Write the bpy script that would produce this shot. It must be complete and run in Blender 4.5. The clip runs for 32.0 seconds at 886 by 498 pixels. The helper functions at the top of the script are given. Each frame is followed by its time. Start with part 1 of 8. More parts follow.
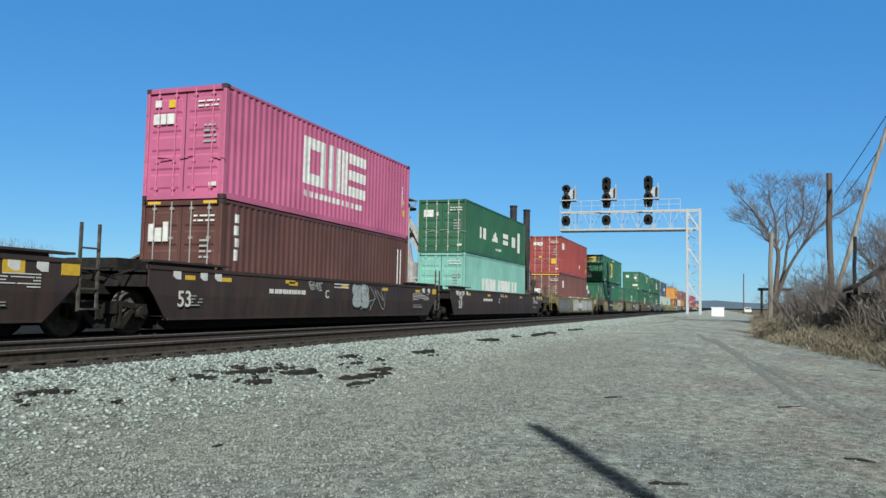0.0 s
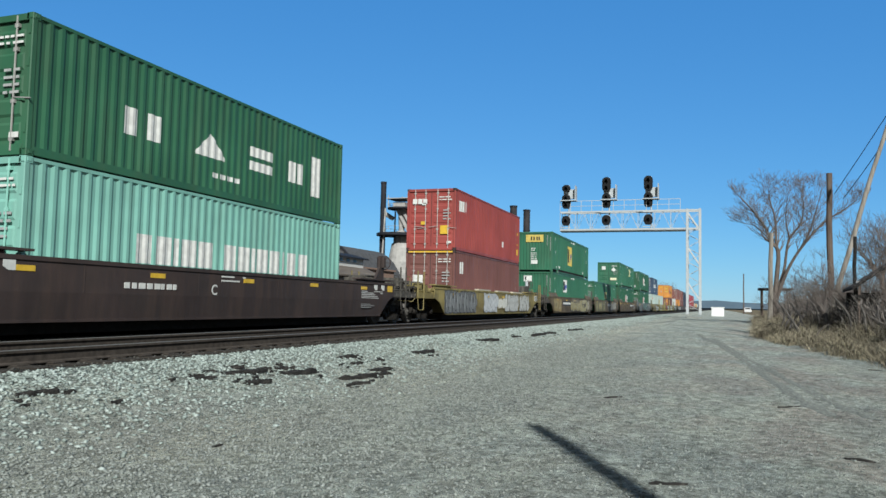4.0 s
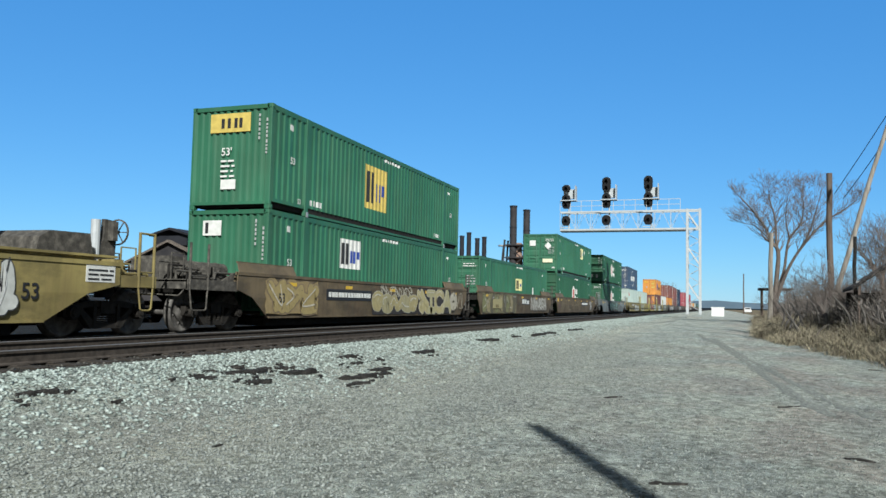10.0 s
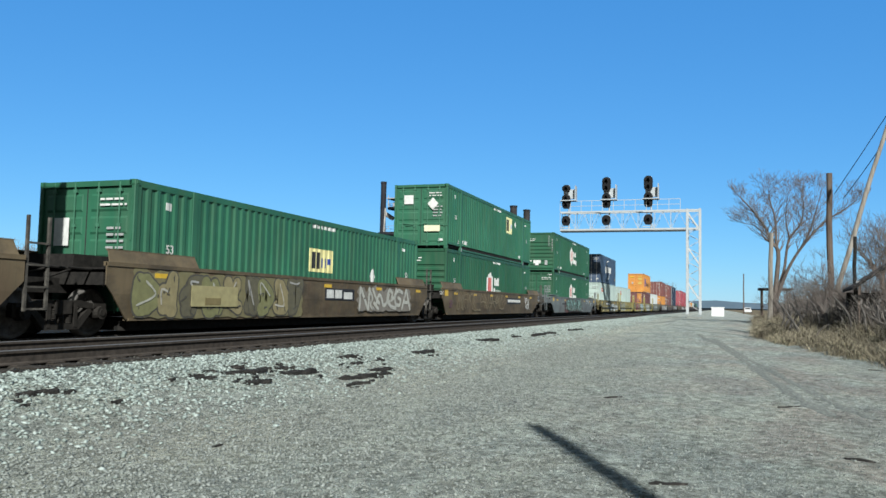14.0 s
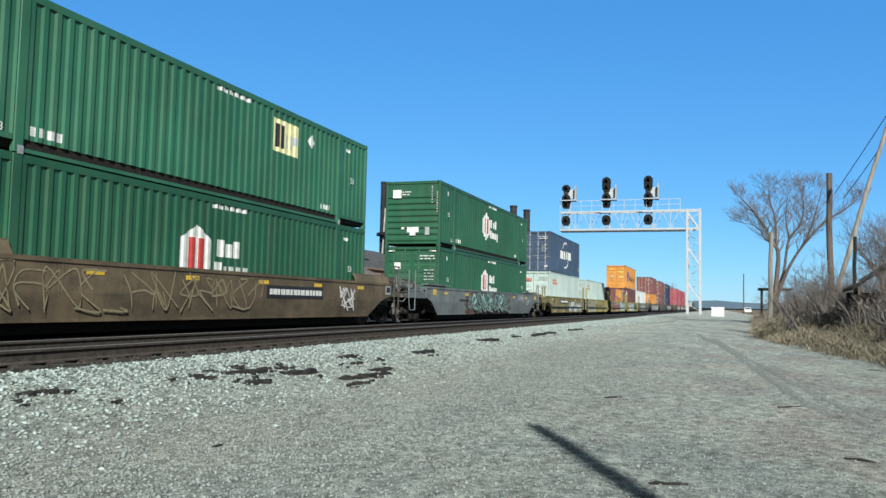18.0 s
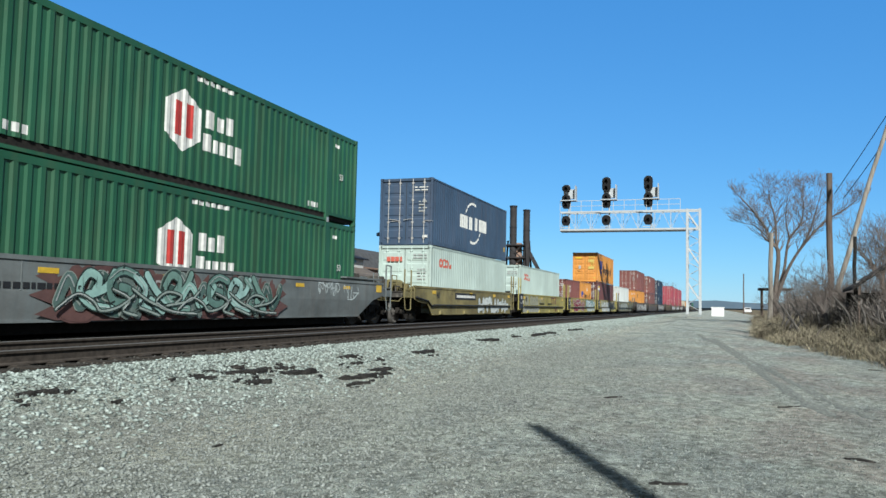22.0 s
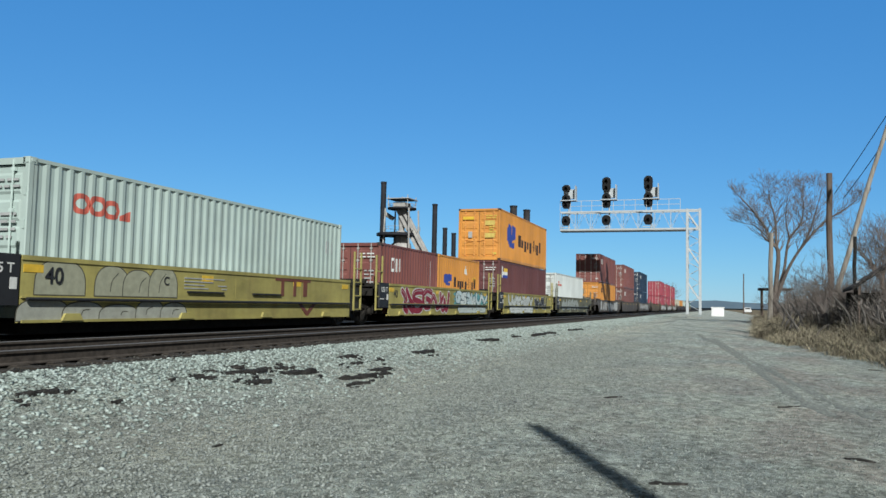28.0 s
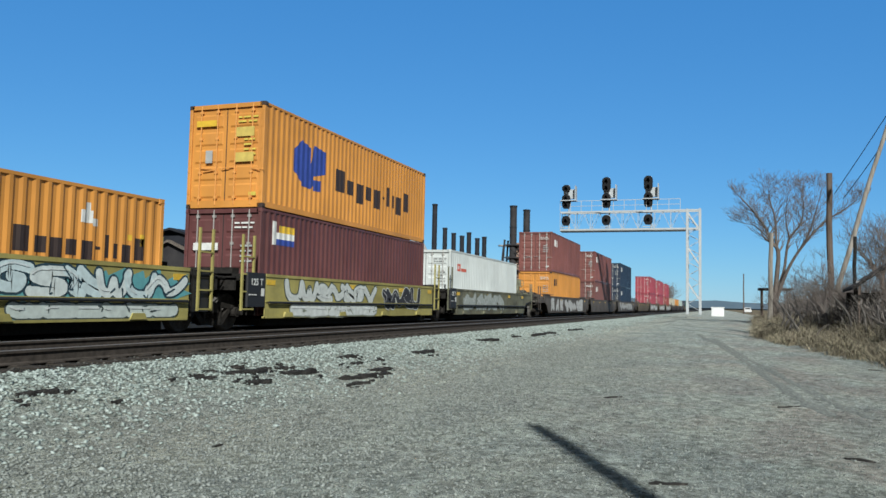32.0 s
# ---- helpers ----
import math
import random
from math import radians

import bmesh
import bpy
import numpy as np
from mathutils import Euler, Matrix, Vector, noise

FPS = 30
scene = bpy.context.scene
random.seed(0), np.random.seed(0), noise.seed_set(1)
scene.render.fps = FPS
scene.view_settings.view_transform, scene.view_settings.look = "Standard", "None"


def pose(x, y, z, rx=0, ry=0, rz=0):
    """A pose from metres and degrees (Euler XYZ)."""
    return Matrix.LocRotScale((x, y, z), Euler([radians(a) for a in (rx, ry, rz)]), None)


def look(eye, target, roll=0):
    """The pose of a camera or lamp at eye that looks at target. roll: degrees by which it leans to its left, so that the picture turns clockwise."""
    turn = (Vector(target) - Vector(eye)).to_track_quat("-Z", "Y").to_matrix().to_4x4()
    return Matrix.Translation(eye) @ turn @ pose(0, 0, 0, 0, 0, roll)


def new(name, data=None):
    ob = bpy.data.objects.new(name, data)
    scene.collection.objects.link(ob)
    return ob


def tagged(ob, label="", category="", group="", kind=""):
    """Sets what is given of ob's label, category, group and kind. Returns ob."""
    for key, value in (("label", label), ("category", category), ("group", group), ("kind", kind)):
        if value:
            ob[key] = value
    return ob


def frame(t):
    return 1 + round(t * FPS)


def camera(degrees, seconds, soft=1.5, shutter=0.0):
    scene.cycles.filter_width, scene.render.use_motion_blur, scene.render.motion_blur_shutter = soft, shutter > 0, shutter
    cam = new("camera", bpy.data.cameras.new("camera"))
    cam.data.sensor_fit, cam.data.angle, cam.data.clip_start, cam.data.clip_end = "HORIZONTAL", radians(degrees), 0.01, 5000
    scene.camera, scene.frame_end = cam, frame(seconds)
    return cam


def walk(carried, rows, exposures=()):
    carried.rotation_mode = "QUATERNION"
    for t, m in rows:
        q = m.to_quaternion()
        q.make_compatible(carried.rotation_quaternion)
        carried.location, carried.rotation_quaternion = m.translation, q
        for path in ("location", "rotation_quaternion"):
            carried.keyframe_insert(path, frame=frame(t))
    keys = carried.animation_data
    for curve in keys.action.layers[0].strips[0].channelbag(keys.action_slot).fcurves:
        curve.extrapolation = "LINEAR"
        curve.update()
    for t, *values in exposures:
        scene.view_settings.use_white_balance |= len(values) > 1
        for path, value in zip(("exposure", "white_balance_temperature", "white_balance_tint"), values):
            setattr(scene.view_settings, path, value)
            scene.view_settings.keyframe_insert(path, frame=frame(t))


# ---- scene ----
# A double-stack container train rolls past a gravel lot beside two tracks.
# x runs along the tracks, y across them towards the train, z up from the main rail's top.
NEAR_SIDE = 11.617          # near face of the containers
MAIN_Y = NEAR_SIDE + 1.22   # centre of the train's track
SIDE_Y = 8.65               # centre of the empty track in front of it
SIDE_Z = 0.15               # its rail top
EYE = Vector((0, 0, 0.805))


def eye_pose(yaw, pitch, roll):
    """A camera that looks yaw degrees left of +x, pitch degrees up, its picture turned roll degrees clockwise."""
    a, b = radians(yaw), radians(pitch)
    way = Vector((math.cos(a) * math.cos(b), math.sin(a) * math.cos(b), math.sin(b)))
    return look(EYE, EYE + way, roll)


VIEW = eye_pose(19.649, 3.9875, 1.2)
cam = camera(59.034, 32.0, soft=1.5)
walk(cam, [(0.0, VIEW), (32.0, VIEW)], exposures=[(t, e + 0.2, 6000, 8) for t, e in (
    (0.0, 0.0), (3.0, 0.0), (6.0, 0.0), (7.0, 0.05), (8.5, 0.17), (14.0, 0.2), (18.0, 0.28), (21.0, 0.2), (23.0, 0.2), (25.0, 0.04), (28.0, -0.05), (32.0, -0.05))])


def rolled(t):
    """How far the train has come by t seconds."""
    return 6.354307 * t - 0.00571247 * t * t - 0.00001478 * t ** 3


# ---- world and light ----
SUN_TO = Vector((0.89, 0.46, 0)).normalized()   # level way of the sunlight
SUN_UP = radians(36)
world = bpy.data.worlds.new("sky")
scene.world = world
world.use_nodes = True
wt = world.node_tree
sky = wt.nodes.new("ShaderNodeTexSky")
sky.sky_type = "NISHITA"
sky.sun_disc = False
sky.sun_elevation = SUN_UP
sky.sun_rotation = math.atan2(-SUN_TO.x, -SUN_TO.y)
sky.air_density, sky.dust_density, sky.ozone_density = 1.0, 0.0, 4.0
wt.nodes["Background"].inputs["Strength"].default_value = 0.085
tint = wt.nodes.new("ShaderNodeMix")   # the deep blue of a clear dry winter sky
tint.data_type, tint.blend_type = "RGBA", "MULTIPLY"
tint.inputs[0].default_value, tint.inputs[7].default_value = 1.0, (0.40, 0.53, 0.495, 1.0)
wt.links.new(sky.outputs[0], tint.inputs[6])
blue = wt.nodes.new("ShaderNodeMix")
blue.data_type, blue.blend_type = "RGBA", "ADD"
blue.inputs[0].default_value, blue.inputs[7].default_value = 1.0, (0.2, 1.40, 3.93, 1.0)
wt.links.new(tint.outputs[2], blue.inputs[6])
sky_way = wt.nodes.new("ShaderNodeTexCoord")   # the sky pales from its deep blue side towards the sun
to_sun = wt.nodes.new("ShaderNodeVectorMath")
to_sun.operation = "DOT_PRODUCT"
to_sun.inputs[1].default_value = (-SUN_TO.x * math.cos(SUN_UP), -SUN_TO.y * math.cos(SUN_UP), math.sin(SUN_UP))
wt.links.new(sky_way.outputs["Generated"], to_sun.inputs[0])
paling = wt.nodes.new("ShaderNodeMapRange")
paling.interpolation_type = "SMOOTHSTEP"
paling.inputs[1].default_value, paling.inputs[2].default_value = -0.40, 0.25
wt.links.new(to_sun.outputs["Value"], paling.inputs[0])
pale_sky = wt.nodes.new("ShaderNodeMix")
pale_sky.data_type = "RGBA"
pale_sky.inputs[7].default_value = (1.75, 1.9, 1.9, 1.0)
wt.links.new(paling.outputs[0], pale_sky.inputs[0])
wt.links.new(blue.outputs[2], pale_sky.inputs[6])
wt.links.new(pale_sky.outputs[2], wt.nodes["Background"].inputs["Color"])
sun = new("sun", bpy.data.lights.new("sun", "SUN"))
sun.data.energy, sun.data.angle, sun.data.color = 5.0, radians(0.7), (1.0, 0.97, 0.88)
ray = Vector((SUN_TO.x * math.cos(SUN_UP), SUN_TO.y * math.cos(SUN_UP), -math.sin(SUN_UP)))
sun.matrix_world = look((-40, -25, 40), Vector((-40, -25, 40)) + ray)


# ---- materials ----
def shade(name, rough=0.6, metal=0.0):
    m = bpy.data.materials.new(name)
    m.use_nodes = True
    n = m.node_tree.nodes
    b = n["Principled BSDF"]
    b.inputs["Roughness"].default_value, b.inputs["Metallic"].default_value = rough, metal
    return m, m.node_tree, b


def rgba(c):
    return (c[0], c[1], c[2], 1.0)


def noise_node(nt, scale, detail=4.0, rough=0.55, coords="Object", stretch=(1, 1, 1)):
    tc = nt.nodes.new("ShaderNodeTexCoord")
    mp = nt.nodes.new("ShaderNodeMapping")
    mp.inputs["Scale"].default_value = stretch
    tx = nt.nodes.new("ShaderNodeTexNoise")
    tx.inputs["Scale"].default_value, tx.inputs["Detail"].default_value, tx.inputs["Roughness"].default_value = scale, detail, rough
    nt.links.new(tc.outputs[coords], mp.inputs[0])
    nt.links.new(mp.outputs[0], tx.inputs["Vector"])
    return tx


def ramp(nt, src, stops):
    r = nt.nodes.new("ShaderNodeValToRGB")
    e = r.color_ramp.elements
    while len(e) < len(stops):
        e.new(0.5)
    for el, (p, c) in zip(e, stops):
        el.position, el.color = p, rgba(c)
    nt.links.new(src, r.inputs[0])
    return r


def mixed(nt, fac, a, b, mode="MIX"):
    m = nt.nodes.new("ShaderNodeMix")
    m.data_type, m.blend_type = "RGBA", mode
    for sock, val in ((m.inputs[0], fac), (m.inputs[6], a), (m.inputs[7], b)):
        if isinstance(val, (int, float)):
            sock.default_value = val
        elif isinstance(val, tuple):
            sock.default_value = rgba(val)
        else:
            nt.links.new(val, sock)
    return m.outputs[2]


def bumped(nt, bsdf, src, strength, dist=0.02):
    bp = nt.nodes.new("ShaderNodeBump")
    bp.inputs["Strength"].default_value, bp.inputs["Distance"].default_value = strength, dist
    nt.links.new(src, bp.inputs["Height"])
    nt.links.new(bp.outputs[0], bsdf.inputs["Normal"])


def painted(name, colour, wear=(0.16, 0.09, 0.06), amount=0.35, rough=0.5, streak=True, grime=0.0):
    """Painted steel: faded in patches, grimed in streaks that run down, rust specks."""
    m, nt, b = shade(name, rough)
    big = noise_node(nt, 0.5, 3)
    fade = ramp(nt, big.outputs[0], [(0.33, tuple(c * (0.9 - 0.45 * amount) for c in colour)), (0.7, tuple(min(1, c * (1.06 + 0.3 * amount) + 0.004) for c in colour))])
    run = noise_node(nt, 3.0, 5, 0.6, stretch=(1.0, 1.0, 0.12) if streak else (1, 1, 1))
    runs = ramp(nt, run.outputs[0], [(0.48, (0, 0, 0)), (0.8, (amount, amount, amount))])
    c1 = mixed(nt, runs.outputs[0], fade.outputs[0], tuple(0.35 * c + 0.6 * w for c, w in zip(colour, wear)))
    speck = noise_node(nt, 9.0, 6, 0.7)
    specks = ramp(nt, speck.outputs[0], [(0.66, (0, 0, 0)), (0.72, (amount, amount, amount))])
    c2 = mixed(nt, specks.outputs[0], c1, wear)
    if grime:      # road dirt in blotches and long rain streaks, rubbed paler in places
        blot = noise_node(nt, 1.1, 7, 0.68, stretch=(0.7, 1, 1.3))
        blots = ramp(nt, blot.outputs[0], [(0.44, (0, 0, 0)), (0.64, (grime, grime, grime))])
        c2 = mixed(nt, blots.outputs[0], c2, (0.022, 0.019, 0.015))
        rain = noise_node(nt, 5.0, 6, 0.7, stretch=(1.0, 1.0, 0.06))
        rains = ramp(nt, rain.outputs[0], [(0.5, (0, 0, 0)), (0.7, (grime * 0.7,) * 3)])
        c2 = mixed(nt, rains.outputs[0], c2, tuple(0.35 * c for c in colour))
        rub = noise_node(nt, 2.3, 6, 0.7, stretch=(0.5, 1, 1.6))
        rubs = ramp(nt, rub.outputs[0], [(0.58, (0, 0, 0)), (0.72, (grime * 0.5,) * 3)])
        c2 = mixed(nt, rubs.outputs[0], c2, tuple(min(1, 1.5 * c + 0.03) for c in colour))
    nt.links.new(c2, b.inputs["Base Color"])
    rr = ramp(nt, run.outputs[0], [(0.3, (rough - 0.08,) * 3), (0.8, (min(1, rough + 0.25),) * 3)])
    nt.links.new(rr.outputs[0], b.inputs["Roughness"])
    bumped(nt, b, big.outputs[0], 0.25, 0.03)
    return m


def grained(name, stops, scale, rough=0.9, bump=0.6, dist=0.02, second=None, metal=0.0, stretch=(1, 1, 1)):
    m, nt, b = shade(name, rough, metal)
    b.inputs["Specular IOR Level"].default_value = 0.2
    a = noise_node(nt, scale, 8, 0.65, stretch=stretch)
    r = ramp(nt, a.outputs[0], stops)
    out = r.outputs[0]
    if second:
        s2, lo, hi, col = second
        z = noise_node(nt, s2, 4, 0.6)
        rz = ramp(nt, z.outputs[0], [(lo, (0, 0, 0)), (hi, (1, 1, 1))])
        out = mixed(nt, rz.outputs[0], out, col)
    nt.links.new(out, b.inputs["Base Color"])
    bumped(nt, b, a.outputs[0], bump, dist)
    return m


def plain(name, colour, rough=0.6, metal=0.0):
    """A small thing's paint, faintly mottled."""
    m, nt, b = shade(name, rough, metal)
    a = noise_node(nt, 6.0, 5)
    r = ramp(nt, a.outputs[0], [(0.3, tuple(c * 0.78 for c in colour)), (0.75, tuple(min(1, c * 1.1) for c in colour))])
    nt.links.new(r.outputs[0], b.inputs["Base Color"])
    return m


PAINT = {}


def paint(key):
    if key not in PAINT:
        c = COLOURS[key]
        PAINT[key] = painted("paint_" + key, c[:3], amount=c[3], rough=0.7 if key in GRIME else 0.5, grime=GRIME[key] if key in GRIME else 0.0)
    return PAINT[key]


GRIME = {"car_mustard": 0.45, "car_rust": 0.6, "car_yellow": 0.28, "car_ochre": 0.5, "car_dirty": 0.7, "car_grey": 0.3, "car_taupe": 0.5, "car_brown": 0.3}
COLOURS = {
    "pink": (0.465, 0.118, 0.225, 0.14), "maroon": (0.122, 0.042, 0.041, 0.3), "tex_brown": (0.108, 0.046, 0.038, 0.3),
    "green": (0.027, 0.13, 0.07, 0.2), "deep_green": (0.016, 0.092, 0.044, 0.2), "uasc_green": (0.0255, 0.111, 0.0553, 0.18), "teal": (0.221, 0.468, 0.391, 0.2),
    "red": (0.295, 0.054, 0.045, 0.2), "dull_red": (0.165, 0.066, 0.056, 0.25), "blue": (0.04, 0.071, 0.122, 0.2),
    "white": (0.43, 0.52, 0.48, 0.16), "chalk_white": (0.6, 0.63, 0.61, 0.12), "orange": (0.59, 0.255, 0.045, 0.2), "brown_red": (0.19, 0.066, 0.055, 0.3),
    "navy": (0.009, 0.026, 0.055, 0.2), "car_taupe": (0.095, 0.08, 0.068, 0.5), "rose": (0.33, 0.05, 0.072, 0.2), "cream": (0.51, 0.468, 0.357, 0.3),
    "car_mustard": (0.225, 0.19, 0.075, 0.6), "car_brown": (0.038, 0.0245, 0.022, 0.35), "car_yellow": (0.35, 0.305, 0.09, 0.4), "car_grey": (0.148, 0.169, 0.171, 0.4),
    "car_rust": (0.125, 0.094, 0.052, 0.6), "car_ochre": (0.275, 0.222, 0.075, 0.5), "car_dirty": (0.162, 0.162, 0.102, 0.6),
}
WHITE = plain("white_marking", (0.663, 0.663, 0.629), 0.6)
YELLOW = plain("yellow_marking", (0.663, 0.425, 0.034), 0.5)
BLACK = plain("black_marking", (0.017, 0.017, 0.0187), 0.6)
RED_MARK = plain("red_marking", (0.468, 0.0425, 0.034), 0.6)
FADED_RED = plain("faded_red_marking", (0.5, 0.11, 0.075), 0.7)
BLUE_MARK = plain("blue_marking", (0.0298, 0.0595, 0.289), 0.6)
GREY_MARK = plain("grey_marking", (0.357, 0.365, 0.357), 0.7)
CHROME = plain("bare_galvanised_bar", (0.55, 0.53, 0.50), 0.45, 0.6)
STEEL_DARK = grained("grimy_black_steel", [(0.3, (0.008, 0.0075, 0.007)), (0.7, (0.028, 0.025, 0.022))], 9, 0.85, 0.3, 0.01)
TRUCK_STEEL = grained("rusty_truck_steel", [(0.3, (0.012, 0.0108, 0.0095)), (0.65, (0.031, 0.027, 0.023)), (0.8, (0.075, 0.067, 0.057))], 7, 0.85, 0.4, 0.01)
WHEEL_STEEL = grained("worn_wheel_steel", [(0.3, (0.05, 0.046, 0.041)), (0.7, (0.15, 0.14, 0.128))], 8, 0.65, 0.2, 0.005, metal=0.1)
END_STEEL = grained("dusty_brake_gear_steel", [(0.3, (0.03, 0.028, 0.025)), (0.52, (0.075, 0.069, 0.06)), (0.75, (0.17, 0.155, 0.132))], 6, 0.85, 0.4, 0.01)
SEAL = plain("black_door_gasket", (0.02, 0.02, 0.02), 0.8)
GALV = grained("galvanised_steel", [(0.3, (0.37, 0.39, 0.40)), (0.7, (0.5, 0.52, 0.53))], 5, 0.5, 0.1, 0.005, metal=0.1)
RAIL_STEEL = grained("rusty_rail_steel", [(0.3, (0.03, 0.025, 0.021)), (0.7, (0.075, 0.062, 0.052))], 12, 0.85, 0.3, 0.005)
RAIL_TOP = plain("dull_rail_head", (0.16, 0.15, 0.14), 0.55, 0.4)
TIE_WOOD = grained("creosoted_tie_wood", [(0.3, (0.022, 0.019, 0.016)), (0.7, (0.06, 0.051, 0.043))], 14, 0.95, 0.8, 0.02, stretch=(1, 0.2, 1))
OLD_WOOD = grained("weathered_dark_wood", [(0.3, (0.008, 0.008, 0.008)), (0.55, (0.026, 0.024, 0.022)), (0.75, (0.09, 0.082, 0.074))], 16, 0.95, 0.9, 0.02)
POLE_WOOD = grained("weathered_pole_wood", [(0.3, (0.075, 0.055, 0.045)), (0.7, (0.17, 0.135, 0.11))], 10, 0.9, 0.6, 0.02, stretch=(1, 1, 0.1))
PALE_WOOD = grained("bleached_pole_wood", [(0.3, (0.15, 0.13, 0.11)), (0.55, (0.27, 0.245, 0.21)), (0.75, (0.38, 0.35, 0.31))], 10, 0.9, 0.6, 0.02, stretch=(1, 1, 0.1))
BARK = grained("grey_brown_bark", [(0.3, (0.0638, 0.051, 0.0425)), (0.7, (0.17, 0.14, 0.119))], 12, 0.95, 0.8, 0.03, stretch=(1, 1, 0.2))
TWIG = plain("bare_twig_bark", (0.165, 0.137, 0.12), 0.9)
DEAD_BARK = grained("bleached_dead_bark", [(0.3, (0.06, 0.054, 0.05)), (0.7, (0.17, 0.155, 0.143))], 12, 0.95, 0.8, 0.03, stretch=(1, 1, 0.2))


# ---- mesh tools ----
class Build:
    """Gathers vertices and faces of one mesh."""

    def __init__(self):
        self.v, self.f, self.m, self.cuts = [], [], [], []

    def add(self, verts, faces, mat=0):
        k = len(self.v)
        self.cuts.append((k, len(self.f)))
        self.v += [tuple(p) for p in verts]
        self.f += [tuple(i + k for i in q) for q in faces]
        self.m += [mat] * len(faces)
        return self

    def box(self, x0, x1, y0, y1, z0, z1, mat=0):
        return self.add([(x0, y0, z0), (x1, y0, z0), (x1, y1, z0), (x0, y1, z0), (x0, y0, z1), (x1, y0, z1), (x1, y1, z1), (x0, y1, z1)],
                        [(0, 3, 2, 1), (4, 5, 6, 7), (0, 1, 5, 4), (1, 2, 6, 5), (2, 3, 7, 6), (3, 0, 4, 7)], mat)

    def bevel_box(self, x0, x1, y0, y1, z0, z1, c):
        """A box with its upright edges cut off."""
        ring = [(x0 + c, y0), (x1 - c, y0), (x1, y0 + c), (x1, y1 - c), (x1 - c, y1), (x0 + c, y1), (x0, y1 - c), (x0, y0 + c)]
        return self.loft([[(x, y, z0) for x, y in ring], [(x, y, z1) for x, y in ring]])

    def loft(self, rings, caps=True, mat=0):
        n, v, f = len(rings[0]), [p for r in rings for p in r], []
        for i in range(len(rings) - 1):
            for j in range(n):
                a, b = i * n + j, i * n + (j + 1) % n
                f.append((a, b, b + n, a + n))
        if caps:
            f.append(tuple(range(n - 1, -1, -1)))
            f.append(tuple(range(len(v) - n, len(v))))
        return self.add(v, f, mat)

    def tube(self, p0, p1, r0, r1=None, n=8, mat=0):
        p0, p1 = Vector(p0), Vector(p1)
        r1 = r0 if r1 is None else r1
        d = (p1 - p0).normalized()
        u = d.orthogonal().normalized()
        w = d.cross(u)
        ring = lambda c, r: [c + (u * math.cos(2 * math.pi * k / n) + w * math.sin(2 * math.pi * k / n)) * r for k in range(n)]
        return self.loft([ring(p0, r0), ring(p1, r1)], True, mat)

    def bar(self, p0, p1, w, n=4):
        return self.tube(p0, p1, w * 0.7, None, n)

    def prism(self, poly, y0, y1, mat=0):
        """An outline in x and z, drawn out from y0 to y1 (outline counter-clockwise as seen from -y)."""
        return self.loft([[(x, y0, z) for x, z in poly], [(x, y1, z) for x, z in poly]], True, mat)

    def ring(self, c, axis, r0, r1, w, n=20):
        """A flat ring (a wheel rim) round axis at c."""
        c, a = Vector(c), Vector(axis).normalized()
        u = a.orthogonal().normalized()
        q = a.cross(u)
        vs = []
        for k in range(n):
            d = u * math.cos(2 * math.pi * k / n) + q * math.sin(2 * math.pi * k / n)
            vs += [c + d * r0 - a * w / 2, c + d * r1 - a * w / 2, c + d * r1 + a * w / 2, c + d * r0 + a * w / 2]
        fs = []
        for k in range(n):
            i, j = 4 * k, 4 * ((k + 1) % n)
            for e in range(4):
                fs.append((i + e, i + (e + 1) % 4, j + (e + 1) % 4, j + e))
        return self.add(vs, fs)

    def mesh(self, name="mesh", smooth=False):
        me = bpy.data.meshes.new(name)
        me.from_pydata(self.v, [], self.f)
        if any(self.m):
            me.polygons.foreach_set("material_index", self.m)
        if smooth:
            me.polygons.foreach_set("use_smooth", [True] * len(me.polygons))
        me.update()
        bm = bmesh.new()
        bm.from_mesh(me)
        bmesh.ops.recalc_face_normals(bm, faces=bm.faces)
        bm.to_mesh(me)
        bm.free()
        return me


SINGLY = {"logo_blocks": "logo_block", "logo_rings": "logo_ring", "warning_marks": "warning_mark", "emblem_bars": "emblem_bar", "logo_bars": "logo_bar",
          "hinges": "hinge", "hinge_brackets": "hinge_bracket", "cross_bearers": "cross_bearer", "guide_plates": "guide_plate", "weld_seams": "weld_seam"}
TINY = {"number_marking", "data_print", "small_print", "stencilled_data", "spring_nest", "pipework", "tie_plates", "graffiti_line"}


def part(name, build, mats, parent, label="", at=None, smooth=False):
    """ONE mesh object under a thing or a part; build may be a mesh that alike parts share. Pieces that can be picked apart become parts of their own."""
    if name in SINGLY and isinstance(build, Build):
        cuts = build.cuts + [(len(build.v), len(build.f))]
        last = None
        for (v0, f0), (v1, f1) in zip(cuts, cuts[1:]):
            piece = Build().add(build.v[v0:v1], [tuple(i - v0 for i in f) for f in build.f[f0:f1]])
            last = part(SINGLY[name], piece, mats, parent, label, at, smooth)
        return last
    me = build.mesh(name, smooth) if isinstance(build, Build) else build
    if not me.materials:
        for m in (mats if isinstance(mats, (list, tuple)) else [mats]):
            me.materials.append(m)
    ob = new(name, me)
    ob.parent = parent
    if at is not None:
        ob.matrix_basis = at if isinstance(at, Matrix) else Matrix.Translation(at)
    if label:
        tagged(ob, label)
    if name in TINY:
        tagged(ob, kind="stuff")
    return ob


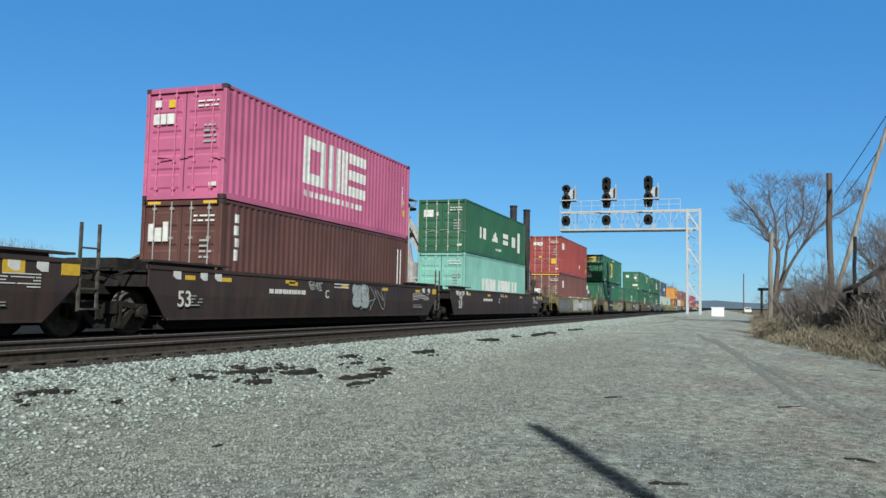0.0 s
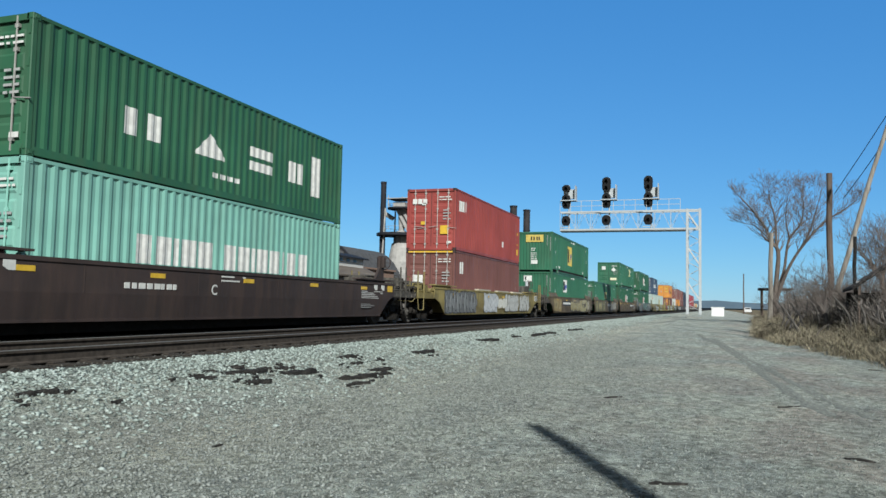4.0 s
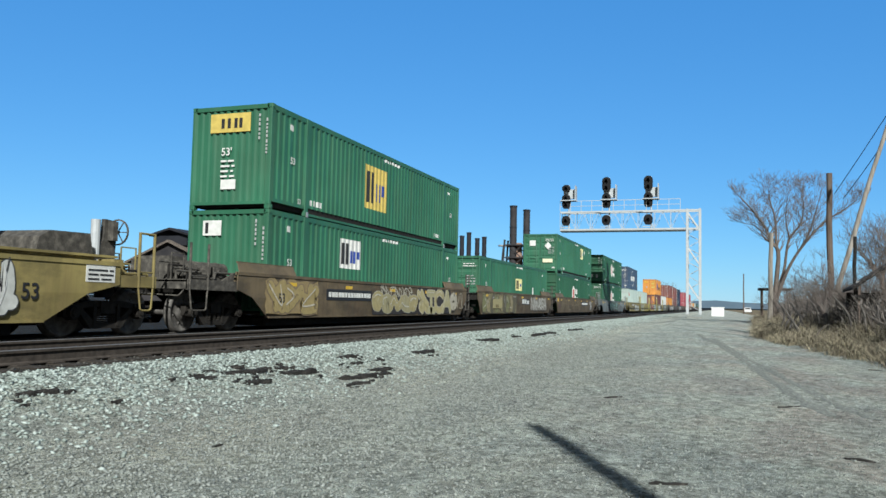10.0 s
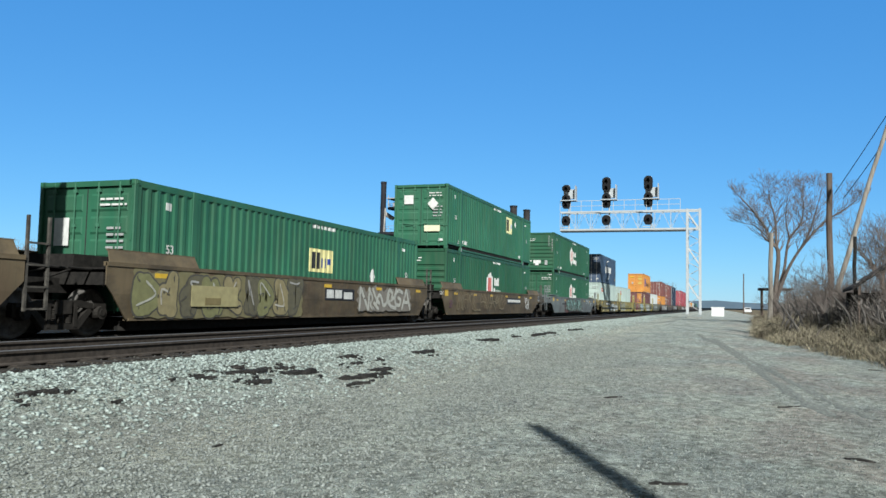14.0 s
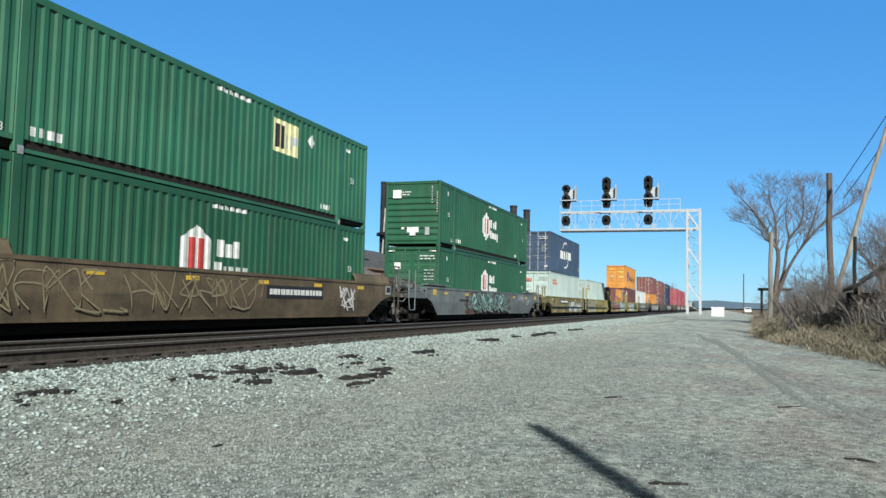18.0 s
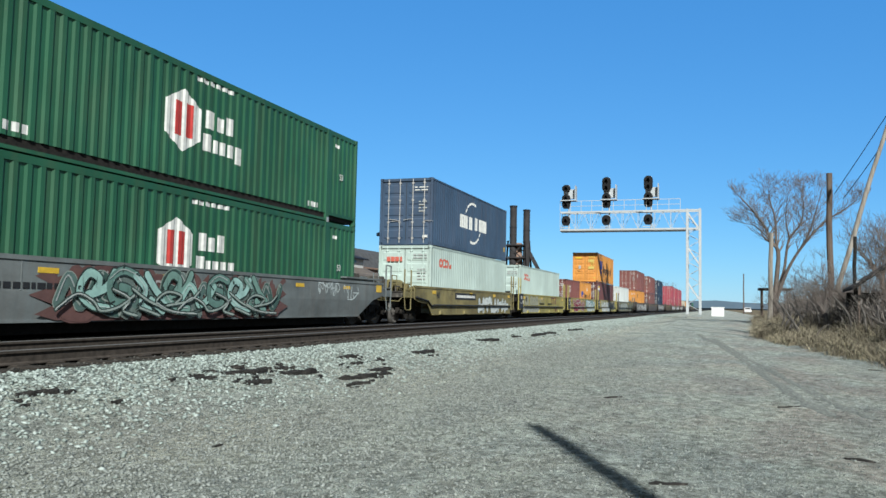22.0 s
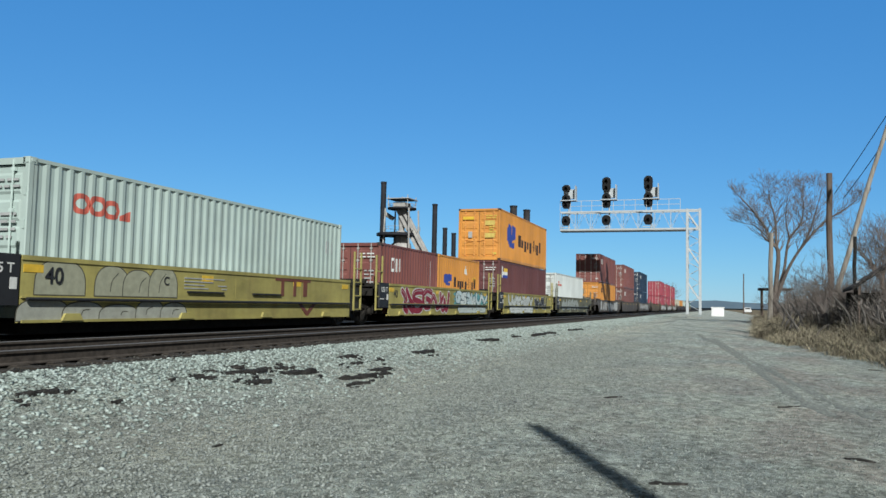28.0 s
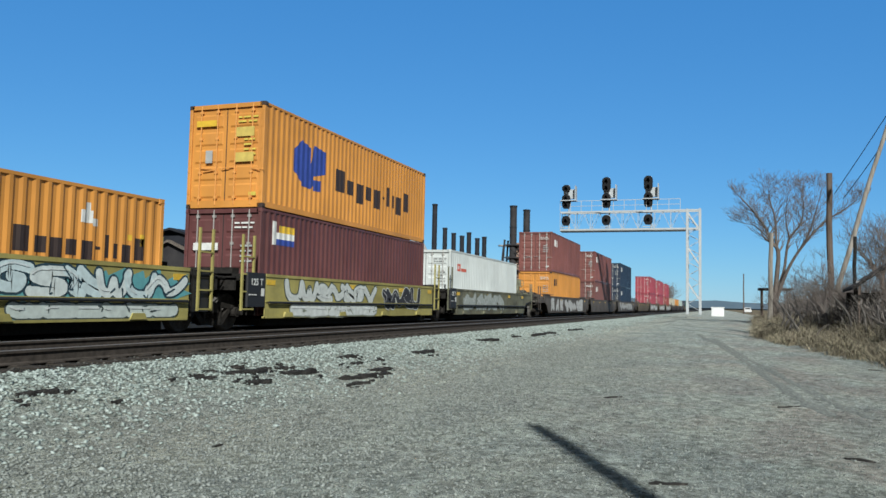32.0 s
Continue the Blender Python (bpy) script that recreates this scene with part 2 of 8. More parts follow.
def thing(name, label, category, group="", kind="", at=None):
    ob = new(name)
    ob.empty_display_size = 0.2
    if at is not None:
        ob.matrix_basis = at if isinstance(at, Matrix) else Matrix.Translation(at)
    return tagged(ob, label, category, group, kind)


def solid(name, build, mats, label, category, group="", kind="", at=None, smooth=False):
    me = build.mesh(name, smooth) if isinstance(build, Build) else build
    for m in (mats if isinstance(mats, (list, tuple)) else [mats]):
        me.materials.append(m)
    ob = new(name, me)
    if at is not None:
        ob.matrix_basis = at if isinstance(at, Matrix) else Matrix.Translation(at)
    return tagged(ob, label, category, group, kind)


TEXTS = {}


def text_mesh(words, size, mat):
    """Letters of Blender's own font as a mesh, lying in x and y, from its lower left corner."""
    key = (words, size, mat.name)
    if key not in TEXTS:
        cu = bpy.data.curves.new("lettering", "FONT")
        cu.body, cu.size, cu.extrude, cu.offset = words, size, 0.002, size * 0.012
        ob = new("lettering", cu)
        me = bpy.data.meshes.new_from_object(ob)
        bpy.data.objects.remove(ob)
        me.materials.clear()
        me.materials.append(mat)
        TEXTS[key] = me
    return TEXTS[key]


SIDE = Matrix(((1, 0, 0, 0), (0, 0, -1, 0), (0, 1, 0, 0), (0, 0, 0, 1)))    # on a face that looks to -y
END = Matrix(((0, 0, -1, 0), (-1, 0, 0, 0), (0, 1, 0, 0), (0, 0, 0, 1)))    # on a face that looks to -x


def lettering(words, size, mat, parent, x, y, z, face=SIDE, name="lettering"):
    return part(name, text_mesh(words, size, mat), mat, parent, at=Matrix.Translation((x, y, z)) @ face)


# ---- the train: containers ----
def ribs(length, pitch, a=0.0, flank=0.24):
    """Breaks of a corrugated sheet: x and depth (0 outside, 1 inside)."""
    out, n = [(a, 0.0)], max(1, round(length / pitch))
    p = length / n
    for k in range(n):
        x = a + k * p
        out += [(x + (0.5 - flank) * p, 0.0), (x + 0.5 * p, 1.0), (x + (1 - flank) * p, 1.0), (x + p, 0.0)]
    return out


def sheet(profile, depth, y, z0, z1, sign, thick=0.03):
    """A ribbed side panel: outer face at y, ribs going in by depth; sign -1 looks to -y."""
    b = Build()
    k = len(profile)
    outer = [(x, y - sign * d * depth, z) for z in (z0, z1) for x, d in profile]
    b.add(outer, [(i, i + 1, k + i + 1, k + i) for i in range(k - 1)])
    yb = y - sign * (depth + thick)
    x0, x1 = profile[0][0], profile[-1][0]
    b.add([(x0, yb, z0), (x1, yb, z0), (x1, yb, z1), (x0, yb, z1)], [(0, 3, 2, 1)])
    return b


class Marks:
    """Painted shapes that follow the ribs of a container's near side."""

    def __init__(self, profile, depth, y):
        self.p, self.d, self.y, self.b = profile, depth, y - 0.003, Build()

    def depth_at(self, x):
        return float(np.interp(x, [q[0] for q in self.p], [q[1] for q in self.p])) * self.d

    def trap(self, x0, x1, lo0, hi0, lo1=None, hi1=None):
        lo1, hi1 = (lo0 if lo1 is None else lo1), (hi0 if hi1 is None else hi1)
        xs = sorted({x0, x1, *[q[0] for q in self.p if x0 < q[0] < x1]})
        v = []
        for x in xs:
            w = (x - x0) / (x1 - x0)
            y = self.y + self.depth_at(x)
            v += [(x, y, lo0 + (lo1 - lo0) * w), (x, y, hi0 + (hi1 - hi0) * w)]
        self.b.add(v, [(2 * i, 2 * i + 2, 2 * i + 3, 2 * i + 1) for i in range(len(xs) - 1)])
        return self

    def ring(self, x0, x1, z0, z1, w):
        """An oval ring with strokes w wide."""
        n, cx, cz, rx, rz = 12, (x0 + x1) / 2, (z0 + z1) / 2, (x1 - x0) / 2, (z1 - z0) / 2

        def half(x, a, r):
            u = min(1.0, abs(x - cx) / a)
            return r * (1 - u ** 3) ** (1 / 3)

        for k in range(n):
            a, b = x0 + (x1 - x0) * k / n, x0 + (x1 - x0) * (k + 1) / n
            oa, ob = half(a, rx, rz), half(b, rx, rz)
            ia, ib = half(a, rx - w, rz - w), half(b, rx - w, rz - w)
            if ia < 0.01 and ib < 0.01:
                self.trap(a, b, cz - oa, cz + oa, cz - ob, cz + ob)
            else:
                self.trap(a, b, cz + ia, cz + oa, cz + ib, cz + ob)
                self.trap(a, b, cz - oa, cz - ia, cz - ob, cz - ib)
        return self

    def hollow(self, x0, x1, z0, z1, w):
        self.trap(x0, x0 + w, z0, z1), self.trap(x1 - w, x1, z0, z1)
        self.trap(x0 + w, x1 - w, z0, z0 + w), self.trap(x0 + w, x1 - w, z1 - w, z1)
        return self

    def row(self, x, z, h, widths, gap, lows=None, highs=None):
        """A row of plain blocks that stands for a line of big lettering."""
        for i, w in enumerate(widths):
            lo = z + (lows[i] * h if lows else 0)
            self.trap(x, x + w, lo, z + h * (highs[i] if highs else 1.0))
            x += w + gap
        return self


CORNER = {}


def corner_mesh(mat):
    if mat.name not in CORNER:
        b = Build().bevel_box(0, 0.178, -0.081, 0.081, 0, 0.118, 0.012)
        b.bevel_box(0.04, 0.138, -0.09, -0.075, 0.03, 0.09, 0.01)
        CORNER[mat.name] = b.mesh("corner_casting")
        CORNER[mat.name].materials.append(mat)
    return CORNER[mat.name]


BAR_PAINT = {}
PAINTED_BARS = ("green", "deep_green", "orange", "white", "cream", "pink", "teal")


def container(s, level, colour, size=40, high=2.896, label="", doors="bars", base=0.38, rail_dark=False, group="shipping containers on the train"):
    """A container whose near end lies at s on the train; level: its base height. Near end at x = 0, near side at y = -1.22."""
    L = {20: 6.058, 40: 12.192, 53: 16.154}[size]
    hw = 1.22 if size != 53 else 1.295
    mat = paint(colour)
    box = thing("shipping_container", label, "container", group, at=(s, MAIN_Y, level))
    box["size"] = size
    H = high
    pitch, depth = (0.278, 0.03) if size != 53 else (0.30, 0.031)
    # frame
    for y in (-hw, hw - 0.1):
        part("corner_post", Build().bevel_box(0.0, 0.12, y, y + 0.1, 0.1, H - 0.1, 0.015), mat, box)
        part("corner_post", Build().bevel_box(L - 0.12, L, y, y + 0.1, 0.1, H - 0.1, 0.015), mat, box)
        part("top_rail", Build().box(0.12, L - 0.12, y + 0.01, y + 0.09, H - (0.15 if size == 53 else 0.075), H - 0.008), mat, box)
        sill = Build()
        if size == 53:
            z = 0.16
            sill.box(0.12, 1.9, y + 0.01, y + 0.09, 0.20, 0.30)
            sill.box(L - 1.9, L - 0.12, y + 0.01, y + 0.09, 0.20, 0.30)
            # recessed web: the tier gap's shade and the underframe's black in one colour
            part("shaded_rail_web", Build().box(2.14, L - 2.14, y + 0.055 * (y < 0), y + 0.1 - 0.055 * (y > 0), 0.085, 0.25), STEEL_DARK, box)
            sill.box(2.14, L - 2.14, y + 0.005, y + 0.09, 0.015, 0.085)
        else:
            sill.box(0.12, L - 0.12, y + 0.01, y + 0.09, 0.02, 0.17)
        part("bottom_rail", sill, mat, box)
    if size == 53:
        for x in (1.92, L - 2.12):
            for y in (-hw, hw - 0.1):
                part("lifting_post", Build().bevel_box(x, x + 0.2, y - 0.006, y + 0.1, 0.0, H - 0.01, 0.01), mat, box)
    cm = corner_mesh(mat if size == 53 else paint("car_brown") if rail_dark else mat)
    for x in (0, L - 0.178):
        for y in (-hw + 0.078, hw - 0.078):
            for z in (-0.0, H - 0.118):
                turn = pose(x, y, z) if y < 0 else pose(x + 0.178, y, z, 0, 0, 180)
                part("corner_casting", cm, mat, box, at=turn)
    # ribbed sides
    z0, z1 = (0.17 if size != 53 else 0.25), H - (0.075 if size != 53 else 0.15)
    if size == 53:
        prof = ribs(1.78, pitch, 0.12, 0.17) + ribs(L - 4.26, pitch, 2.13, 0.17) + ribs(1.78, pitch, L - 1.9, 0.17)
    else:
        prof = ribs(L - 0.24, pitch, 0.12)
    if size == 53:
        zz = 0.30
        part("side_panel", sheet(ribs(1.78, pitch, 0.12, 0.17), depth, -hw + 0.012, zz, z1, -1), mat, box)
        part("side_panel", sheet(ribs(L - 4.26, pitch, 2.13, 0.17), depth, -hw + 0.012, z0, z1, -1), mat, box)
        part("side_panel", sheet(ribs(1.78, pitch, L - 1.9, 0.17), depth, -hw + 0.012, zz, z1, -1), mat, box)
    else:
        part("side_panel", sheet(prof, depth, -hw + 0.012, z0, z1, -1), mat, box)
    part("side_panel", sheet(prof[::2], depth, hw - 0.012, z0, z1, 1), mat, box)
    # roof, floor, far end
    part("roof", Build().box(0.1, L - 0.1, -hw + 0.06, hw - 0.06, H - 0.05, H - 0.02), mat, box)
    part("underframe", Build().box(0.12, L - 0.12, -hw + 0.1, hw - 0.1, 0.19 if size != 53 else 0.06, 0.33), STEEL_DARK, box)
    far = Build().box(L - 0.07, L - 0.03, -hw + 0.1, hw - 0.1, 0.12, H - 0.1)
    for k in range(8):
        y = -hw + 0.2 + k * (2 * hw - 0.4) / 7.5
        far.box(L - 0.04, L - 0.012, y, y + 0.12, 0.2, H - 0.2)
    part("end_wall", far, mat, box)
    bar_mat = CHROME
    if colour in PAINTED_BARS:
        if colour not in BAR_PAINT:
            BAR_PAINT[colour] = plain("paint_of_lock_bars_" + colour, tuple(min(0.8, 1.08 * v + 0.025) for v in COLOURS[colour][:3]), 0.5)
        bar_mat = BAR_PAINT[colour]
    # near end
    part("door_header", Build().box(0.0, 0.1, -hw + 0.1, hw - 0.1, H - 0.13, H - 0.012), mat, box)
    part("door_sill", Build().box(0.0, 0.1, -hw + 0.1, hw - 0.1, 0.01 if size != 53 else 0.12, 0.2), mat, box)
    if doors in ("bars", "no_sheet"):
        for sgn in (-1, 1):
            y0, y1 = (-hw + 0.105, -0.012) if sgn < 0 else (0.012, hw - 0.105)
            leaf = Build().box(0.055, 0.09, y0, y1, 0.21, H - 0.14)
            nrow = 5
            step = (H - 0.46) / nrow
            leaf_ob = part("door", leaf, mat, box)
            for k in range(nrow):
                z = 0.28 + k * step
                panel = Build().loft([[(0.055, y0 + 0.1, z), (0.055, y1 - 0.1, z), (0.055, y1 - 0.1, z + step - 0.1), (0.055, y0 + 0.1, z + step - 0.1)],
                           [(0.03, y0 + 0.12, z + 0.05), (0.03, y1 - 0.12, z + 0.05), (0.03, y1 - 0.12, z + step - 0.15), (0.03, y0 + 0.12, z + step - 0.15)]])
                part("door_panel", panel, mat, leaf_ob)
            for f in (0.24, 0.72):
                y = y0 + f * (y1 - y0)
                bar = Build().tube((0.0, y, 0.08), (0.0, y, H - 0.04), 0.019, n=6)
                for z in (0.26, 0.95, 1.9, H - 0.25):
                    bar.box(-0.01, 0.045, y - 0.05, y + 0.05, z, z + 0.07)
                part("lock_bar", bar, bar_mat, leaf_ob)
                hd = Build().bar((-0.012, y, 1.02 + 0.14 * f), (-0.012, y - 0.42 * sgn * (1 if f < 0.5 else -1) * -1, 0.98 + 0.14 * f), 0.022)
                part("door_handle", hd, bar_mat, leaf_ob)
            hb = Build()
            for z in (0.4, 1.0, 1.6, 2.2):
                yy = -hw + 0.03 if sgn < 0 else hw - 0.09
                hb.box(-0.012, 0.05, yy, yy + 0.06, z, z + 0.16)
            part("hinges", hb, mat, leaf_ob)
        part("door_gasket", Build().box(0.05, 0.07, -0.012, 0.012, 0.2, H - 0.14), SEAL, box)
    elif doors == "ribbed_up":       # a front wall with upright ribs
        edge = [(y, 0.02 + 0.045 * d) for y, d in ribs(2 * hw - 0.2, 0.21, -hw + 0.1, 0.18)]
        ring = edge + [(hw - 0.1, 0.1), (-hw + 0.1, 0.1)]
        wall = Build().loft([[(x, y, 0.2) for y, x in ring], [(x, y, H - 0.13) for y, x in ring]])
        part("front_wall", wall, mat, box)
    else:                            # a front wall with level ribs
        edge = [(0.2, 0.06)] + [(z, 0.015 + 0.045 * d) for z, d in ribs(H - 1.0, 0.28, 0.28, 0.18)] + [(H - 0.13, 0.03)]
        ring = edge + [(H - 0.13, 0.1), (0.2, 0.1)]
        wall = Build().loft([[(x, -hw + 0.1, z) for z, x in ring], [(x, hw - 0.1, z) for z, x in ring]])
        part("front_wall", wall, mat, box)
    box_marks = Marks(prof, depth, -hw + 0.012)
    return box, box_marks, L, hw, H


def end_bar(box, y0, y1, z0, z1, mat, name="marking", x=-0.004):
    """A flat mark on the near end, y0 and y1 from its near edge (the side towards the lot is small y)."""
    return part(name, Build().box(x, x + 0.012, y0, y1, z0, z1), mat, box)


def end_lines(box, y0, y1, z0, z1, rows, mat, seed, name="data_print"):
    """Rows of small unreadable print."""
    rnd = random.Random(seed)
    b = Build()
    h = (z1 - z0) / rows
    for k in range(rows):
        y = y1
        while y > y0 + 0.05:
            w = rnd.uniform(0.08, 0.3)
            b.box(-0.006, 0.006, max(y0, y - w), y, z0 + h * k + 0.25 * h, z0 + h * k + 0.62 * h)
            y -= w + rnd.uniform(0.03, 0.08)
    return part(name, b, mat, box)


def side_lines(box, x0, x1, z0, z1, rows, mat, seed, y, name="data_print"):
    rnd = random.Random(seed)
    b = Build()
    h = (z1 - z0) / rows
    for k in range(rows):
        x = x0
        while x < x1 - 0.05:
            w = rnd.uniform(0.07, 0.2) if rows == 1 else rnd.uniform(0.25, 0.8) * (x1 - x0)
            b.box(x, min(x1, x + w), y - 0.004, y + 0.008, z0 + h * k + 0.25 * h, z0 + h * k + (0.75 if rows == 1 else 0.6) * h)
            x += w + rnd.uniform(0.03, 0.08) + (0 if rows == 1 else rnd.choice((0.0, 0.3)) * (x1 - x0))
    return part(name, b, mat, box)


# ---- the train: well cars ----
WHEEL_R = 0.48
SHARED = {}


def wheelset_mesh():
    """Two flanged wheels on an axle along y, its centre at the origin."""
    if "wheelset" not in SHARED:
        b = Build()
        n = 24
        for sgn in (-1, 1):
            prof = [(0.70, 0.10), (0.70, 0.17), (0.735, 0.20), (0.70, 0.40), (0.685, WHEEL_R + 0.028), (0.715, WHEEL_R + 0.028), (0.73, WHEEL_R), (0.83, WHEEL_R - 0.006),
                    (0.83, 0.41), (0.775, 0.38), (0.785, 0.19), (0.83, 0.16), (0.83, 0.10)]
            rings = [[(r * math.cos(2 * math.pi * k / n), sgn * y, r * math.sin(2 * math.pi * k / n)) for k in range(n)] for y, r in prof]
            b.loft(rings, False)
        b.tube((0, -0.98, 0), (0, 0.98, 0), 0.085, n=12)
        for sgn in (-1, 1):
            for k in range(6):
                a = 2 * math.pi * k / 6
                b.box(0.27 * math.cos(a) - 0.035, 0.27 * math.cos(a) + 0.035, sgn * 0.775 - 0.012, sgn * 0.775 + 0.012,
                      0.27 * math.sin(a) - 0.035, 0.27 * math.sin(a) + 0.035)
        me = b.mesh("wheelset", True)
        me.materials.append(WHEEL_STEEL)
        SHARED["wheelset"] = me
    return SHARED["wheelset"]


def frame_mesh():
    """A cast side frame, 1.83 m between its axles, its centre over the origin."""
    if "frame" not in SHARED:
        b = Build()
        top = [(-1.12, 0.40), (-1.12, 0.62), (-0.78, 0.66), (-0.42, 0.72), (0.42, 0.72), (0.78, 0.66), (1.12, 0.62), (1.12, 0.40),
               (0.80, 0.40), (0.70, 0.56), (0.34, 0.60), (-0.34, 0.60), (-0.70, 0.56), (-0.80, 0.40)]
        b.prism(top[::-1], -0.07, 0.07)
        b.prism([(-0.78, 0.55), (-0.66, 0.58), (-0.30, 0.28), (0.30, 0.28), (0.66, 0.58), (0.78, 0.55), (0.42, 0.16), (-0.42, 0.16)][::-1], -0.07, 0.07)
        for x in (-0.36, 0.28):
            b.box(x, x + 0.08, -0.08, 0.08, 0.2, 0.66)
        for x in (-0.915, 0.915):
            b.tube((x, -0.16, WHEEL_R), (x, 0.02, WHEEL_R), 0.13, 0.15, 14)
            b.tube((x, -0.18, WHEEL_R), (x, -0.15, WHEEL_R), 0.07, 0.08, 10)
            b.box(x - 0.16, x + 0.16, -0.1, 0.1, 0.58, 0.66)
        me = b.mesh("side_frame")
        me.materials.append(TRUCK_STEEL)
        SHARED["frame"] = me
        s = Build()
        for x in (-0.19, 0.0, 0.19):
            for k in range(7):
                s.ring((x, 0, 0.30 + k * 0.04), (0, 0, 1), 0.055, 0.085, 0.026, 12)
        me2 = s.mesh("spring_nest")
        me2.materials.append(TRUCK_STEEL)
        SHARED["spring_nest"] = me2
        bo = Build().box(-0.2, 0.2, -1.1, 1.1, 0.46, 0.72)
        bo.tube((0, 0, 0.72), (0, 0, 0.86), 0.25, n=16)
        me3 = bo.mesh("bolster")
        me3.materials.append(TRUCK_STEEL)
        SHARED["bolster"] = me3
    return SHARED["frame"], SHARED["spring_nest"], SHARED["bolster"]


WHEELS = []


def truck(car, x):
    """A four-wheel truck under a car, its frame, springs, bolster and wheelsets."""
    fm, sm, bm = frame_mesh()
    t = part("truck", bm, TRUCK_STEEL, car, "rusty cast steel four-wheel truck", at=(x, 0, 0))
    for y, rz in ((-1.0, 0), (1.0, 180)):
        part("side_frame", fm, TRUCK_STEEL, t, at=pose(0, y, 0, 0, 0, rz))
        part("spring_nest", sm, TRUCK_STEEL, t, at=pose(0, y, 0))
    for dx in (-0.915, 0.915):
        w = part("wheelset", wheelset_mesh(), WHEEL_STEEL, t, at=(dx, 0, WHEEL_R))
        WHEELS.append(w)
    return t


def ladder(car, x0, x1, y, z0, z1, rungs, mat, w=0.035):
    b = Build()
    for x in (x0, x1):
        b.bar((x, y, z0), (x, y, z1), w)
    for k in range(rungs):
        z = z0 + 0.04 + (z1 - z0) * 0.92 * k / max(1, rungs - 1) * 0.75
        b.bar((x0, y - 0.02, z), (x1, y - 0.02, z), w * 0.7)
    return part("ladder", b, mat, car)


def brake_wheel(car, x, y, z, mat):
    """A spoked hand brake wheel that looks to +x, on a tapered plate stand."""
    b = Build().ring((x, y, z), (1, 0, 0), 0.25, 0.28, 0.03, 22)
    for k in range(6):
        a = 2 * math.pi * k / 6
        b.bar((x, y, z), (x + 0.02, y + 0.26 * math.cos(a), z + 0.26 * math.sin(a)), 0.018)
    b.tube((x - 0.16, y, z), (x + 0.02, y, z), 0.04)
    w = part("brake_wheel", b, mat, car, "round spoked hand brake wheel")
    stand = Build().prism([(x - 1.0, 1.5), (x - 0.12, 1.5), (x - 0.08, z + 0.05), (x - 0.12, z + 0.22), (x - 0.42, z + 0.24), (x - 0.45, z - 0.18), (x - 0.62, z - 0.42)], y - 0.05, y + 0.05)
    stand.bevel_box(x - 0.34, x - 0.12, y - 0.15, y + 0.15, z - 0.2, z + 0.2, 0.04)
    part("brake_stand", stand, mat, car)
    return w


def grab_posts(car, xa, xb, y, z0, z1, mat, top=False):
    """Two tall hand posts over a step stirrup of bent rod."""
    for x in (xa, xb):
        part("grab_post", Build().tube((x, y, 1.0), (x, y, z1), 0.034, 0.03, 8), mat, car)
    rungs = Build()
    for z in (1.02, 1.32):
        rungs.tube((xa, y, z), (xb, y, z), 0.018, n=6)
    if top:
        rungs.tube((xa, y, z1 - 0.02), (xb, y, z1 - 0.02), 0.024, n=6)
    part("rung", rungs, mat, car)
    m = 0.06 * (1 if xb > xa else -1)
    step = Build()
    pts = [(xa, y, 1.02), (xa + m, y - 0.02, z0 + 0.03), (xa + 2 * m, y - 0.02, z0), (xb - 2 * m, y - 0.02, z0), (xb - m, y - 0.02, z0 + 0.03), (xb, y, 1.02)]
    for p, q in zip(pts, pts[1:]):
        step.tube(p, q, 0.02, n=6)
    part("step_stirrup", step, mat, car)


HUMPS = {"car_ochre": (0.35, 1.7, 2.05), "car_grey": (0.75, 2.6, 1.78)}


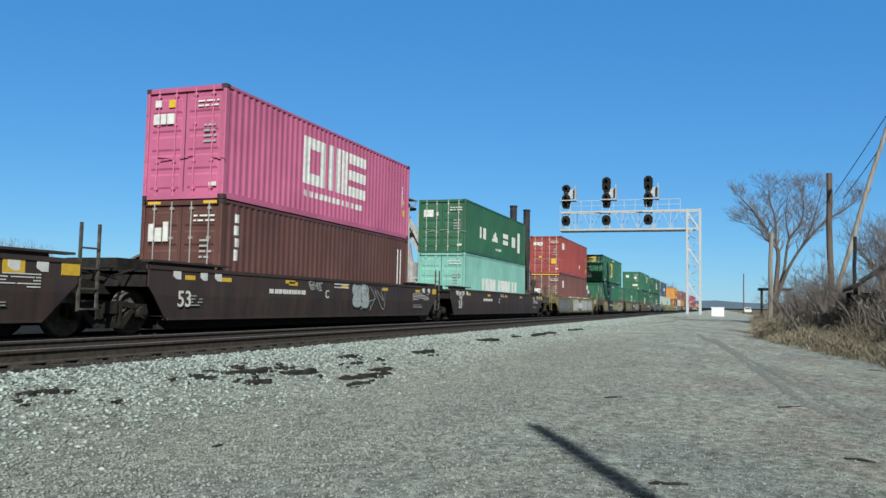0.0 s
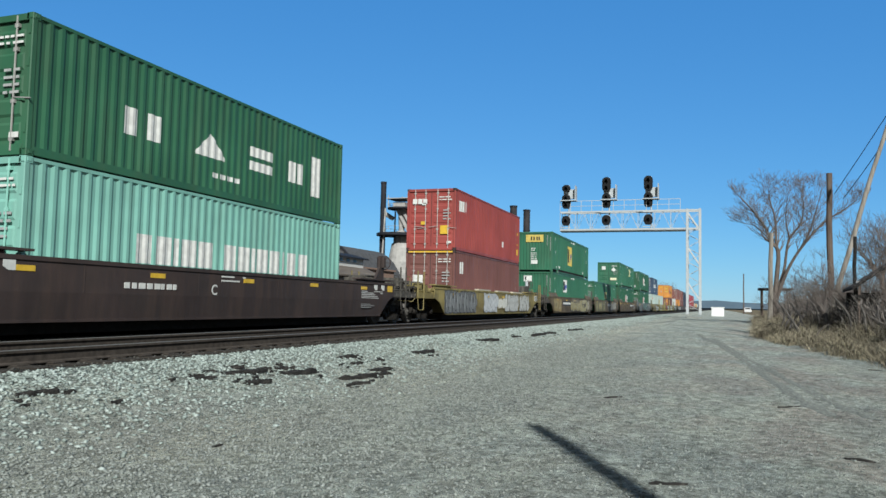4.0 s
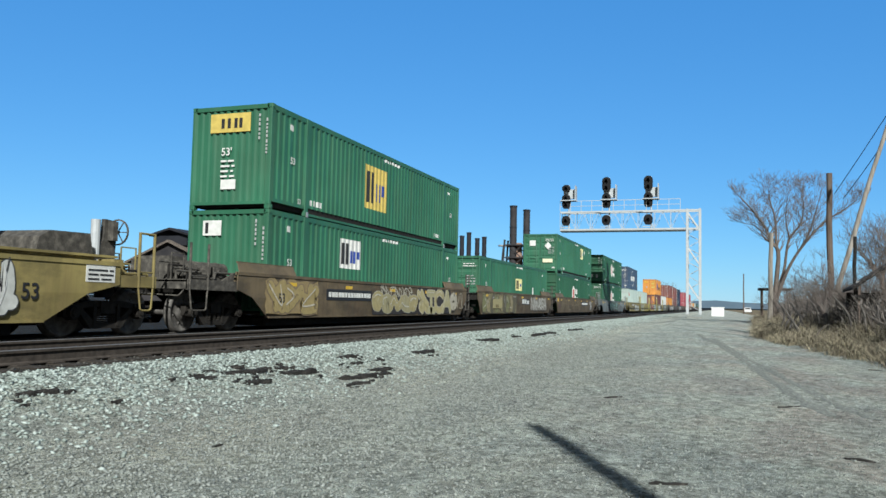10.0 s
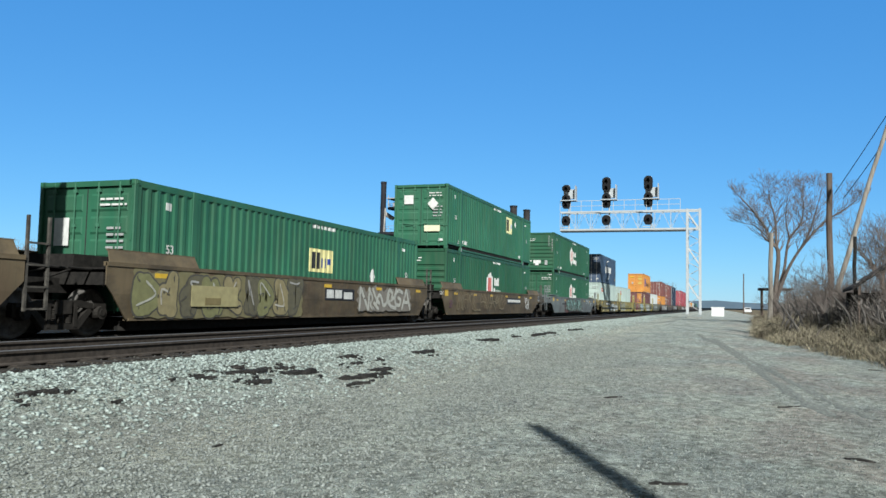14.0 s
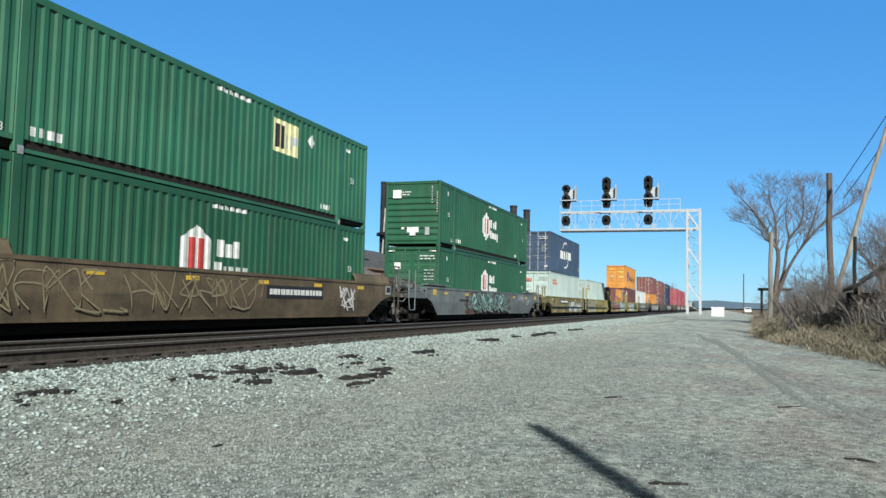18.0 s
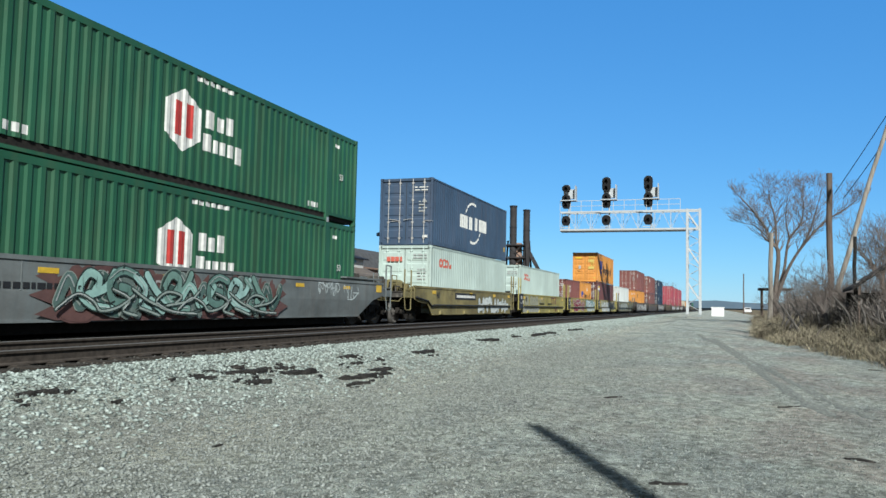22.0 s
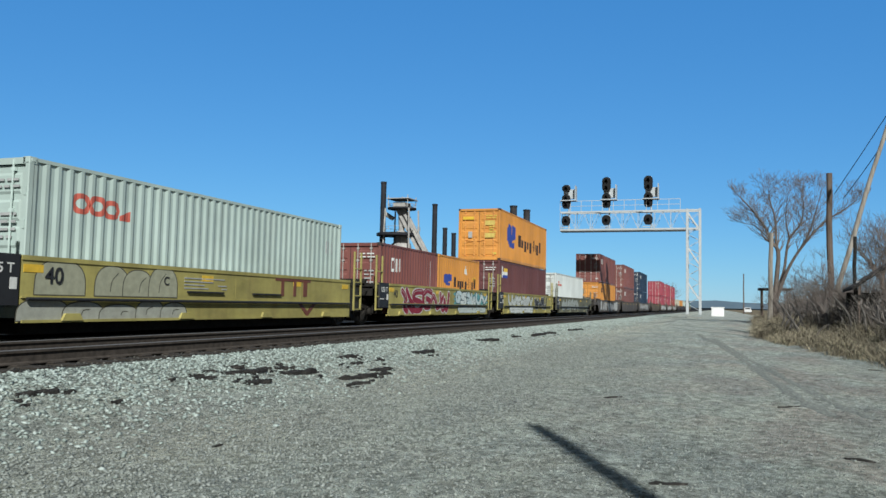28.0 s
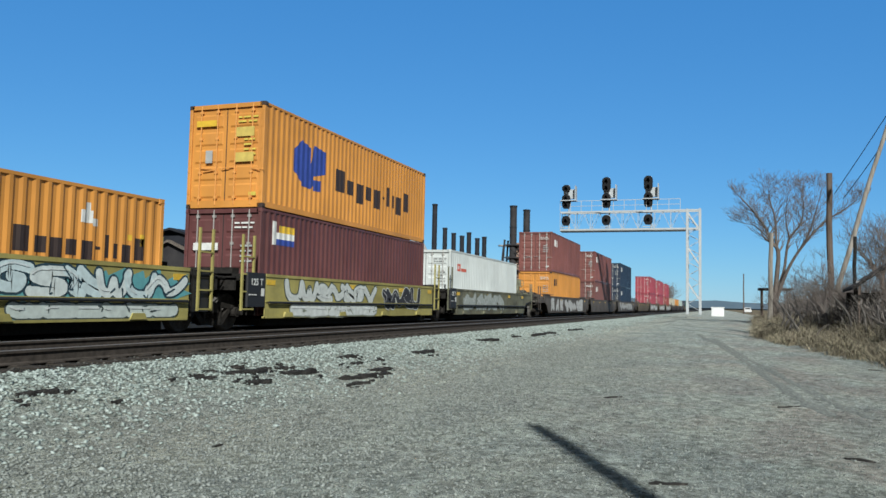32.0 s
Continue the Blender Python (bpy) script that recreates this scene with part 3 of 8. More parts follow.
def well_car(sa, sb, ea, eb, kind, colour, label, detail=2):
    """A well car whose trucks stand at sa and sb on the train; ends: 'art' over a shared truck, 'end' with a coupler."""
    P = sb - sa
    mat = paint(colour)
    car = thing("well_car", label, "railcar", "well cars of the train", at=(sa, MAIN_Y, 0))
    hw, top, low = 1.5, 1.48, 0.35
    if kind == 53:
        ha, la = (0.62, 1.25) if ea == "art" else (0.3, 1.75)
        hb, lb = (1.3, 2.0) if eb == "art" else (0.8, 1.9) if colour == "car_brown" else (0.15, 1.9) if colour == "car_ochre" else (-0.1, 1.75)
    else:
        ha, la = (1.65, 1.65) if ea == "art" else (-0.55, 1.4)
        hb, lb = (1.5, 1.5) if eb == "art" else (-0.55, 1.4)
    for sgn in (-1, 1):
        y0, y1 = (-hw, -hw + 0.03) if sgn < 0 else (hw - 0.03, hw)
        side = Build()
        fold = 0.86
        if kind == 53:
            d = 0.045 * sgn
            fa, fb = 0.28 if ea == "art" else 0.45, 0.28 if eb == "art" else 0.46
            poly = [(ha, 1.04), (ha + (la - ha) * fa, fold), (la, low), (P - lb, low), (P - hb - (lb - hb) * fb, fold), (P - hb, 1.04), (P - hb, top), (ha, top)]
            ys = [0, 0, d, d, 0, 0, 0, 0]
            o = [(x, (y0 if sgn < 0 else y1) - q, z) for (x, z), q in zip(poly, ys)]
            i = [(x, (y1 if sgn < 0 else y0) - q, z) for (x, z), q in zip(poly, ys)]
            k = len(poly)
            faces = [(0, 1, 4, 5), (5, 6, 7, 0), (1, 2, 3, 4)]
            side.add(o + i, faces + [tuple(a + k for a in f[::-1]) for f in faces] + [(a, (a + 1) % k, (a + 1) % k + k, a + k) for a in range(k)])
        else:
            shape = [(ha, low)] if ea == "art" else [(ha, 0.95), (ha + 0.4, 0.86), (0.9, 0.78), (la, low)]
            shape += [(P - hb, low)] if eb == "art" else [(P - lb, low), (P - 0.9, 0.78), (P - hb - 0.4, 0.86), (P - hb, 0.95)]
            side.prism(shape + [(P - hb, top), (ha, top)], y0, y1)
            for flip, end in ((1, ea), (-1, eb)):
                if end == "end":
                    run = [(-0.5, 1.04), (0.85, 0.90), (1.25, 0.70), (1.5, 0.70)]
                    tube_ = Build()
                    for (u0, w0), (u1, w1) in zip(run, run[1:]):
                        xa, xb = (u0, u1) if flip > 0 else (P - u0, P - u1)
                        tube_.tube((xa, sgn * (hw + 0.045), w0), (xb, sgn * (hw + 0.045), w1), 0.032, n=8)
                    part("end_pipe", tube_, BLACK, car)
        panel = part("side_plate", side, mat, car)
        chord = Build().box(ha, P - hb, *((-hw - 0.02, -hw + 0.09) if sgn < 0 else (hw - 0.09, hw + 0.02)), top - 0.07, top + 0.012)
        part("top_chord", chord, mat, car)
        off = 0.045 if kind == 53 else 0.0
        part("bottom_sill", Build().box(la + 0.05, P - lb - 0.05, *((-hw + off - 0.03, -hw + off + 0.12) if sgn < 0 else (hw - off - 0.12, hw - off + 0.03)), low - 0.03, low + 0.02), mat, car)
        if kind == 40:
            ledge = Build().box(la + 0.02, P - lb - 0.02, *((-hw - 0.03, -hw) if sgn < 0 else (hw, hw + 0.03)), 0.75, 0.785)
            part("side_ledge", ledge, mat, car)
            part("side_pipe", Build().tube((la + 0.1, sgn * (hw + 0.06), 0.735), (P - lb - 0.1, sgn * (hw + 0.06), 0.735), 0.032, n=8), BLACK, car, "black pipe along the side ledge")
            low_b = Build()
            for k in range(4):
                x = la + 0.9 + k * (P - la - lb - 1.8) / 3.3
                low_b.prism([(x, low), (x + 0.5, low), (x + 0.42, low + 0.13), (x + 0.08, low + 0.13)], *((-hw - 0.06, -hw) if sgn < 0 else (hw, hw + 0.06)))
            part("hinge_brackets", low_b, mat, car)
        if detail > 0:
            posts = Build()
            n = 5 if kind == 53 else 4
            for k in range(1, n):
                x = la + (P - la - lb) * k / n
                posts.box(x, x + 0.025, *((-hw - 0.006, -hw) if sgn < 0 else (hw, hw + 0.006)), 0.88 if kind == 53 else 0.8, top - 0.07)
            part("weld_seams", posts, mat, car)
        # raised container guides at both ends
        if kind == 53:
            for x0, x1 in ((ha + 0.1, ha + 2.9), (P - hb - 2.9, P - hb - 0.1)):
                g = Build()
                if colour != "car_rust":
                    a0, a1 = sorted((sgn * (hw + 0.01), sgn * (hw - 0.3)))
                    part("container_guide", g.box(x0, x1, a0, a1, 1.565, 1.61).box(x0 + 0.1, x1 - 0.5, a0 + 0.12, a1 - 0.1, top, 1.565), mat, car)
                    continue
                ya, yb = (-hw + 0.02, -hw + 0.13) if sgn < 0 else (hw - 0.02, hw - 0.13)
                g.loft([[(x0, ya, top), (x1, ya, top), (x1, ya + 0.03 * -sgn, top), (x0, ya + 0.03 * -sgn, top)],
                        [(x0 + 0.06, yb, 1.73), (x1 - 0.04, yb, 1.73), (x1 - 0.04, yb + 0.03 * -sgn, 1.73), (x0 + 0.06, yb + 0.03 * -sgn, 1.73)]])
                g.box(x0 + 0.05, x1 - 0.03, min(yb, yb + 0.12 * -sgn), max(yb, yb + 0.05 * -sgn), 1.72, 1.76)
                part("container_guide", g, mat, car)
    # end structures
    for flip, end, h, lo in ((1, ea, ha, la), (-1, eb, hb, lb)):
        X = (lambda v: v) if flip > 0 else (lambda v: P - v)
        def bx(b, x0, x1, *r):
            a, c = X(x0), X(x1)
            return b.box(min(a, c), max(a, c), *r)
        out = -0.15 if end == "art" else -1.6 if flip > 0 else -0.95
        wall = lo + 0.55 if kind == 53 or end == "end" else 1.28
        part("centre_sill", bx(Build(), out if end == "end" else 0.0, wall, -0.32, 0.32, 0.86, 1.16), STEEL_DARK if kind == 53 or end == "art" else mat, car)
        part("end_bulkhead", bx(Build(), wall, wall + 0.04, -1.42, 1.42, 0.4, top), mat if end == "end" else STEEL_DARK, car)
        deck = Build()
        inner = h if kind == 53 or end == "end" else 0.35
        bx(deck, inner, wall, -1.42, 1.42, top - 0.2, top - 0.14)
        bx(deck, inner, inner + 0.08, -1.42, 1.42, top - 0.45, top - 0.1)
        part("end_deck", deck, mat if end == "end" else STEEL_DARK, car)
        if end == "end":
            rods = END_STEEL if colour in ("car_brown", "car_rust") else mat
            pf = Build()
            bx(pf, out, h + 0.2, -1.42, -0.5, 1.18, 1.22)
            bx(pf, out, h + 0.2, 0.5, 1.42, 1.18, 1.22)
            bx(pf, out, out + 0.08, -1.45, 1.45, 1.02, 1.24)
            part("end_platform", pf, END_STEEL, car)
            for y in (-1.47, 1.42):
                part("platform_sill", bx(Build(), out, h + 0.1, y, y + 0.05, 1.0, 1.24), rods, car)
            cp = Build()
            bx(cp, out - 0.35, out + 0.1, -0.1, 0.1, 0.78, 0.98)
            bx(cp, out - 0.58, out - 0.3, -0.16, 0.18, 0.74, 1.02)
            part("coupler", cp, TRUCK_STEEL, car)
            hose = Build()
            pts = [(out + 0.1, 0.4, 0.95), (out - 0.1, 0.42, 0.6), (out - 0.25, 0.4, 0.36), (out - 0.45, 0.3, 0.4)]
            for p0, p1 in zip(pts, pts[1:]):
                hose.tube((X(p0[0]), p0[1], p0[2]), (X(p1[0]), p1[1], p1[2]), 0.025, n=6)
            part("brake_hose", hose, BLACK, car)
            va, vb = (-1.52, -0.86) if flip > 0 else (-0.42, 0.1) if colour == "car_brown" else (-0.86, -0.42)
            for y in (-1.46, 1.46):
                grab_posts(car, X(va), X(vb), y, 0.53, 2.08 if flip > 0 else 2.15, rods, flip < 0 and kind == 53 and colour != "car_brown")
            lever = Build()
            lp = [(out - 0.04, -1.4, 1.0), (out - 0.12, -1.32, 0.86), (out - 0.12, -0.3, 0.9)]
            for p0, p1 in zip(lp, lp[1:]):
                lever.tube((X(p0[0]), p0[1], p0[2]), (X(p1[0]), p1[1], p1[2]), 0.016, n=6)
            part("uncoupling_lever", lever, rods, car)
            for y in (-1.36, 1.36):     # slanted gussets between the side's end and the platform
                g = [(h + 0.12, 1.46), (h + 0.02, 1.46), (h - 0.55, 1.22), (h + 0.12, 1.22)]
                part("gusset", Build().loft([[(X(u), y - 0.02, z) for u, z in g], [(X(u), y + 0.02, z) for u, z in g]]), rods, car)
            room = h + 0.25 - out
            box_ = Build()
            a_, c_ = sorted((X(out + 0.3 * room), X(out + 0.72 * room)))
            box_.bevel_box(a_, c_, -0.35, 0.75, 1.22, 1.74, 0.05)
            box_.bevel_box(a_ + 0.1, c_ - 0.12, -0.3, 0.6, 1.74, 1.82, 0.04)
            part("equipment_box", box_, END_STEEL, car, "dusty grey steel equipment box")
            valve = Build()
            a_, c_ = sorted((X(out + 0.55 * room), X(out + 0.8 * room)))
            valve.bevel_box(a_, c_, -1.28, -0.85, 1.24, 1.56, 0.04)
            valve.tube((a_ - 0.1, -1.06, 1.4), (c_ + 0.16, -1.06, 1.4), 0.1, n=10)
            valve.tube((0.5 * (a_ + c_), -1.3, 1.42), (0.5 * (a_ + c_), -1.2, 1.42), 0.11, n=12)
            part("brake_valve", valve, rods, car)
            tank = Build()
            ta, tb_ = X(out + 0.4 * room), X(h + 0.55)
            tank.tube((ta, -0.62, 1.52), (tb_, -0.62, 1.52), 0.19, n=14)
            for u in (0.2, 0.8):
                tank.ring((ta + (tb_ - ta) * u, -0.62, 1.52), (1, 0, 0), 0.18, 0.205, 0.05, 14)
            part("air_tank", tank, END_STEEL if kind == 53 else mat, car)
            prnd = random.Random(int(sa) * 2 + flip)
            for q in range(6):
                y_, z_ = -1.38 + 0.17 * q, 1.28 + 0.075 * q
                u0, u1 = out + 0.1 + prnd.uniform(0, 0.3), h + 0.3 + prnd.uniform(0, 0.3)
                um = u0 + (u1 - u0) * prnd.uniform(0.3, 0.7)
                dz = prnd.uniform(-0.12, 0.2)
                run_ = [(u0, y_, 1.0), (u0, y_, z_), (um, y_, z_), (um + 0.12, y_ + 0.06, z_ + dz), (u1, y_ + 0.06, z_ + dz)]
                pp = Build()
                for p0, p1 in zip(run_, run_[1:]):
                    pp.tube((X(p0[0]), p0[1], p0[2]), (X(p1[0]), p1[1], p1[2]), 0.026, n=6)
                part("air_pipe", pp, (rods, STEEL_DARK, END_STEEL)[q % 3], car)
            for y in (-0.95, 0.95):
                rail = Build()
                for u in (out + 0.06, out + 0.5):
                    rail.bar((X(u), y, 1.2), (X(u), y, 1.85), 0.026)
                rail.bar((X(out + 0.06), y, 1.85), (X(out + 0.5), y, 1.85), 0.026)
                part("hand_rail", rail, rods, car)
            if flip < 0 and colour in HUMPS:
                u0, u1, zt = HUMPS[colour]
                prof_ = [(u0, top), (u0 + 0.12, zt), (u1 - 0.25, zt - 0.02), (u1, zt - 0.16), (u1 + 0.1, top)]
                part("deck_cover", Build().loft([[(X(u), -1.0, z) for u, z in prof_], [(X(u), 1.0, z) for u, z in prof_]]), END_STEEL, car, "dark dusty steel cover over the well's end")
            if flip < 0 and colour == "car_ochre":
                part("vent_post", Build().tube((X(0.08), -0.75, top - 0.2), (X(0.08), -0.75, 2.38), 0.095, n=12), GALV, car, "pale upright steel vent pipe")
        else:
            for y in (-1.46, 1.46):
                if kind == 53 and flip > 0:
                    continue
                a, c = sorted((X(h - 0.52 if kind == 53 else 0.62), X(h - 0.06 if kind == 53 else 1.12)))
                ladder(car, a, c, y, 0.52, 2.2 if kind == 53 else 2.45, 4, END_STEEL if kind == 53 else mat, 0.05 if kind == 53 else 0.055)
            knuckle = Build()
            bx(knuckle, -0.2, 0.7, -0.26, 0.26, 0.86, 1.1)
            part("articulation", knuckle, TRUCK_STEEL, car)
            gear = Build()
            rnd = random.Random(int(sa * 10) + flip)
            for k in range(5):
                y = -1.1 + 0.5 * k
                gear.tube((X(h), y, 1.3 + 0.15 * rnd.random()), (X(-0.05), y + rnd.uniform(-0.2, 0.2), 1.1 + 0.3 * rnd.random()), 0.025, n=6)
            bx(gear, h - 0.05, wall, -0.7, 0.7, top - 0.12, top + 0.16)
            part("pipework", gear, STEEL_DARK, car)
    if eb == "end" and colour not in ("car_grey", "car_rust"):
        brake_wheel(car, P - hb + 0.7 if kind == 53 else P + 0.5, -0.75, 2.3 if colour == "car_brown" else 2.17, mat if kind == 40 or colour == "car_brown" else END_STEEL)
    floor = Build()
    n = 6
    for k in range(n):
        x = la + 0.7 + (P - la - lb - 1.6) * k / (n - 1)
        floor.box(x, x + 0.25, -1.44, 1.44, 0.31, 0.37)
    part("cross_bearers", floor, STEEL_DARK, car)
    # dark plate added low; it blocks the lit ground beyond and blackens the gap
    part("well_blackout_plate", Build().bevel_box(la + 0.4, P - lb - 0.4, -1.15, 1.15, 0.10, 0.30, 0.05), STEEL_DARK, car)
    truck(car, 0.0)
    if eb == "end":
        truck(car, P)
    return car, P, ha, la, hb, lb


def flat_poly(b, pts, y):
    b.add([(x, y, z) for x, z in pts], [tuple(range(len(pts)))])


def pen_path(pts):
    """A rounded line through points."""
    fine = []
    for k in range(len(pts) - 1):
        p0, p1, p2, p3 = pts[max(k - 1, 0)], pts[k], pts[k + 1], pts[min(k + 2, len(pts) - 1)]
        for u in (0.0, 0.2, 0.4, 0.6, 0.8):
            fine.append(tuple(0.5 * (2 * a1 + (a2 - a0) * u + (2 * a0 - 5 * a1 + 4 * a2 - a3) * u * u + (3 * a1 - a0 - 3 * a2 + a3) * u ** 3) for a0, a1, a2, a3 in zip(p0, p1, p2, p3)))
    return fine + [tuple(pts[-1])]


def stroke(b, pts, w, y, floor=0.3, roof=1.47):
    """A fat pen stroke along points, in x and z: one connected sheet, cut into narrow upright slices."""
    path = np.array(pen_path(pts))
    r = w / 2
    step = max(0.018, min(0.05, w * 0.14))
    x0, x1 = path[:, 0].min() - r * 0.98, path[:, 0].max() + r * 0.98
    n = max(3, int((x1 - x0) / step))
    zs = np.arange(max(floor, path[:, 1].min() - r), min(roof, path[:, 1].max() + r) + 0.012, 0.012)
    a, d = path[:-1], path[1:] - path[:-1]
    ll = (d * d).sum(1) + 1e-9
    cols = []
    for k in range(n + 1):
        x = x0 + (x1 - x0) * k / n
        q = np.stack([np.full(len(zs), x), zs], -1)
        t = np.clip(((q[:, None] - a[None]) * d[None]).sum(-1) / ll, 0, 1)
        dist = np.sqrt((((a[None] + t[..., None] * d[None]) - q[:, None]) ** 2).sum(-1)).min(1)
        ins = dist < r
        edges = np.flatnonzero(np.diff(np.concatenate([[0], ins.astype(int), [0]])))
        cols.append([(float(zs[i]), float(zs[min(e, len(zs) - 1)])) for i, e in zip(edges[::2], edges[1::2])])
    v, f, seen = [], [], {}

    def vid(k, z):
        key = (k, round(z, 3))
        if key not in seen:
            seen[key] = len(v)
            v.append((x0 + (x1 - x0) * k / n, y, z))
        return seen[key]

    for k in range(n):
        for lo, hi in cols[k]:
            for lo2, hi2 in cols[k + 1]:
                if lo < hi2 and lo2 < hi:
                    f.append((vid(k, lo), vid(k + 1, lo2), vid(k + 1, hi2), vid(k, hi)))
    f = [q for q in f if len(set(q)) == 4]
    if f:
        b.add(v, f)


SPRAY = {}


def spray(colour):
    if colour not in SPRAY:
        SPRAY[colour] = plain("spray_paint_%d" % len(SPRAY), colour, 0.7)
    return SPRAY[colour]


def tangle(rnd, x0, x1, z0, z1, n):
    """A knotted line through n jittered spots of a three by three field."""
    spots = [(a, b) for a in (0.1, 0.5, 0.9) for b in (0.05, 0.5, 0.95)]
    rnd.shuffle(spots)
    return [(x0 + (x1 - x0) * (a + rnd.uniform(-0.1, 0.1)), z0 + (z1 - z0) * (b + rnd.uniform(-0.06, 0.06))) for a, b in spots[:n]]


# pen ways of bold sprayed signs, in a unit field
SIGNS = {
    "B": (((0.08, 0), (0.1, 0.5), (0.0, 1.0), (0.75, 0.86), (0.8, 0.66), (0.2, 0.52), (0.9, 0.36), (0.85, 0.1), (0.1, 0.02)),),
    "S": (((0.95, 0.95), (0.3, 0.92), (0.05, 0.72), (0.3, 0.54), (0.8, 0.44), (0.92, 0.2), (0.6, 0.03), (0.0, 0.08)),),
    "E": (((0.95, 1.0), (0.1, 0.95), (0.12, 0.5), (0.08, 0.04), (0.95, 0.0)), ((0.12, 0.5), (0.75, 0.52))),
    "R": (((0.05, 0), (0.1, 0.5), (0.05, 1.0), (0.85, 0.88), (0.85, 0.6), (0.2, 0.48), (0.95, 0.0)),),
    "K": (((0.05, 1.0), (0.12, 0.5), (0.05, 0.0)), ((0.95, 1.0), (0.2, 0.5), (0.95, 0.0))),
    "C": (((0.95, 0.82), (0.6, 1.0), (0.12, 0.85), (0.02, 0.45), (0.2, 0.08), (0.65, 0.0), (0.95, 0.2)),),
    "A": (((0.0, 0.0), (0.3, 0.6), (0.5, 1.0), (0.72, 0.6), (1.0, 0.0)), ((0.25, 0.36), (0.78, 0.36))),
    "I": (((0.1, 1.0), (0.9, 1.0)), ((0.5, 1.0), (0.5, 0.0)), ((0.1, 0.0), (0.9, 0.0))),
    "O": (((0.5, 1.0), (0.08, 0.8), (0.05, 0.25), (0.5, 0.0), (0.95, 0.25), (0.92, 0.8), (0.55, 1.0)),),
    "U": (((0.0, 1.0), (0.08, 0.35), (0.35, 0.02), (0.75, 0.08), (0.9, 0.45), (1.0, 1.0)),),
    "V": (((0.0, 1.0), (0.25, 0.5), (0.5, 0.0), (0.72, 0.5), (1.0, 1.0)),),
    "N": (((0.05, 0.0), (0.08, 0.5), (0.05, 1.0), (0.5, 0.5), (0.92, 0.0), (0.92, 0.5), (0.95, 1.0)),),
    "@": (((0.95, 0.9), (0.5, 1.0), (0.1, 0.75), (0.15, 0.3), (0.6, 0.2), (0.75, 0.5), (0.45, 0.6)),),
    "~": (((-0.2, 0.25), (0.15, 0.8), (0.45, 0.55), (0.6, 0.2), (0.95, 0.35), (1.25, 0.8)),),
    "&": (((1.1, 0.05), (0.5, 0.15), (0.1, 0.5), (0.35, 0.95), (0.7, 0.8), (0.55, 0.5)), ((0.35, 0.4), (0.9, 0.6), (1.15, 1.0))),
    "%": (((0.0, 0.95), (0.35, 0.6), (0.2, 0.2), (0.5, 0.0)), ((0.4, 1.0), (0.75, 0.55), (1.1, 0.3)), ((0.55, 0.3), (1.0, 0.0))),
    "w": (((0.0, 0.9), (0.15, 0.2), (0.4, 0.1), (0.5, 0.6), (0.62, 0.1), (0.85, 0.2), (1.0, 0.95)),),
}


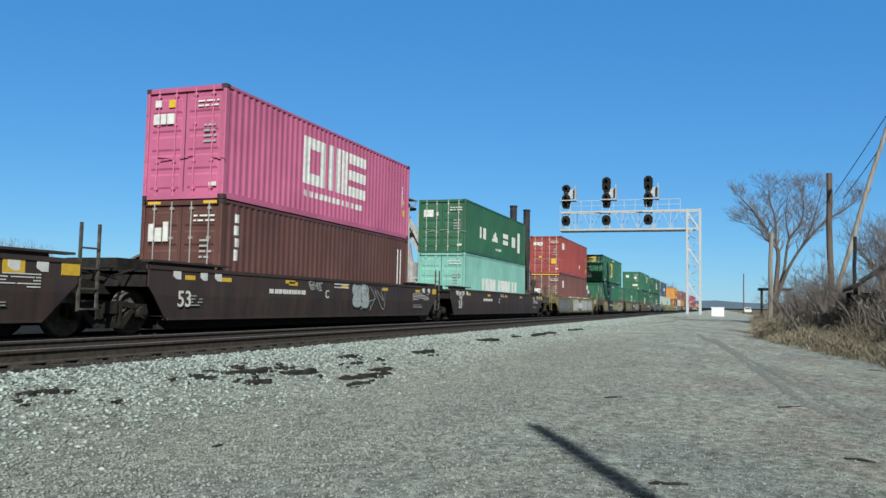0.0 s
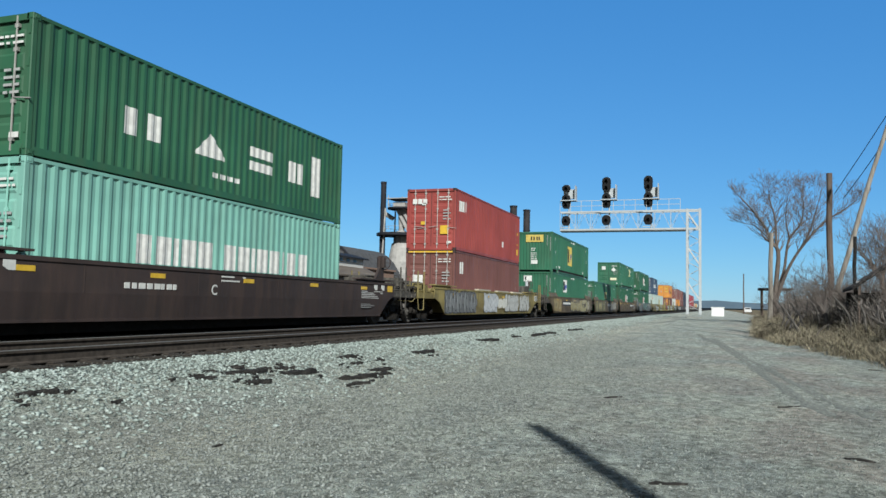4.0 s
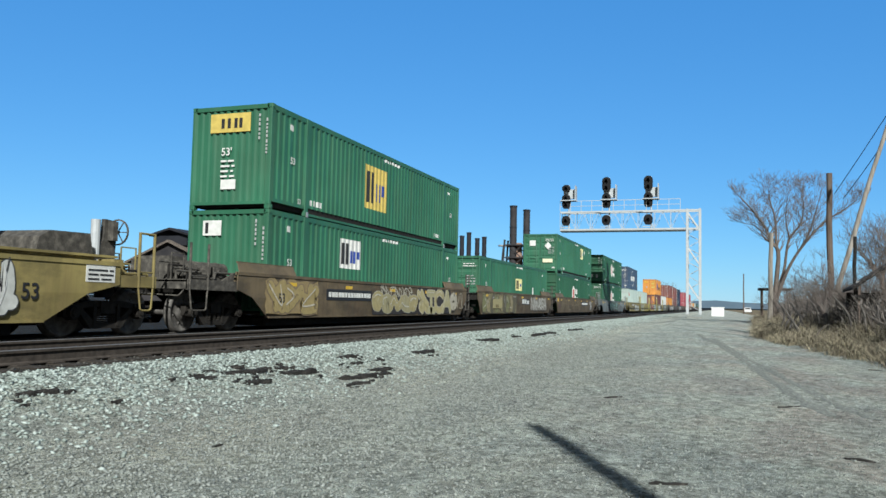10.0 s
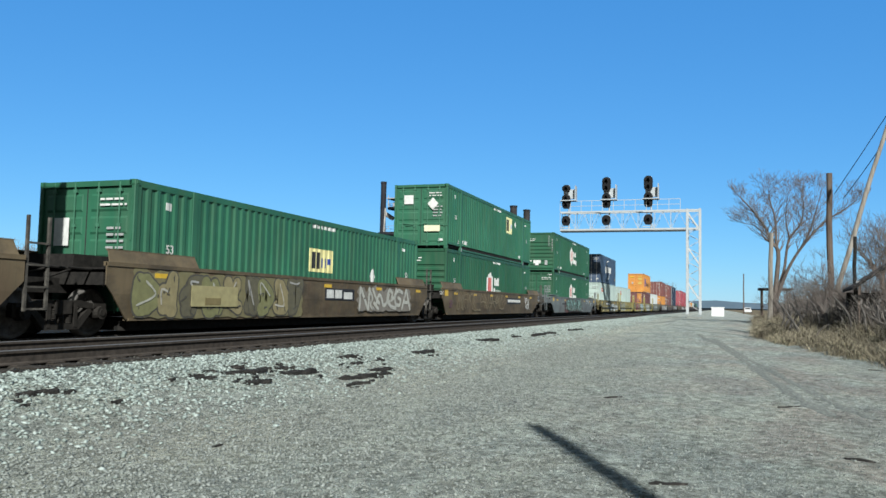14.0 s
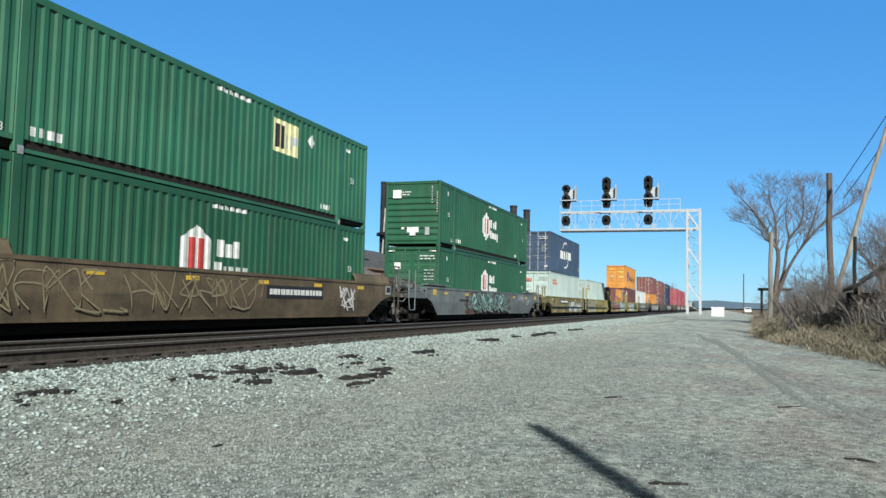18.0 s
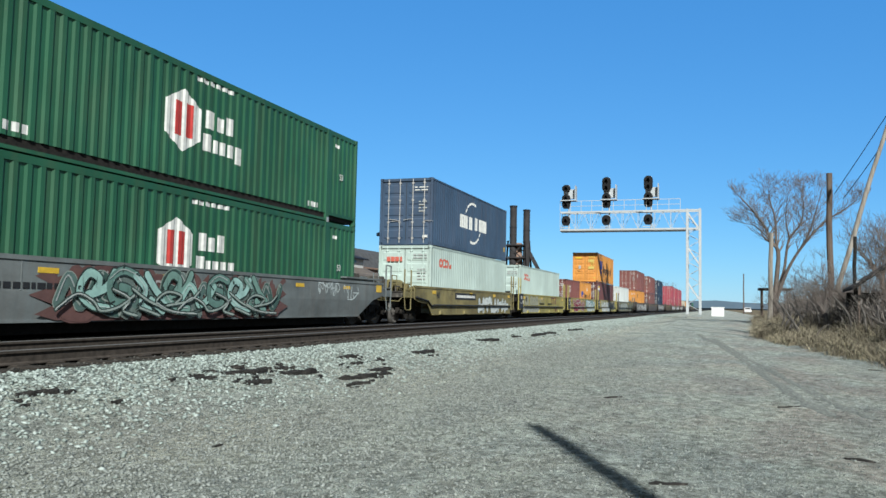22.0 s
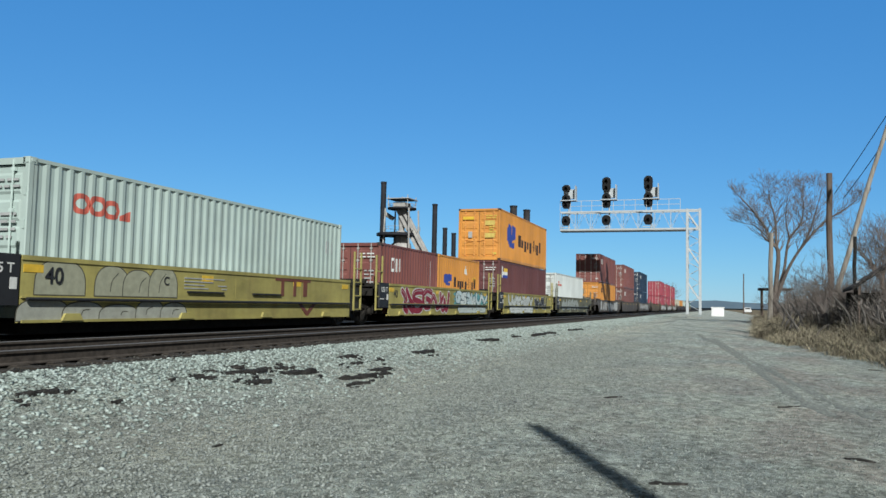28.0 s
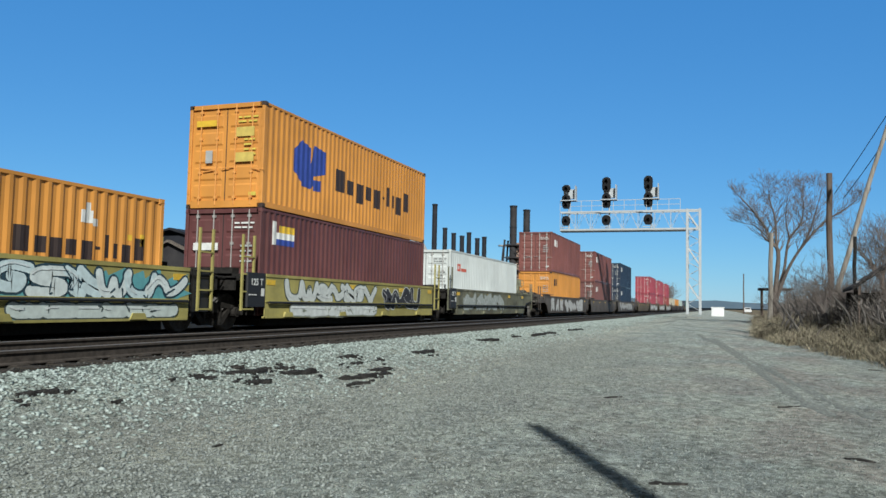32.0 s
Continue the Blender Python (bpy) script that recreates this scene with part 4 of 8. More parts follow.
def graffiti(car, x0, x1, z0, z1, n, fill, edge, seed, weight=0.26, halo=None, y=-1.5, jag=0.0, lines=3, rim=0.08, tubes=False, signs=""):
    """A sprayed piece of n swollen shapes that overlap and cannot be read, on a car's near side; jag gives its ground flames."""
    rnd = random.Random(seed)
    y -= 0.00012 * (seed % 5)
    w = (x1 - x0) / n
    if halo:
        b = Build()
        k = 3 * n
        low = [(x0 + (x1 - x0) * i / k, z0 - rnd.uniform(-0.03, 0.04)) for i in range(k + 1)]
        high = [(x0 + (x1 - x0) * i / k + (jag * 0.5 if i % 2 else 0), min(1.46, z1 + rnd.uniform(-0.16, 0.08) - (0 if i % 2 else jag * 0.6))) for i in range(k, -1, -1)]
        tail = [(x1 + (jag if i % 2 else 0.06) * rnd.uniform(0.6, 1.3), z0 + (z1 - z0) * (0.1 + 0.16 * i)) for i in range(6)]
        head = [(x0 - (jag if i % 2 else 0.06) * rnd.uniform(0.6, 1.3), z0 + (z1 - z0) * (0.9 - 0.16 * i)) for i in range(6)]
        flat_poly(b, low + tail + high + head, y - 0.005)
        part("sprayed_ground", b, spray(halo), car)
    th = min(0.34, weight * min(w, 0.95) * 0.9)
    for i in range(n):
        hh = (z1 - z0) * rnd.uniform(0.86, 1.0)
        a, c = x0 + (i - 0.12) * w + th * 0.5, x0 + (i + 1.14) * w - th * 0.5
        lo, hi = z0 + th * 0.5, z0 + hh - th * 0.5
        line = tangle(rnd, a, c, lo, hi, rnd.choice((4, 5, 5)))
        arm = tangle(rnd, a, c, lo, hi, 2)
        if tubes:
            u = x0 + (i + 0.5) * w + rnd.uniform(-0.1, 0.1) * w
            line = [(u - rnd.uniform(-0.06, 0.1), lo), (u + rnd.uniform(-0.08, 0.08), (lo + hi) / 2), (u + rnd.uniform(-0.1, 0.12), hi)]
            v_ = rnd.uniform(lo, hi)
            arm = [(u, v_), (u + rnd.uniform(0.5, 1.0) * w, v_ + rnd.uniform(-0.15, 0.15))]
        ways = (line, arm)
        if signs:
            tilt = rnd.uniform(-0.06, 0.06)
            ways = [[(a + (c - a) * u + tilt * (v_ - 0.5), lo + (hi - lo) * v_) for u, v_ in way] for way in SIGNS[signs[i % len(signs)]]]
            line, arm = ways[0], ways[-1]
        under, over = Build(), Build()
        for p_ in ways:
            stroke(under, p_, th + rim, y - 0.008 - 0.0006 * i - (0.0 if p_ is ways[0] else 0.0003))
            stroke(over, p_, th, y - 0.014 - 0.0006 * i - (0.0 if p_ is ways[0] else 0.0003))
        part("graffiti_outline", under, spray(edge), car)
        f = fill[i % len(fill)]
        part("graffiti_fill", over, spray(f), car)
        inner = Build()
        for q_ in range(lines):
            u, v = rnd.choice(line)
            stroke(inner, [(u, v), (u + rnd.uniform(-0.12, 0.12) * w, v + rnd.uniform(-0.1, 0.1)), (u + rnd.uniform(-0.25, 0.25) * w, v + rnd.uniform(-0.2, 0.2))], 0.032, y - 0.021 - 0.0006 * i - 0.0001 * q_)
        if inner.f:
            part("graffiti_line", inner, spray(edge), car)
        shine = Build()
        stroke(shine, [(x - th * 0.2, z + th * 0.16) for x, z in line[:3]], max(0.02, th * 0.14), y - 0.024 - 0.0006 * i)
        if shine.f:
            part("graffiti_highlight", shine, spray(tuple(min(1, c_ * 0.6 + 0.3) for c_ in f)), car)


def scribble(car, x0, x1, z0, z1, mat, seed, w=0.03, y=-1.5):
    """A hasty tag: knotted thin lines that run into one another."""
    rnd = random.Random(seed)
    b = Build()
    n = max(1, round((x1 - x0) / (0.75 * (z1 - z0))))
    cell = (x1 - x0) / n
    for k in range(n):
        lean = rnd.uniform(-0.12, 0.12)
        for q in range(2):
            pts = tangle(rnd, x0 + (k - 0.1) * cell, x0 + (k + 1.1) * cell, z0 + rnd.uniform(0, 0.12) * (z1 - z0), z1 - rnd.uniform(0, 0.15) * (z1 - z0), rnd.choice((3, 4, 5)))
            stroke(b, [(px + lean * (pz - z0), pz) for px, pz in pts], w * rnd.uniform(0.7, 1.0), y - 0.009 - 0.0002 * (2 * k + q))
    part("sprayed_tag", b, mat, car)


def side_plate_mark(car, x0, x1, z0, z1, mat, name="marking", y=-1.5):
    return part(name, Build().box(x0, x1, y - 0.008, y + 0.002, z0, z1), mat, car)


def stencil(car, x0, x1, z0, z1, mat, seed, rows=1, y=-1.5, name="stencilled_data"):
    return side_lines(car, x0, x1, z0, z1, rows, mat, seed, y - 0.006, name)


def reflectors(car, P, la, z=1.22, n=5):
    for k in range(n):
        x = la + 0.35 + (P - 2 * la - 1.2) * k / (n - 1)
        side_plate_mark(car, x, x + 0.46, z, z + 0.1, YELLOW, "reflector_strip")


# ---- the train, car by car ----
TRAIN = []
LOGO_YELLOW = plain("faded_yellow_panel", (0.55, 0.42, 0.10))
BASE, TIER = 0.38, 0.38 + 2.91


def load(*args, **kw):
    r = container(*args, **kw)
    TRAIN.append(r[0])
    return r


def car_of(*args, **kw):
    r = well_car(*args, **kw)
    TRAIN.append(r[0])
    return r


def door_data(box, hw, H, seed, mat=None):
    """Print on a pair of container doors: number rows at the top, data block below."""
    mat = mat or WHITE
    end_lines(box, -hw + 0.2, -0.4, H - 0.58, H - 0.34, 2, mat, seed, "number_marking")
    end_lines(box, -hw + 0.25, -0.6, H - 1.5, H - 0.95, 4, GREY_MARK if mat is WHITE else mat, seed + 1)
    end_bar(box, -hw + 0.2, -hw + 0.42, 0.32, 0.42, mat, "marking")


def brown_stencils(car, P, la, seed, e=0.0):
    side_plate_mark(car, la + 0.55, la + 0.9, 1.22, 1.32, YELLOW, "reflector_strip")
    reflectors(car, P, la + 1.5)
    for x in (la + 0.15, la + 1.1, la + 1.65, P - la + e - 1.6, P - la + e - 1.0):
        part("route_tag", Build().prism([(x, 1.28), (x + 0.1, 1.22), (x + 0.25, 1.22), (x + 0.25, 1.4), (x, 1.4)], -1.51, -1.5), WHITE, car)
    side_plate_mark(car, P - la + e - 0.45, P - la + e - 0.02, 1.18, 1.42, YELLOW, "yellow_panel")
    stencil(car, P - la + e - 2.6, P - la + e - 0.9, 0.92, 1.2, WHITE, seed, 5)
    stencil(car, P - la + e - 2.6, P - la + e - 1.6, 0.6, 0.76, GREY_MARK, seed + 1, 3)
    stencil(car, la + 0.75, la + 1.2, 0.62, 0.9, GREY_MARK, seed + 2, 4)


# leading three-unit brown set
c, P, ha, la, hb, lb = car_of(-7.6, 12.8, "art", "art", 53, "car_brown", label="dark brown well car with white stencils, empty well")
brown_stencils(c, P, la, 11)
side_plate_mark(c, P - 2.95, P - 2.5, 1.18, 1.42, YELLOW, "yellow_panel")

c, P, ha, la, hb, lb = car_of(12.8, 32.25, "art", "art", 53, "car_brown", label="dark brown well car carrying a pink and a brown container")
brown_stencils(c, P, la, 21)
lettering("53", 0.50, WHITE, c, 1.55, -1.51, 0.62)
lettering("C", 0.34, WHITE, c, 8.4, -1.512, 0.9)
stencil(c, 5.3, 7.2, 0.92, 1.16, WHITE, 23, 1, name="number_marking")
side_plate_mark(c, 6.1, 6.6, 1.27, 1.36, YELLOW, "reflector_strip")
stencil(c, 9.0, 10.0, 1.2, 1.4, WHITE, 24, 2)
scribble(c, 7.4, 8.2, 1.1, 1.38, GREY_MARK, 3)
graffiti(c, 10.3, 11.5, 0.62, 1.42, 2, [(0.36, 0.41, 0.40)], (0.12, 0.14, 0.15), 19, 0.62, lines=4, rim=0.05)
scribble(c, 10.6, 12.8, 0.45, 1.4, GREY_MARK, 5, 0.035)
b, mk, L, hw, H = load(16.24, BASE, "tex_brown", label="brown ribbed steel freight container with white lettering blocks", rail_dark=True)
door_data(b, hw, H, 31)
end_bar(b, -hw + 0.15, -hw + 0.55, H - 0.1, H - 0.03, YELLOW), end_bar(b, hw - 0.6, hw - 0.2, H - 0.1, H - 0.03, YELLOW)
part("logo_blocks", Build().box(-0.03, 0.0, 0.35, 0.5, H - 1.05, H - 0.55).box(-0.03, 0, 0.55, 0.75, H - 1.05, H - 0.7).box(-0.03, 0, 0.8, 0.95, H - 1.05, H - 0.6), WHITE, b)
mk.row(0.62, 1.4, 0.28, [0.18], 0), mk.row(0.64, 1.75, 0.22, [0.2], 0), mk.row(0.6, 2.05, 0.24, [0.22], 0), mk.row(0.62, 2.36, 0.22, [0.2], 0)
mk.row(11.2, 0.35, 2.1, [0.06, 0.05], 0.22)
part("logo_blocks", mk.b, WHITE, b)
y2 = Marks(mk.p, mk.d, mk.y + 0.003)
for z in (0.25, 0.85):
    y2.trap(11.7, 11.95, z, z + 0.22, z, z + 0.02)
part("warning_marks", y2.b, YELLOW, b)

b, mk, L, hw, H = load(16.24, TIER, "pink", label="bright pink ribbed container with big white block lettering", rail_dark=True)
door_data(b, hw, H, 41)
part("logo_blocks", Build().box(-0.03, 0, 0.3, 0.52, H - 0.95, H - 0.68).box(-0.03, 0, 0.56, 0.72, H - 0.95, H - 0.68).box(-0.03, 0, 0.76, 0.94, H - 0.95, H - 0.68).box(-0.03, 0, 0.72, 0.9, H - 0.5, H - 0.32), WHITE, b)
end_bar(b, 0.3, 0.5, H - 0.52, H - 0.32, YELLOW, "warning_mark")
mk.hollow(3.95, 5.33, 1.0, 2.42, 0.34)
mk.trap(5.5, 5.86, 1.0, 2.44).trap(5.98, 6.34, 1.0, 2.44).trap(6.44, 6.8, 1.0, 2.44)
mk.trap(6.92, 8.2, 1.0, 1.34).trap(6.92, 8.2, 1.55, 1.88).trap(6.92, 8.2, 2.1, 2.44)
part("logo_blocks", mk.b, WHITE, b)
m2 = Marks(mk.p, mk.d, mk.y + 0.003)
m2.row(4.0, 0.62, 0.18, [0.22, 0.24, 0.2, 0.26, 0.2, 0.1, 0.24, 0.3, 0.2, 0.24, 0.22, 0.26, 0.2], 0.09)
m2.row(11.5, 1.2, 0.8, [0.05], 0)
part("small_print", m2.b, WHITE, b)
m3 = Marks(mk.p, mk.d, mk.y + 0.003).trap(11.55, 11.78, 0.85, 1.1).trap(11.55, 11.75, 1.3, 1.45)
part("warning_marks", m3.b, YELLOW, b)

c, P, ha, la, hb, lb = car_of(32.25, 52.6, "art", "end", 53, "car_brown", label="dark brown well car carrying two green containers")
brown_stencils(c, P, la, 51, 0.3)
lettering("53", 0.50, WHITE, c, 1.75, -1.51, 0.62)
scribble(c, 1.65, 2.45, 1.0, 1.4, WHITE, 9, 0.045)
stencil(c, 5.75, 7.35, 0.92, 1.16, WHITE, 53, 1, name="number_marking")
stencil(c, 9.0, 10.0, 1.2, 1.4, WHITE, 54, 2)
lettering("C", 0.34, WHITE, c, 8.6, -1.512, 0.9)
b, mk, L, hw, H = load(35.72, BASE, "teal", label="pale teal green ribbed container with white lettering blocks")
door_data(b, hw, H, 61)
mk.row(2.9, 1.15, 0.62, [0.5, 0.5, 0.14, 0.5, 0.55], 0.12).row(6.0, 1.15, 0.62, [0.5, 0.5, 0.14, 0.5, 0.5, 0.14, 0.5, 0.5], 0.12)
part("logo_blocks", mk.b, WHITE, b)
b, mk, L, hw, H = load(35.72, TIER, "uasc_green", high=2.591, label="dark green ribbed container with spaced white letter blocks")
door_data(b, hw, H, 71)
end_bar(b, 0.45, 0.95, H - 0.85, H - 0.5, WHITE, "logo_block"), end_bar(b, 0.2, 0.3, H - 0.8, H - 0.6, WHITE, "logo_block")
mk.trap(2.38, 2.78, 0.9, 1.48).trap(3.1, 3.5, 0.9, 1.48)
mk.trap(4.75, 5.3, 0.92, 1.0, 0.92, 1.5).trap(5.3, 5.9, 0.92, 1.5, 0.92, 1.0)
mk.trap(7.0, 8.1, 0.92, 1.16).trap(7.0, 8.1, 1.28, 1.54)
mk.trap(8.95, 9.3, 0.9, 1.5).trap(9.42, 9.75, 0.9, 1.5)
mk.trap(10.2, 10.75, 0.66, 1.86)
mk.row(5.4, 0.46, 0.12, [0.24, 0.24, 0.24, 0.24], 0.06)
part("logo_blocks", mk.b, WHITE, b)

# single car covered in sprayed pieces
c, P, ha, la, hb, lb = car_of(55.8, 75.7, "end", "end", 53, "car_ochre", label="ochre yellow well car covered in grey and white graffiti")
reflectors(c, P, la + 0.6, 1.16, 6)
graffiti(c, 1.6, 6.2, 0.4, 1.45, 9, [(0.17, 0.175, 0.175), (0.2, 0.21, 0.21)], (0.025, 0.025, 0.025), 5, 0.9, (0.15, 0.155, 0.155), rim=0.07, tubes=True, lines=1)
graffiti(c, 7.6, 10.0, 0.42, 1.42, 2, [(0.55, 0.57, 0.58)], (0.34, 0.35, 0.36), 8, 0.55, (0.46, 0.48, 0.5))
graffiti(c, 10.3, 12.0, 0.6, 1.15, 2, [(0.72, 0.72, 0.66)], (0.42, 0.36, 0.2), 18, 0.4)
graffiti(c, 11.6, 14.6, 0.45, 1.42, 12, [(0.52, 0.53, 0.51)], (0.07, 0.07, 0.07), 12, 1.15, rim=0.05, tubes=True, lines=1)
graffiti(c, 14.9, 17.2, 0.45, 1.4, 8, [(0.54, 0.55, 0.52)], (0.06, 0.06, 0.06), 14, 1.05, rim=0.05, tubes=True, lines=1)
lettering("53", 0.40, BLACK, c, 17.4, -1.512, 0.74)
side_plate_mark(c, P - 1.05, P - 0.3, 1.08, 1.42, WHITE, "white_notice")
stencil(c, P - 1.0, P - 0.35, 1.1, 1.36, BLACK, 71, 3, y=-1.507)
tops = Build()
for x in (6.6, 10.2, 13.4):
    tops.box(x, x + 2.2, -1.5, -1.3, 1.49, 1.56)
part("guide_plates", tops, paint("cream"), c)
b, mk, L, hw, H = load(59.48, BASE, "dull_red", label="dull brown-red ribbed container with white markings", rail_dark=True)
door_data(b, hw, H, 81)
end_bar(b, 0.35, 0.85, 1.2, 1.75, WHITE, "poster"), end_bar(b, -hw + 0.12, hw - 0.12, H - 0.1, H - 0.03, YELLOW)
mk.row(0.85, 1.85, 0.55, [0.16, 0.16], 0.14)
mk.row(11.3, 0.5, 1.7, [0.04, 0.04], 0.25)
part("logo_blocks", mk.b, WHITE, b)
b, mk, L, hw, H = load(59.48, TIER, "red", label="red ribbed container with white blocks and yellow labels", rail_dark=True)
door_data(b, hw, H, 91)
part("logo_blocks", Build().box(-0.03, 0, 0.2, 0.4, H - 0.72, H - 0.48).box(-0.03, 0, 0.45, 0.65, H - 0.72, H - 0.48).box(-0.03, 0, 0.7, 0.92, H - 0.72, H - 0.48).box(-0.03, 0, 0.25, 0.45, H - 0.78, H - 0.68), WHITE, b)
end_bar(b, -hw + 0.35, -hw + 0.75, 0.75, 1.15, YELLOW, "warning_label"), end_bar(b, 0.3, 0.5, 1.2, 1.35, YELLOW, "warning_label")
mk.trap(0.62, 1.0, 1.88, 2.38).trap(1.08, 1.42, 1.9, 2.4).trap(1.5, 1.72, 1.92, 2.42)
mk.trap(11.3, 11.36, 1.2, 2.4)
part("logo_blocks", mk.b, WHITE, b)
m3 = Marks(mk.p, mk.d, mk.y + 0.003).trap(11.5, 11.85, 0.5, 0.85).trap(11.6, 11.8, 1.1, 1.3, 1.1, 1.12).trap(11.6, 11.8, 1.7, 1.85)
part("warning_marks", m3.b, YELLOW, b)
# small white patch on the lower side
m4 = Marks(mk.p, mk.d, mk.y + 0.003).trap(8.2, 8.6, 0.75, 1.05)
part("pale_patch", m4.b, WHITE, b)


def square_logo(mk, b, x0, x1, z0, z1, ground, bars):
    mk.trap(x0, x1, z0, z1)
    part("logo_panel", mk.b, ground, b)
    m = Marks(mk.p, mk.d, mk.y + 0.0)
    w, h = x1 - x0, z1 - z0
    m.trap(x0 + 0.1 * w, x0 + 0.24 * w, z0 + 0.14 * h, z0 + 0.86 * h).trap(x0 + 0.3 * w, x0 + 0.42 * w, z0 + 0.14 * h, z0 + 0.86 * h)
    part("logo_bars", m.b, bars[0], b)
    m = Marks(mk.p, mk.d, mk.y + 0.0)
    m.trap(x0 + 0.5 * w, x0 + 0.58 * w, z0 + 0.2 * h, z0 + 0.62 * h).trap(x0 + 0.64 * w, x0 + 0.72 * w, z0 + 0.2 * h, z0 + 0.62 * h).trap(x0 + 0.78 * w, x0 + 0.92 * w, z0 + 0.36 * h, z0 + 0.62 * h)
    part("logo_bars", m.b, bars[1], b)


def domestic(mk, b, L, seed):
    """Small white print of a long domestic container."""
    m = Marks(mk.p, mk.d, mk.y + 0.003)
    m.trap(1.0, 1.22, 2.35, 2.52).trap(L - 1.6, L - 1.3, 2.4, 2.5)
    for x in (1.05, L - 1.25):
        lettering("53", 0.27, WHITE, b, x, -1.288, 1.4)
    lettering("53", 0.2, WHITE, b, 1.5, -1.288, 0.31)
    m.row(2.25, 0.34, 0.17, [0.14] * 4, 0.06).row(L - 3.2, 0.34, 0.15, [0.12] * 4, 0.05).row(L * 0.47, 2.62, 0.1, [0.2] * 6, 0.05)
    part("number_marking", m.b, WHITE, b)
    clamps = Build()
    for x in (2.0, L - 2.05):
        clamps.box(x, x + 0.12, -1.31, -1.29, -0.03, 0.12)
    part("twist_lock", clamps, CHROME, b)


def strip_marks(b, hw, H, seed):
    """Upright strips of small print on a front wall."""
    rnd = random.Random(seed)
    for y, z0, z1 in ((-hw + 0.12, 1.5, H - 0.5), (-hw + 0.36, 1.9, H - 0.3)):
        m = Build()
        z = z0
        while z < z1:
            h = rnd.uniform(0.05, 0.1)
            m.box(-0.002, 0.012, y, y + 0.05, z, z + h)
            z += h + rnd.uniform(0.03, 0.06)
        part("number_marking", m, GREY_MARK, b)


# rust-brown three-unit set with green domestic boxes
GREEN_MARK = (BLACK, BLUE_MARK)
c, P, ha, la, hb, lb = car_of(79.3, 99.4, "end", "art", 53, "car_rust", label="rusty brown well car with tan graffiti, carrying green containers")
reflectors(c, P, la + 0.6, 1.2, 5)
lettering("53", 0.36, BLACK, c, 2.2, -1.515, 0.74)
graffiti(c, 1.6, 4.4, 0.42, 1.4, 3, [(0.33, 0.26, 0.11)], (0.20, 0.15, 0.09), 31, 0.5, (0.28, 0.21, 0.10))
side_plate_mark(c, 4.95, 8.2, 0.84, 1.18, BLACK, "number_panel")
stencil(c, 5.1, 8.1, 0.86, 1.16, WHITE, 33, 1, y=-1.509, name="number_marking")
graffiti(c, 8.3, 12.5, 0.4, 1.2, 5, [(0.36, 0.31, 0.15), (0.33, 0.30, 0.17)], (0.42, 0.40, 0.32), 35, 0.62, (0.035, 0.03, 0.028), lines=2, rim=0.04, signs="@O~&@")
scribble(c, 9.0, 12.0, 0.95, 1.44, spray((0.42, 0.4, 0.32)), 36, 0.05)
graffiti(c, 12.6, 16.5, 0.38, 1.46, 4, [(0.42, 0.37, 0.19), (0.39, 0.36, 0.2)], (0.5, 0.47, 0.37), 38, 0.3, (0.035, 0.03, 0.028), rim=0.06, lines=0, signs="%ICA")
graffiti(c, 16.5, 17.3, 0.5, 1.4, 1, [(0.45, 0.42, 0.33)], (0.1, 0.08, 0.06), 39, 0.5, lines=3, rim=0.05, signs="O")
scribble(c, 17.2, 18.3, 0.5, 1.3, spray((0.4, 0.36, 0.27)), 13, 0.04)
b, mk, L, hw, H = load(81.2, BASE, "green", 53, label="green ribbed 53 foot container with a white square logo", doors="ribbed_up")
strip_marks(b, hw, H, 3)
end_bar(b, 0.2, 0.8, H - 0.72, H - 0.3, WHITE, "logo_panel"), end_bar(b, 0.62, 0.72, H - 0.66, H - 0.36, BLACK, "logo_bar", -0.008)
lettering("53'", 0.3, WHITE, b, -0.004, 0.65, 0.72, END)
domestic(mk, b, L, 1)
square_logo(Marks(mk.p, mk.d, mk.y + 0.003), b, 4.28, 5.85, 1.5, 2.46, WHITE, GREEN_MARK)
b, mk, L, hw, H = load(81.2, TIER, "green", 53, label="green ribbed 53 foot container with a yellow square logo", doors="ribbed_up")
strip_marks(b, hw, H, 4)
end_bar(b, -0.62, 0.68, H - 0.75, H - 0.22, LOGO_YELLOW, "logo_panel")
for y0, y1 in ((0.22, 0.32), (0.02, 0.12), (-0.2, -0.1), (-0.36, -0.26)):
    end_bar(b, y0, y1, H - 0.64, H - 0.36, BLACK, "logo_bar", -0.008)
lettering("53'", 0.3, WHITE, b, -0.004, 0.3, 1.5, END)
end_lines(b, -0.15, 0.3, 0.85, 1.42, 4, WHITE, 5), end_bar(b, -0.2, 0.28, 0.55, 0.82, WHITE, "notice")
domestic(mk, b, L, 2)
square_logo(Marks(mk.p, mk.d, mk.y + 0.003), b, 6.0, 7.85, 0.76, 2.28, LOGO_YELLOW, (BLACK, BLUE_MARK))

c, P, ha, la, hb, lb = car_of(99.4, 119.0, "art", "art", 53, "car_rust", label="brown well car with olive graffiti, one green container in it")
reflectors(c, P, la + 0.4, 1.22, 5)
graffiti(c, 1.4, 8.2, 0.38, 1.44, 9, [(0.20, 0.20, 0.09), (0.27, 0.23, 0.12), (0.12, 0.11, 0.07)], (0.08, 0.075, 0.06), 51, 0.6, (0.19, 0.17, 0.085))
side_plate_mark(c, 3.2, 5.0, 0.62, 1.1, spray((0.36, 0.32, 0.16)), "buff_panel", -1.535)
side_plate_mark(c, 3.7, 4.3, 0.66, 0.82, spray((0.2, 0.16, 0.07)), "small_plate", -1.541)
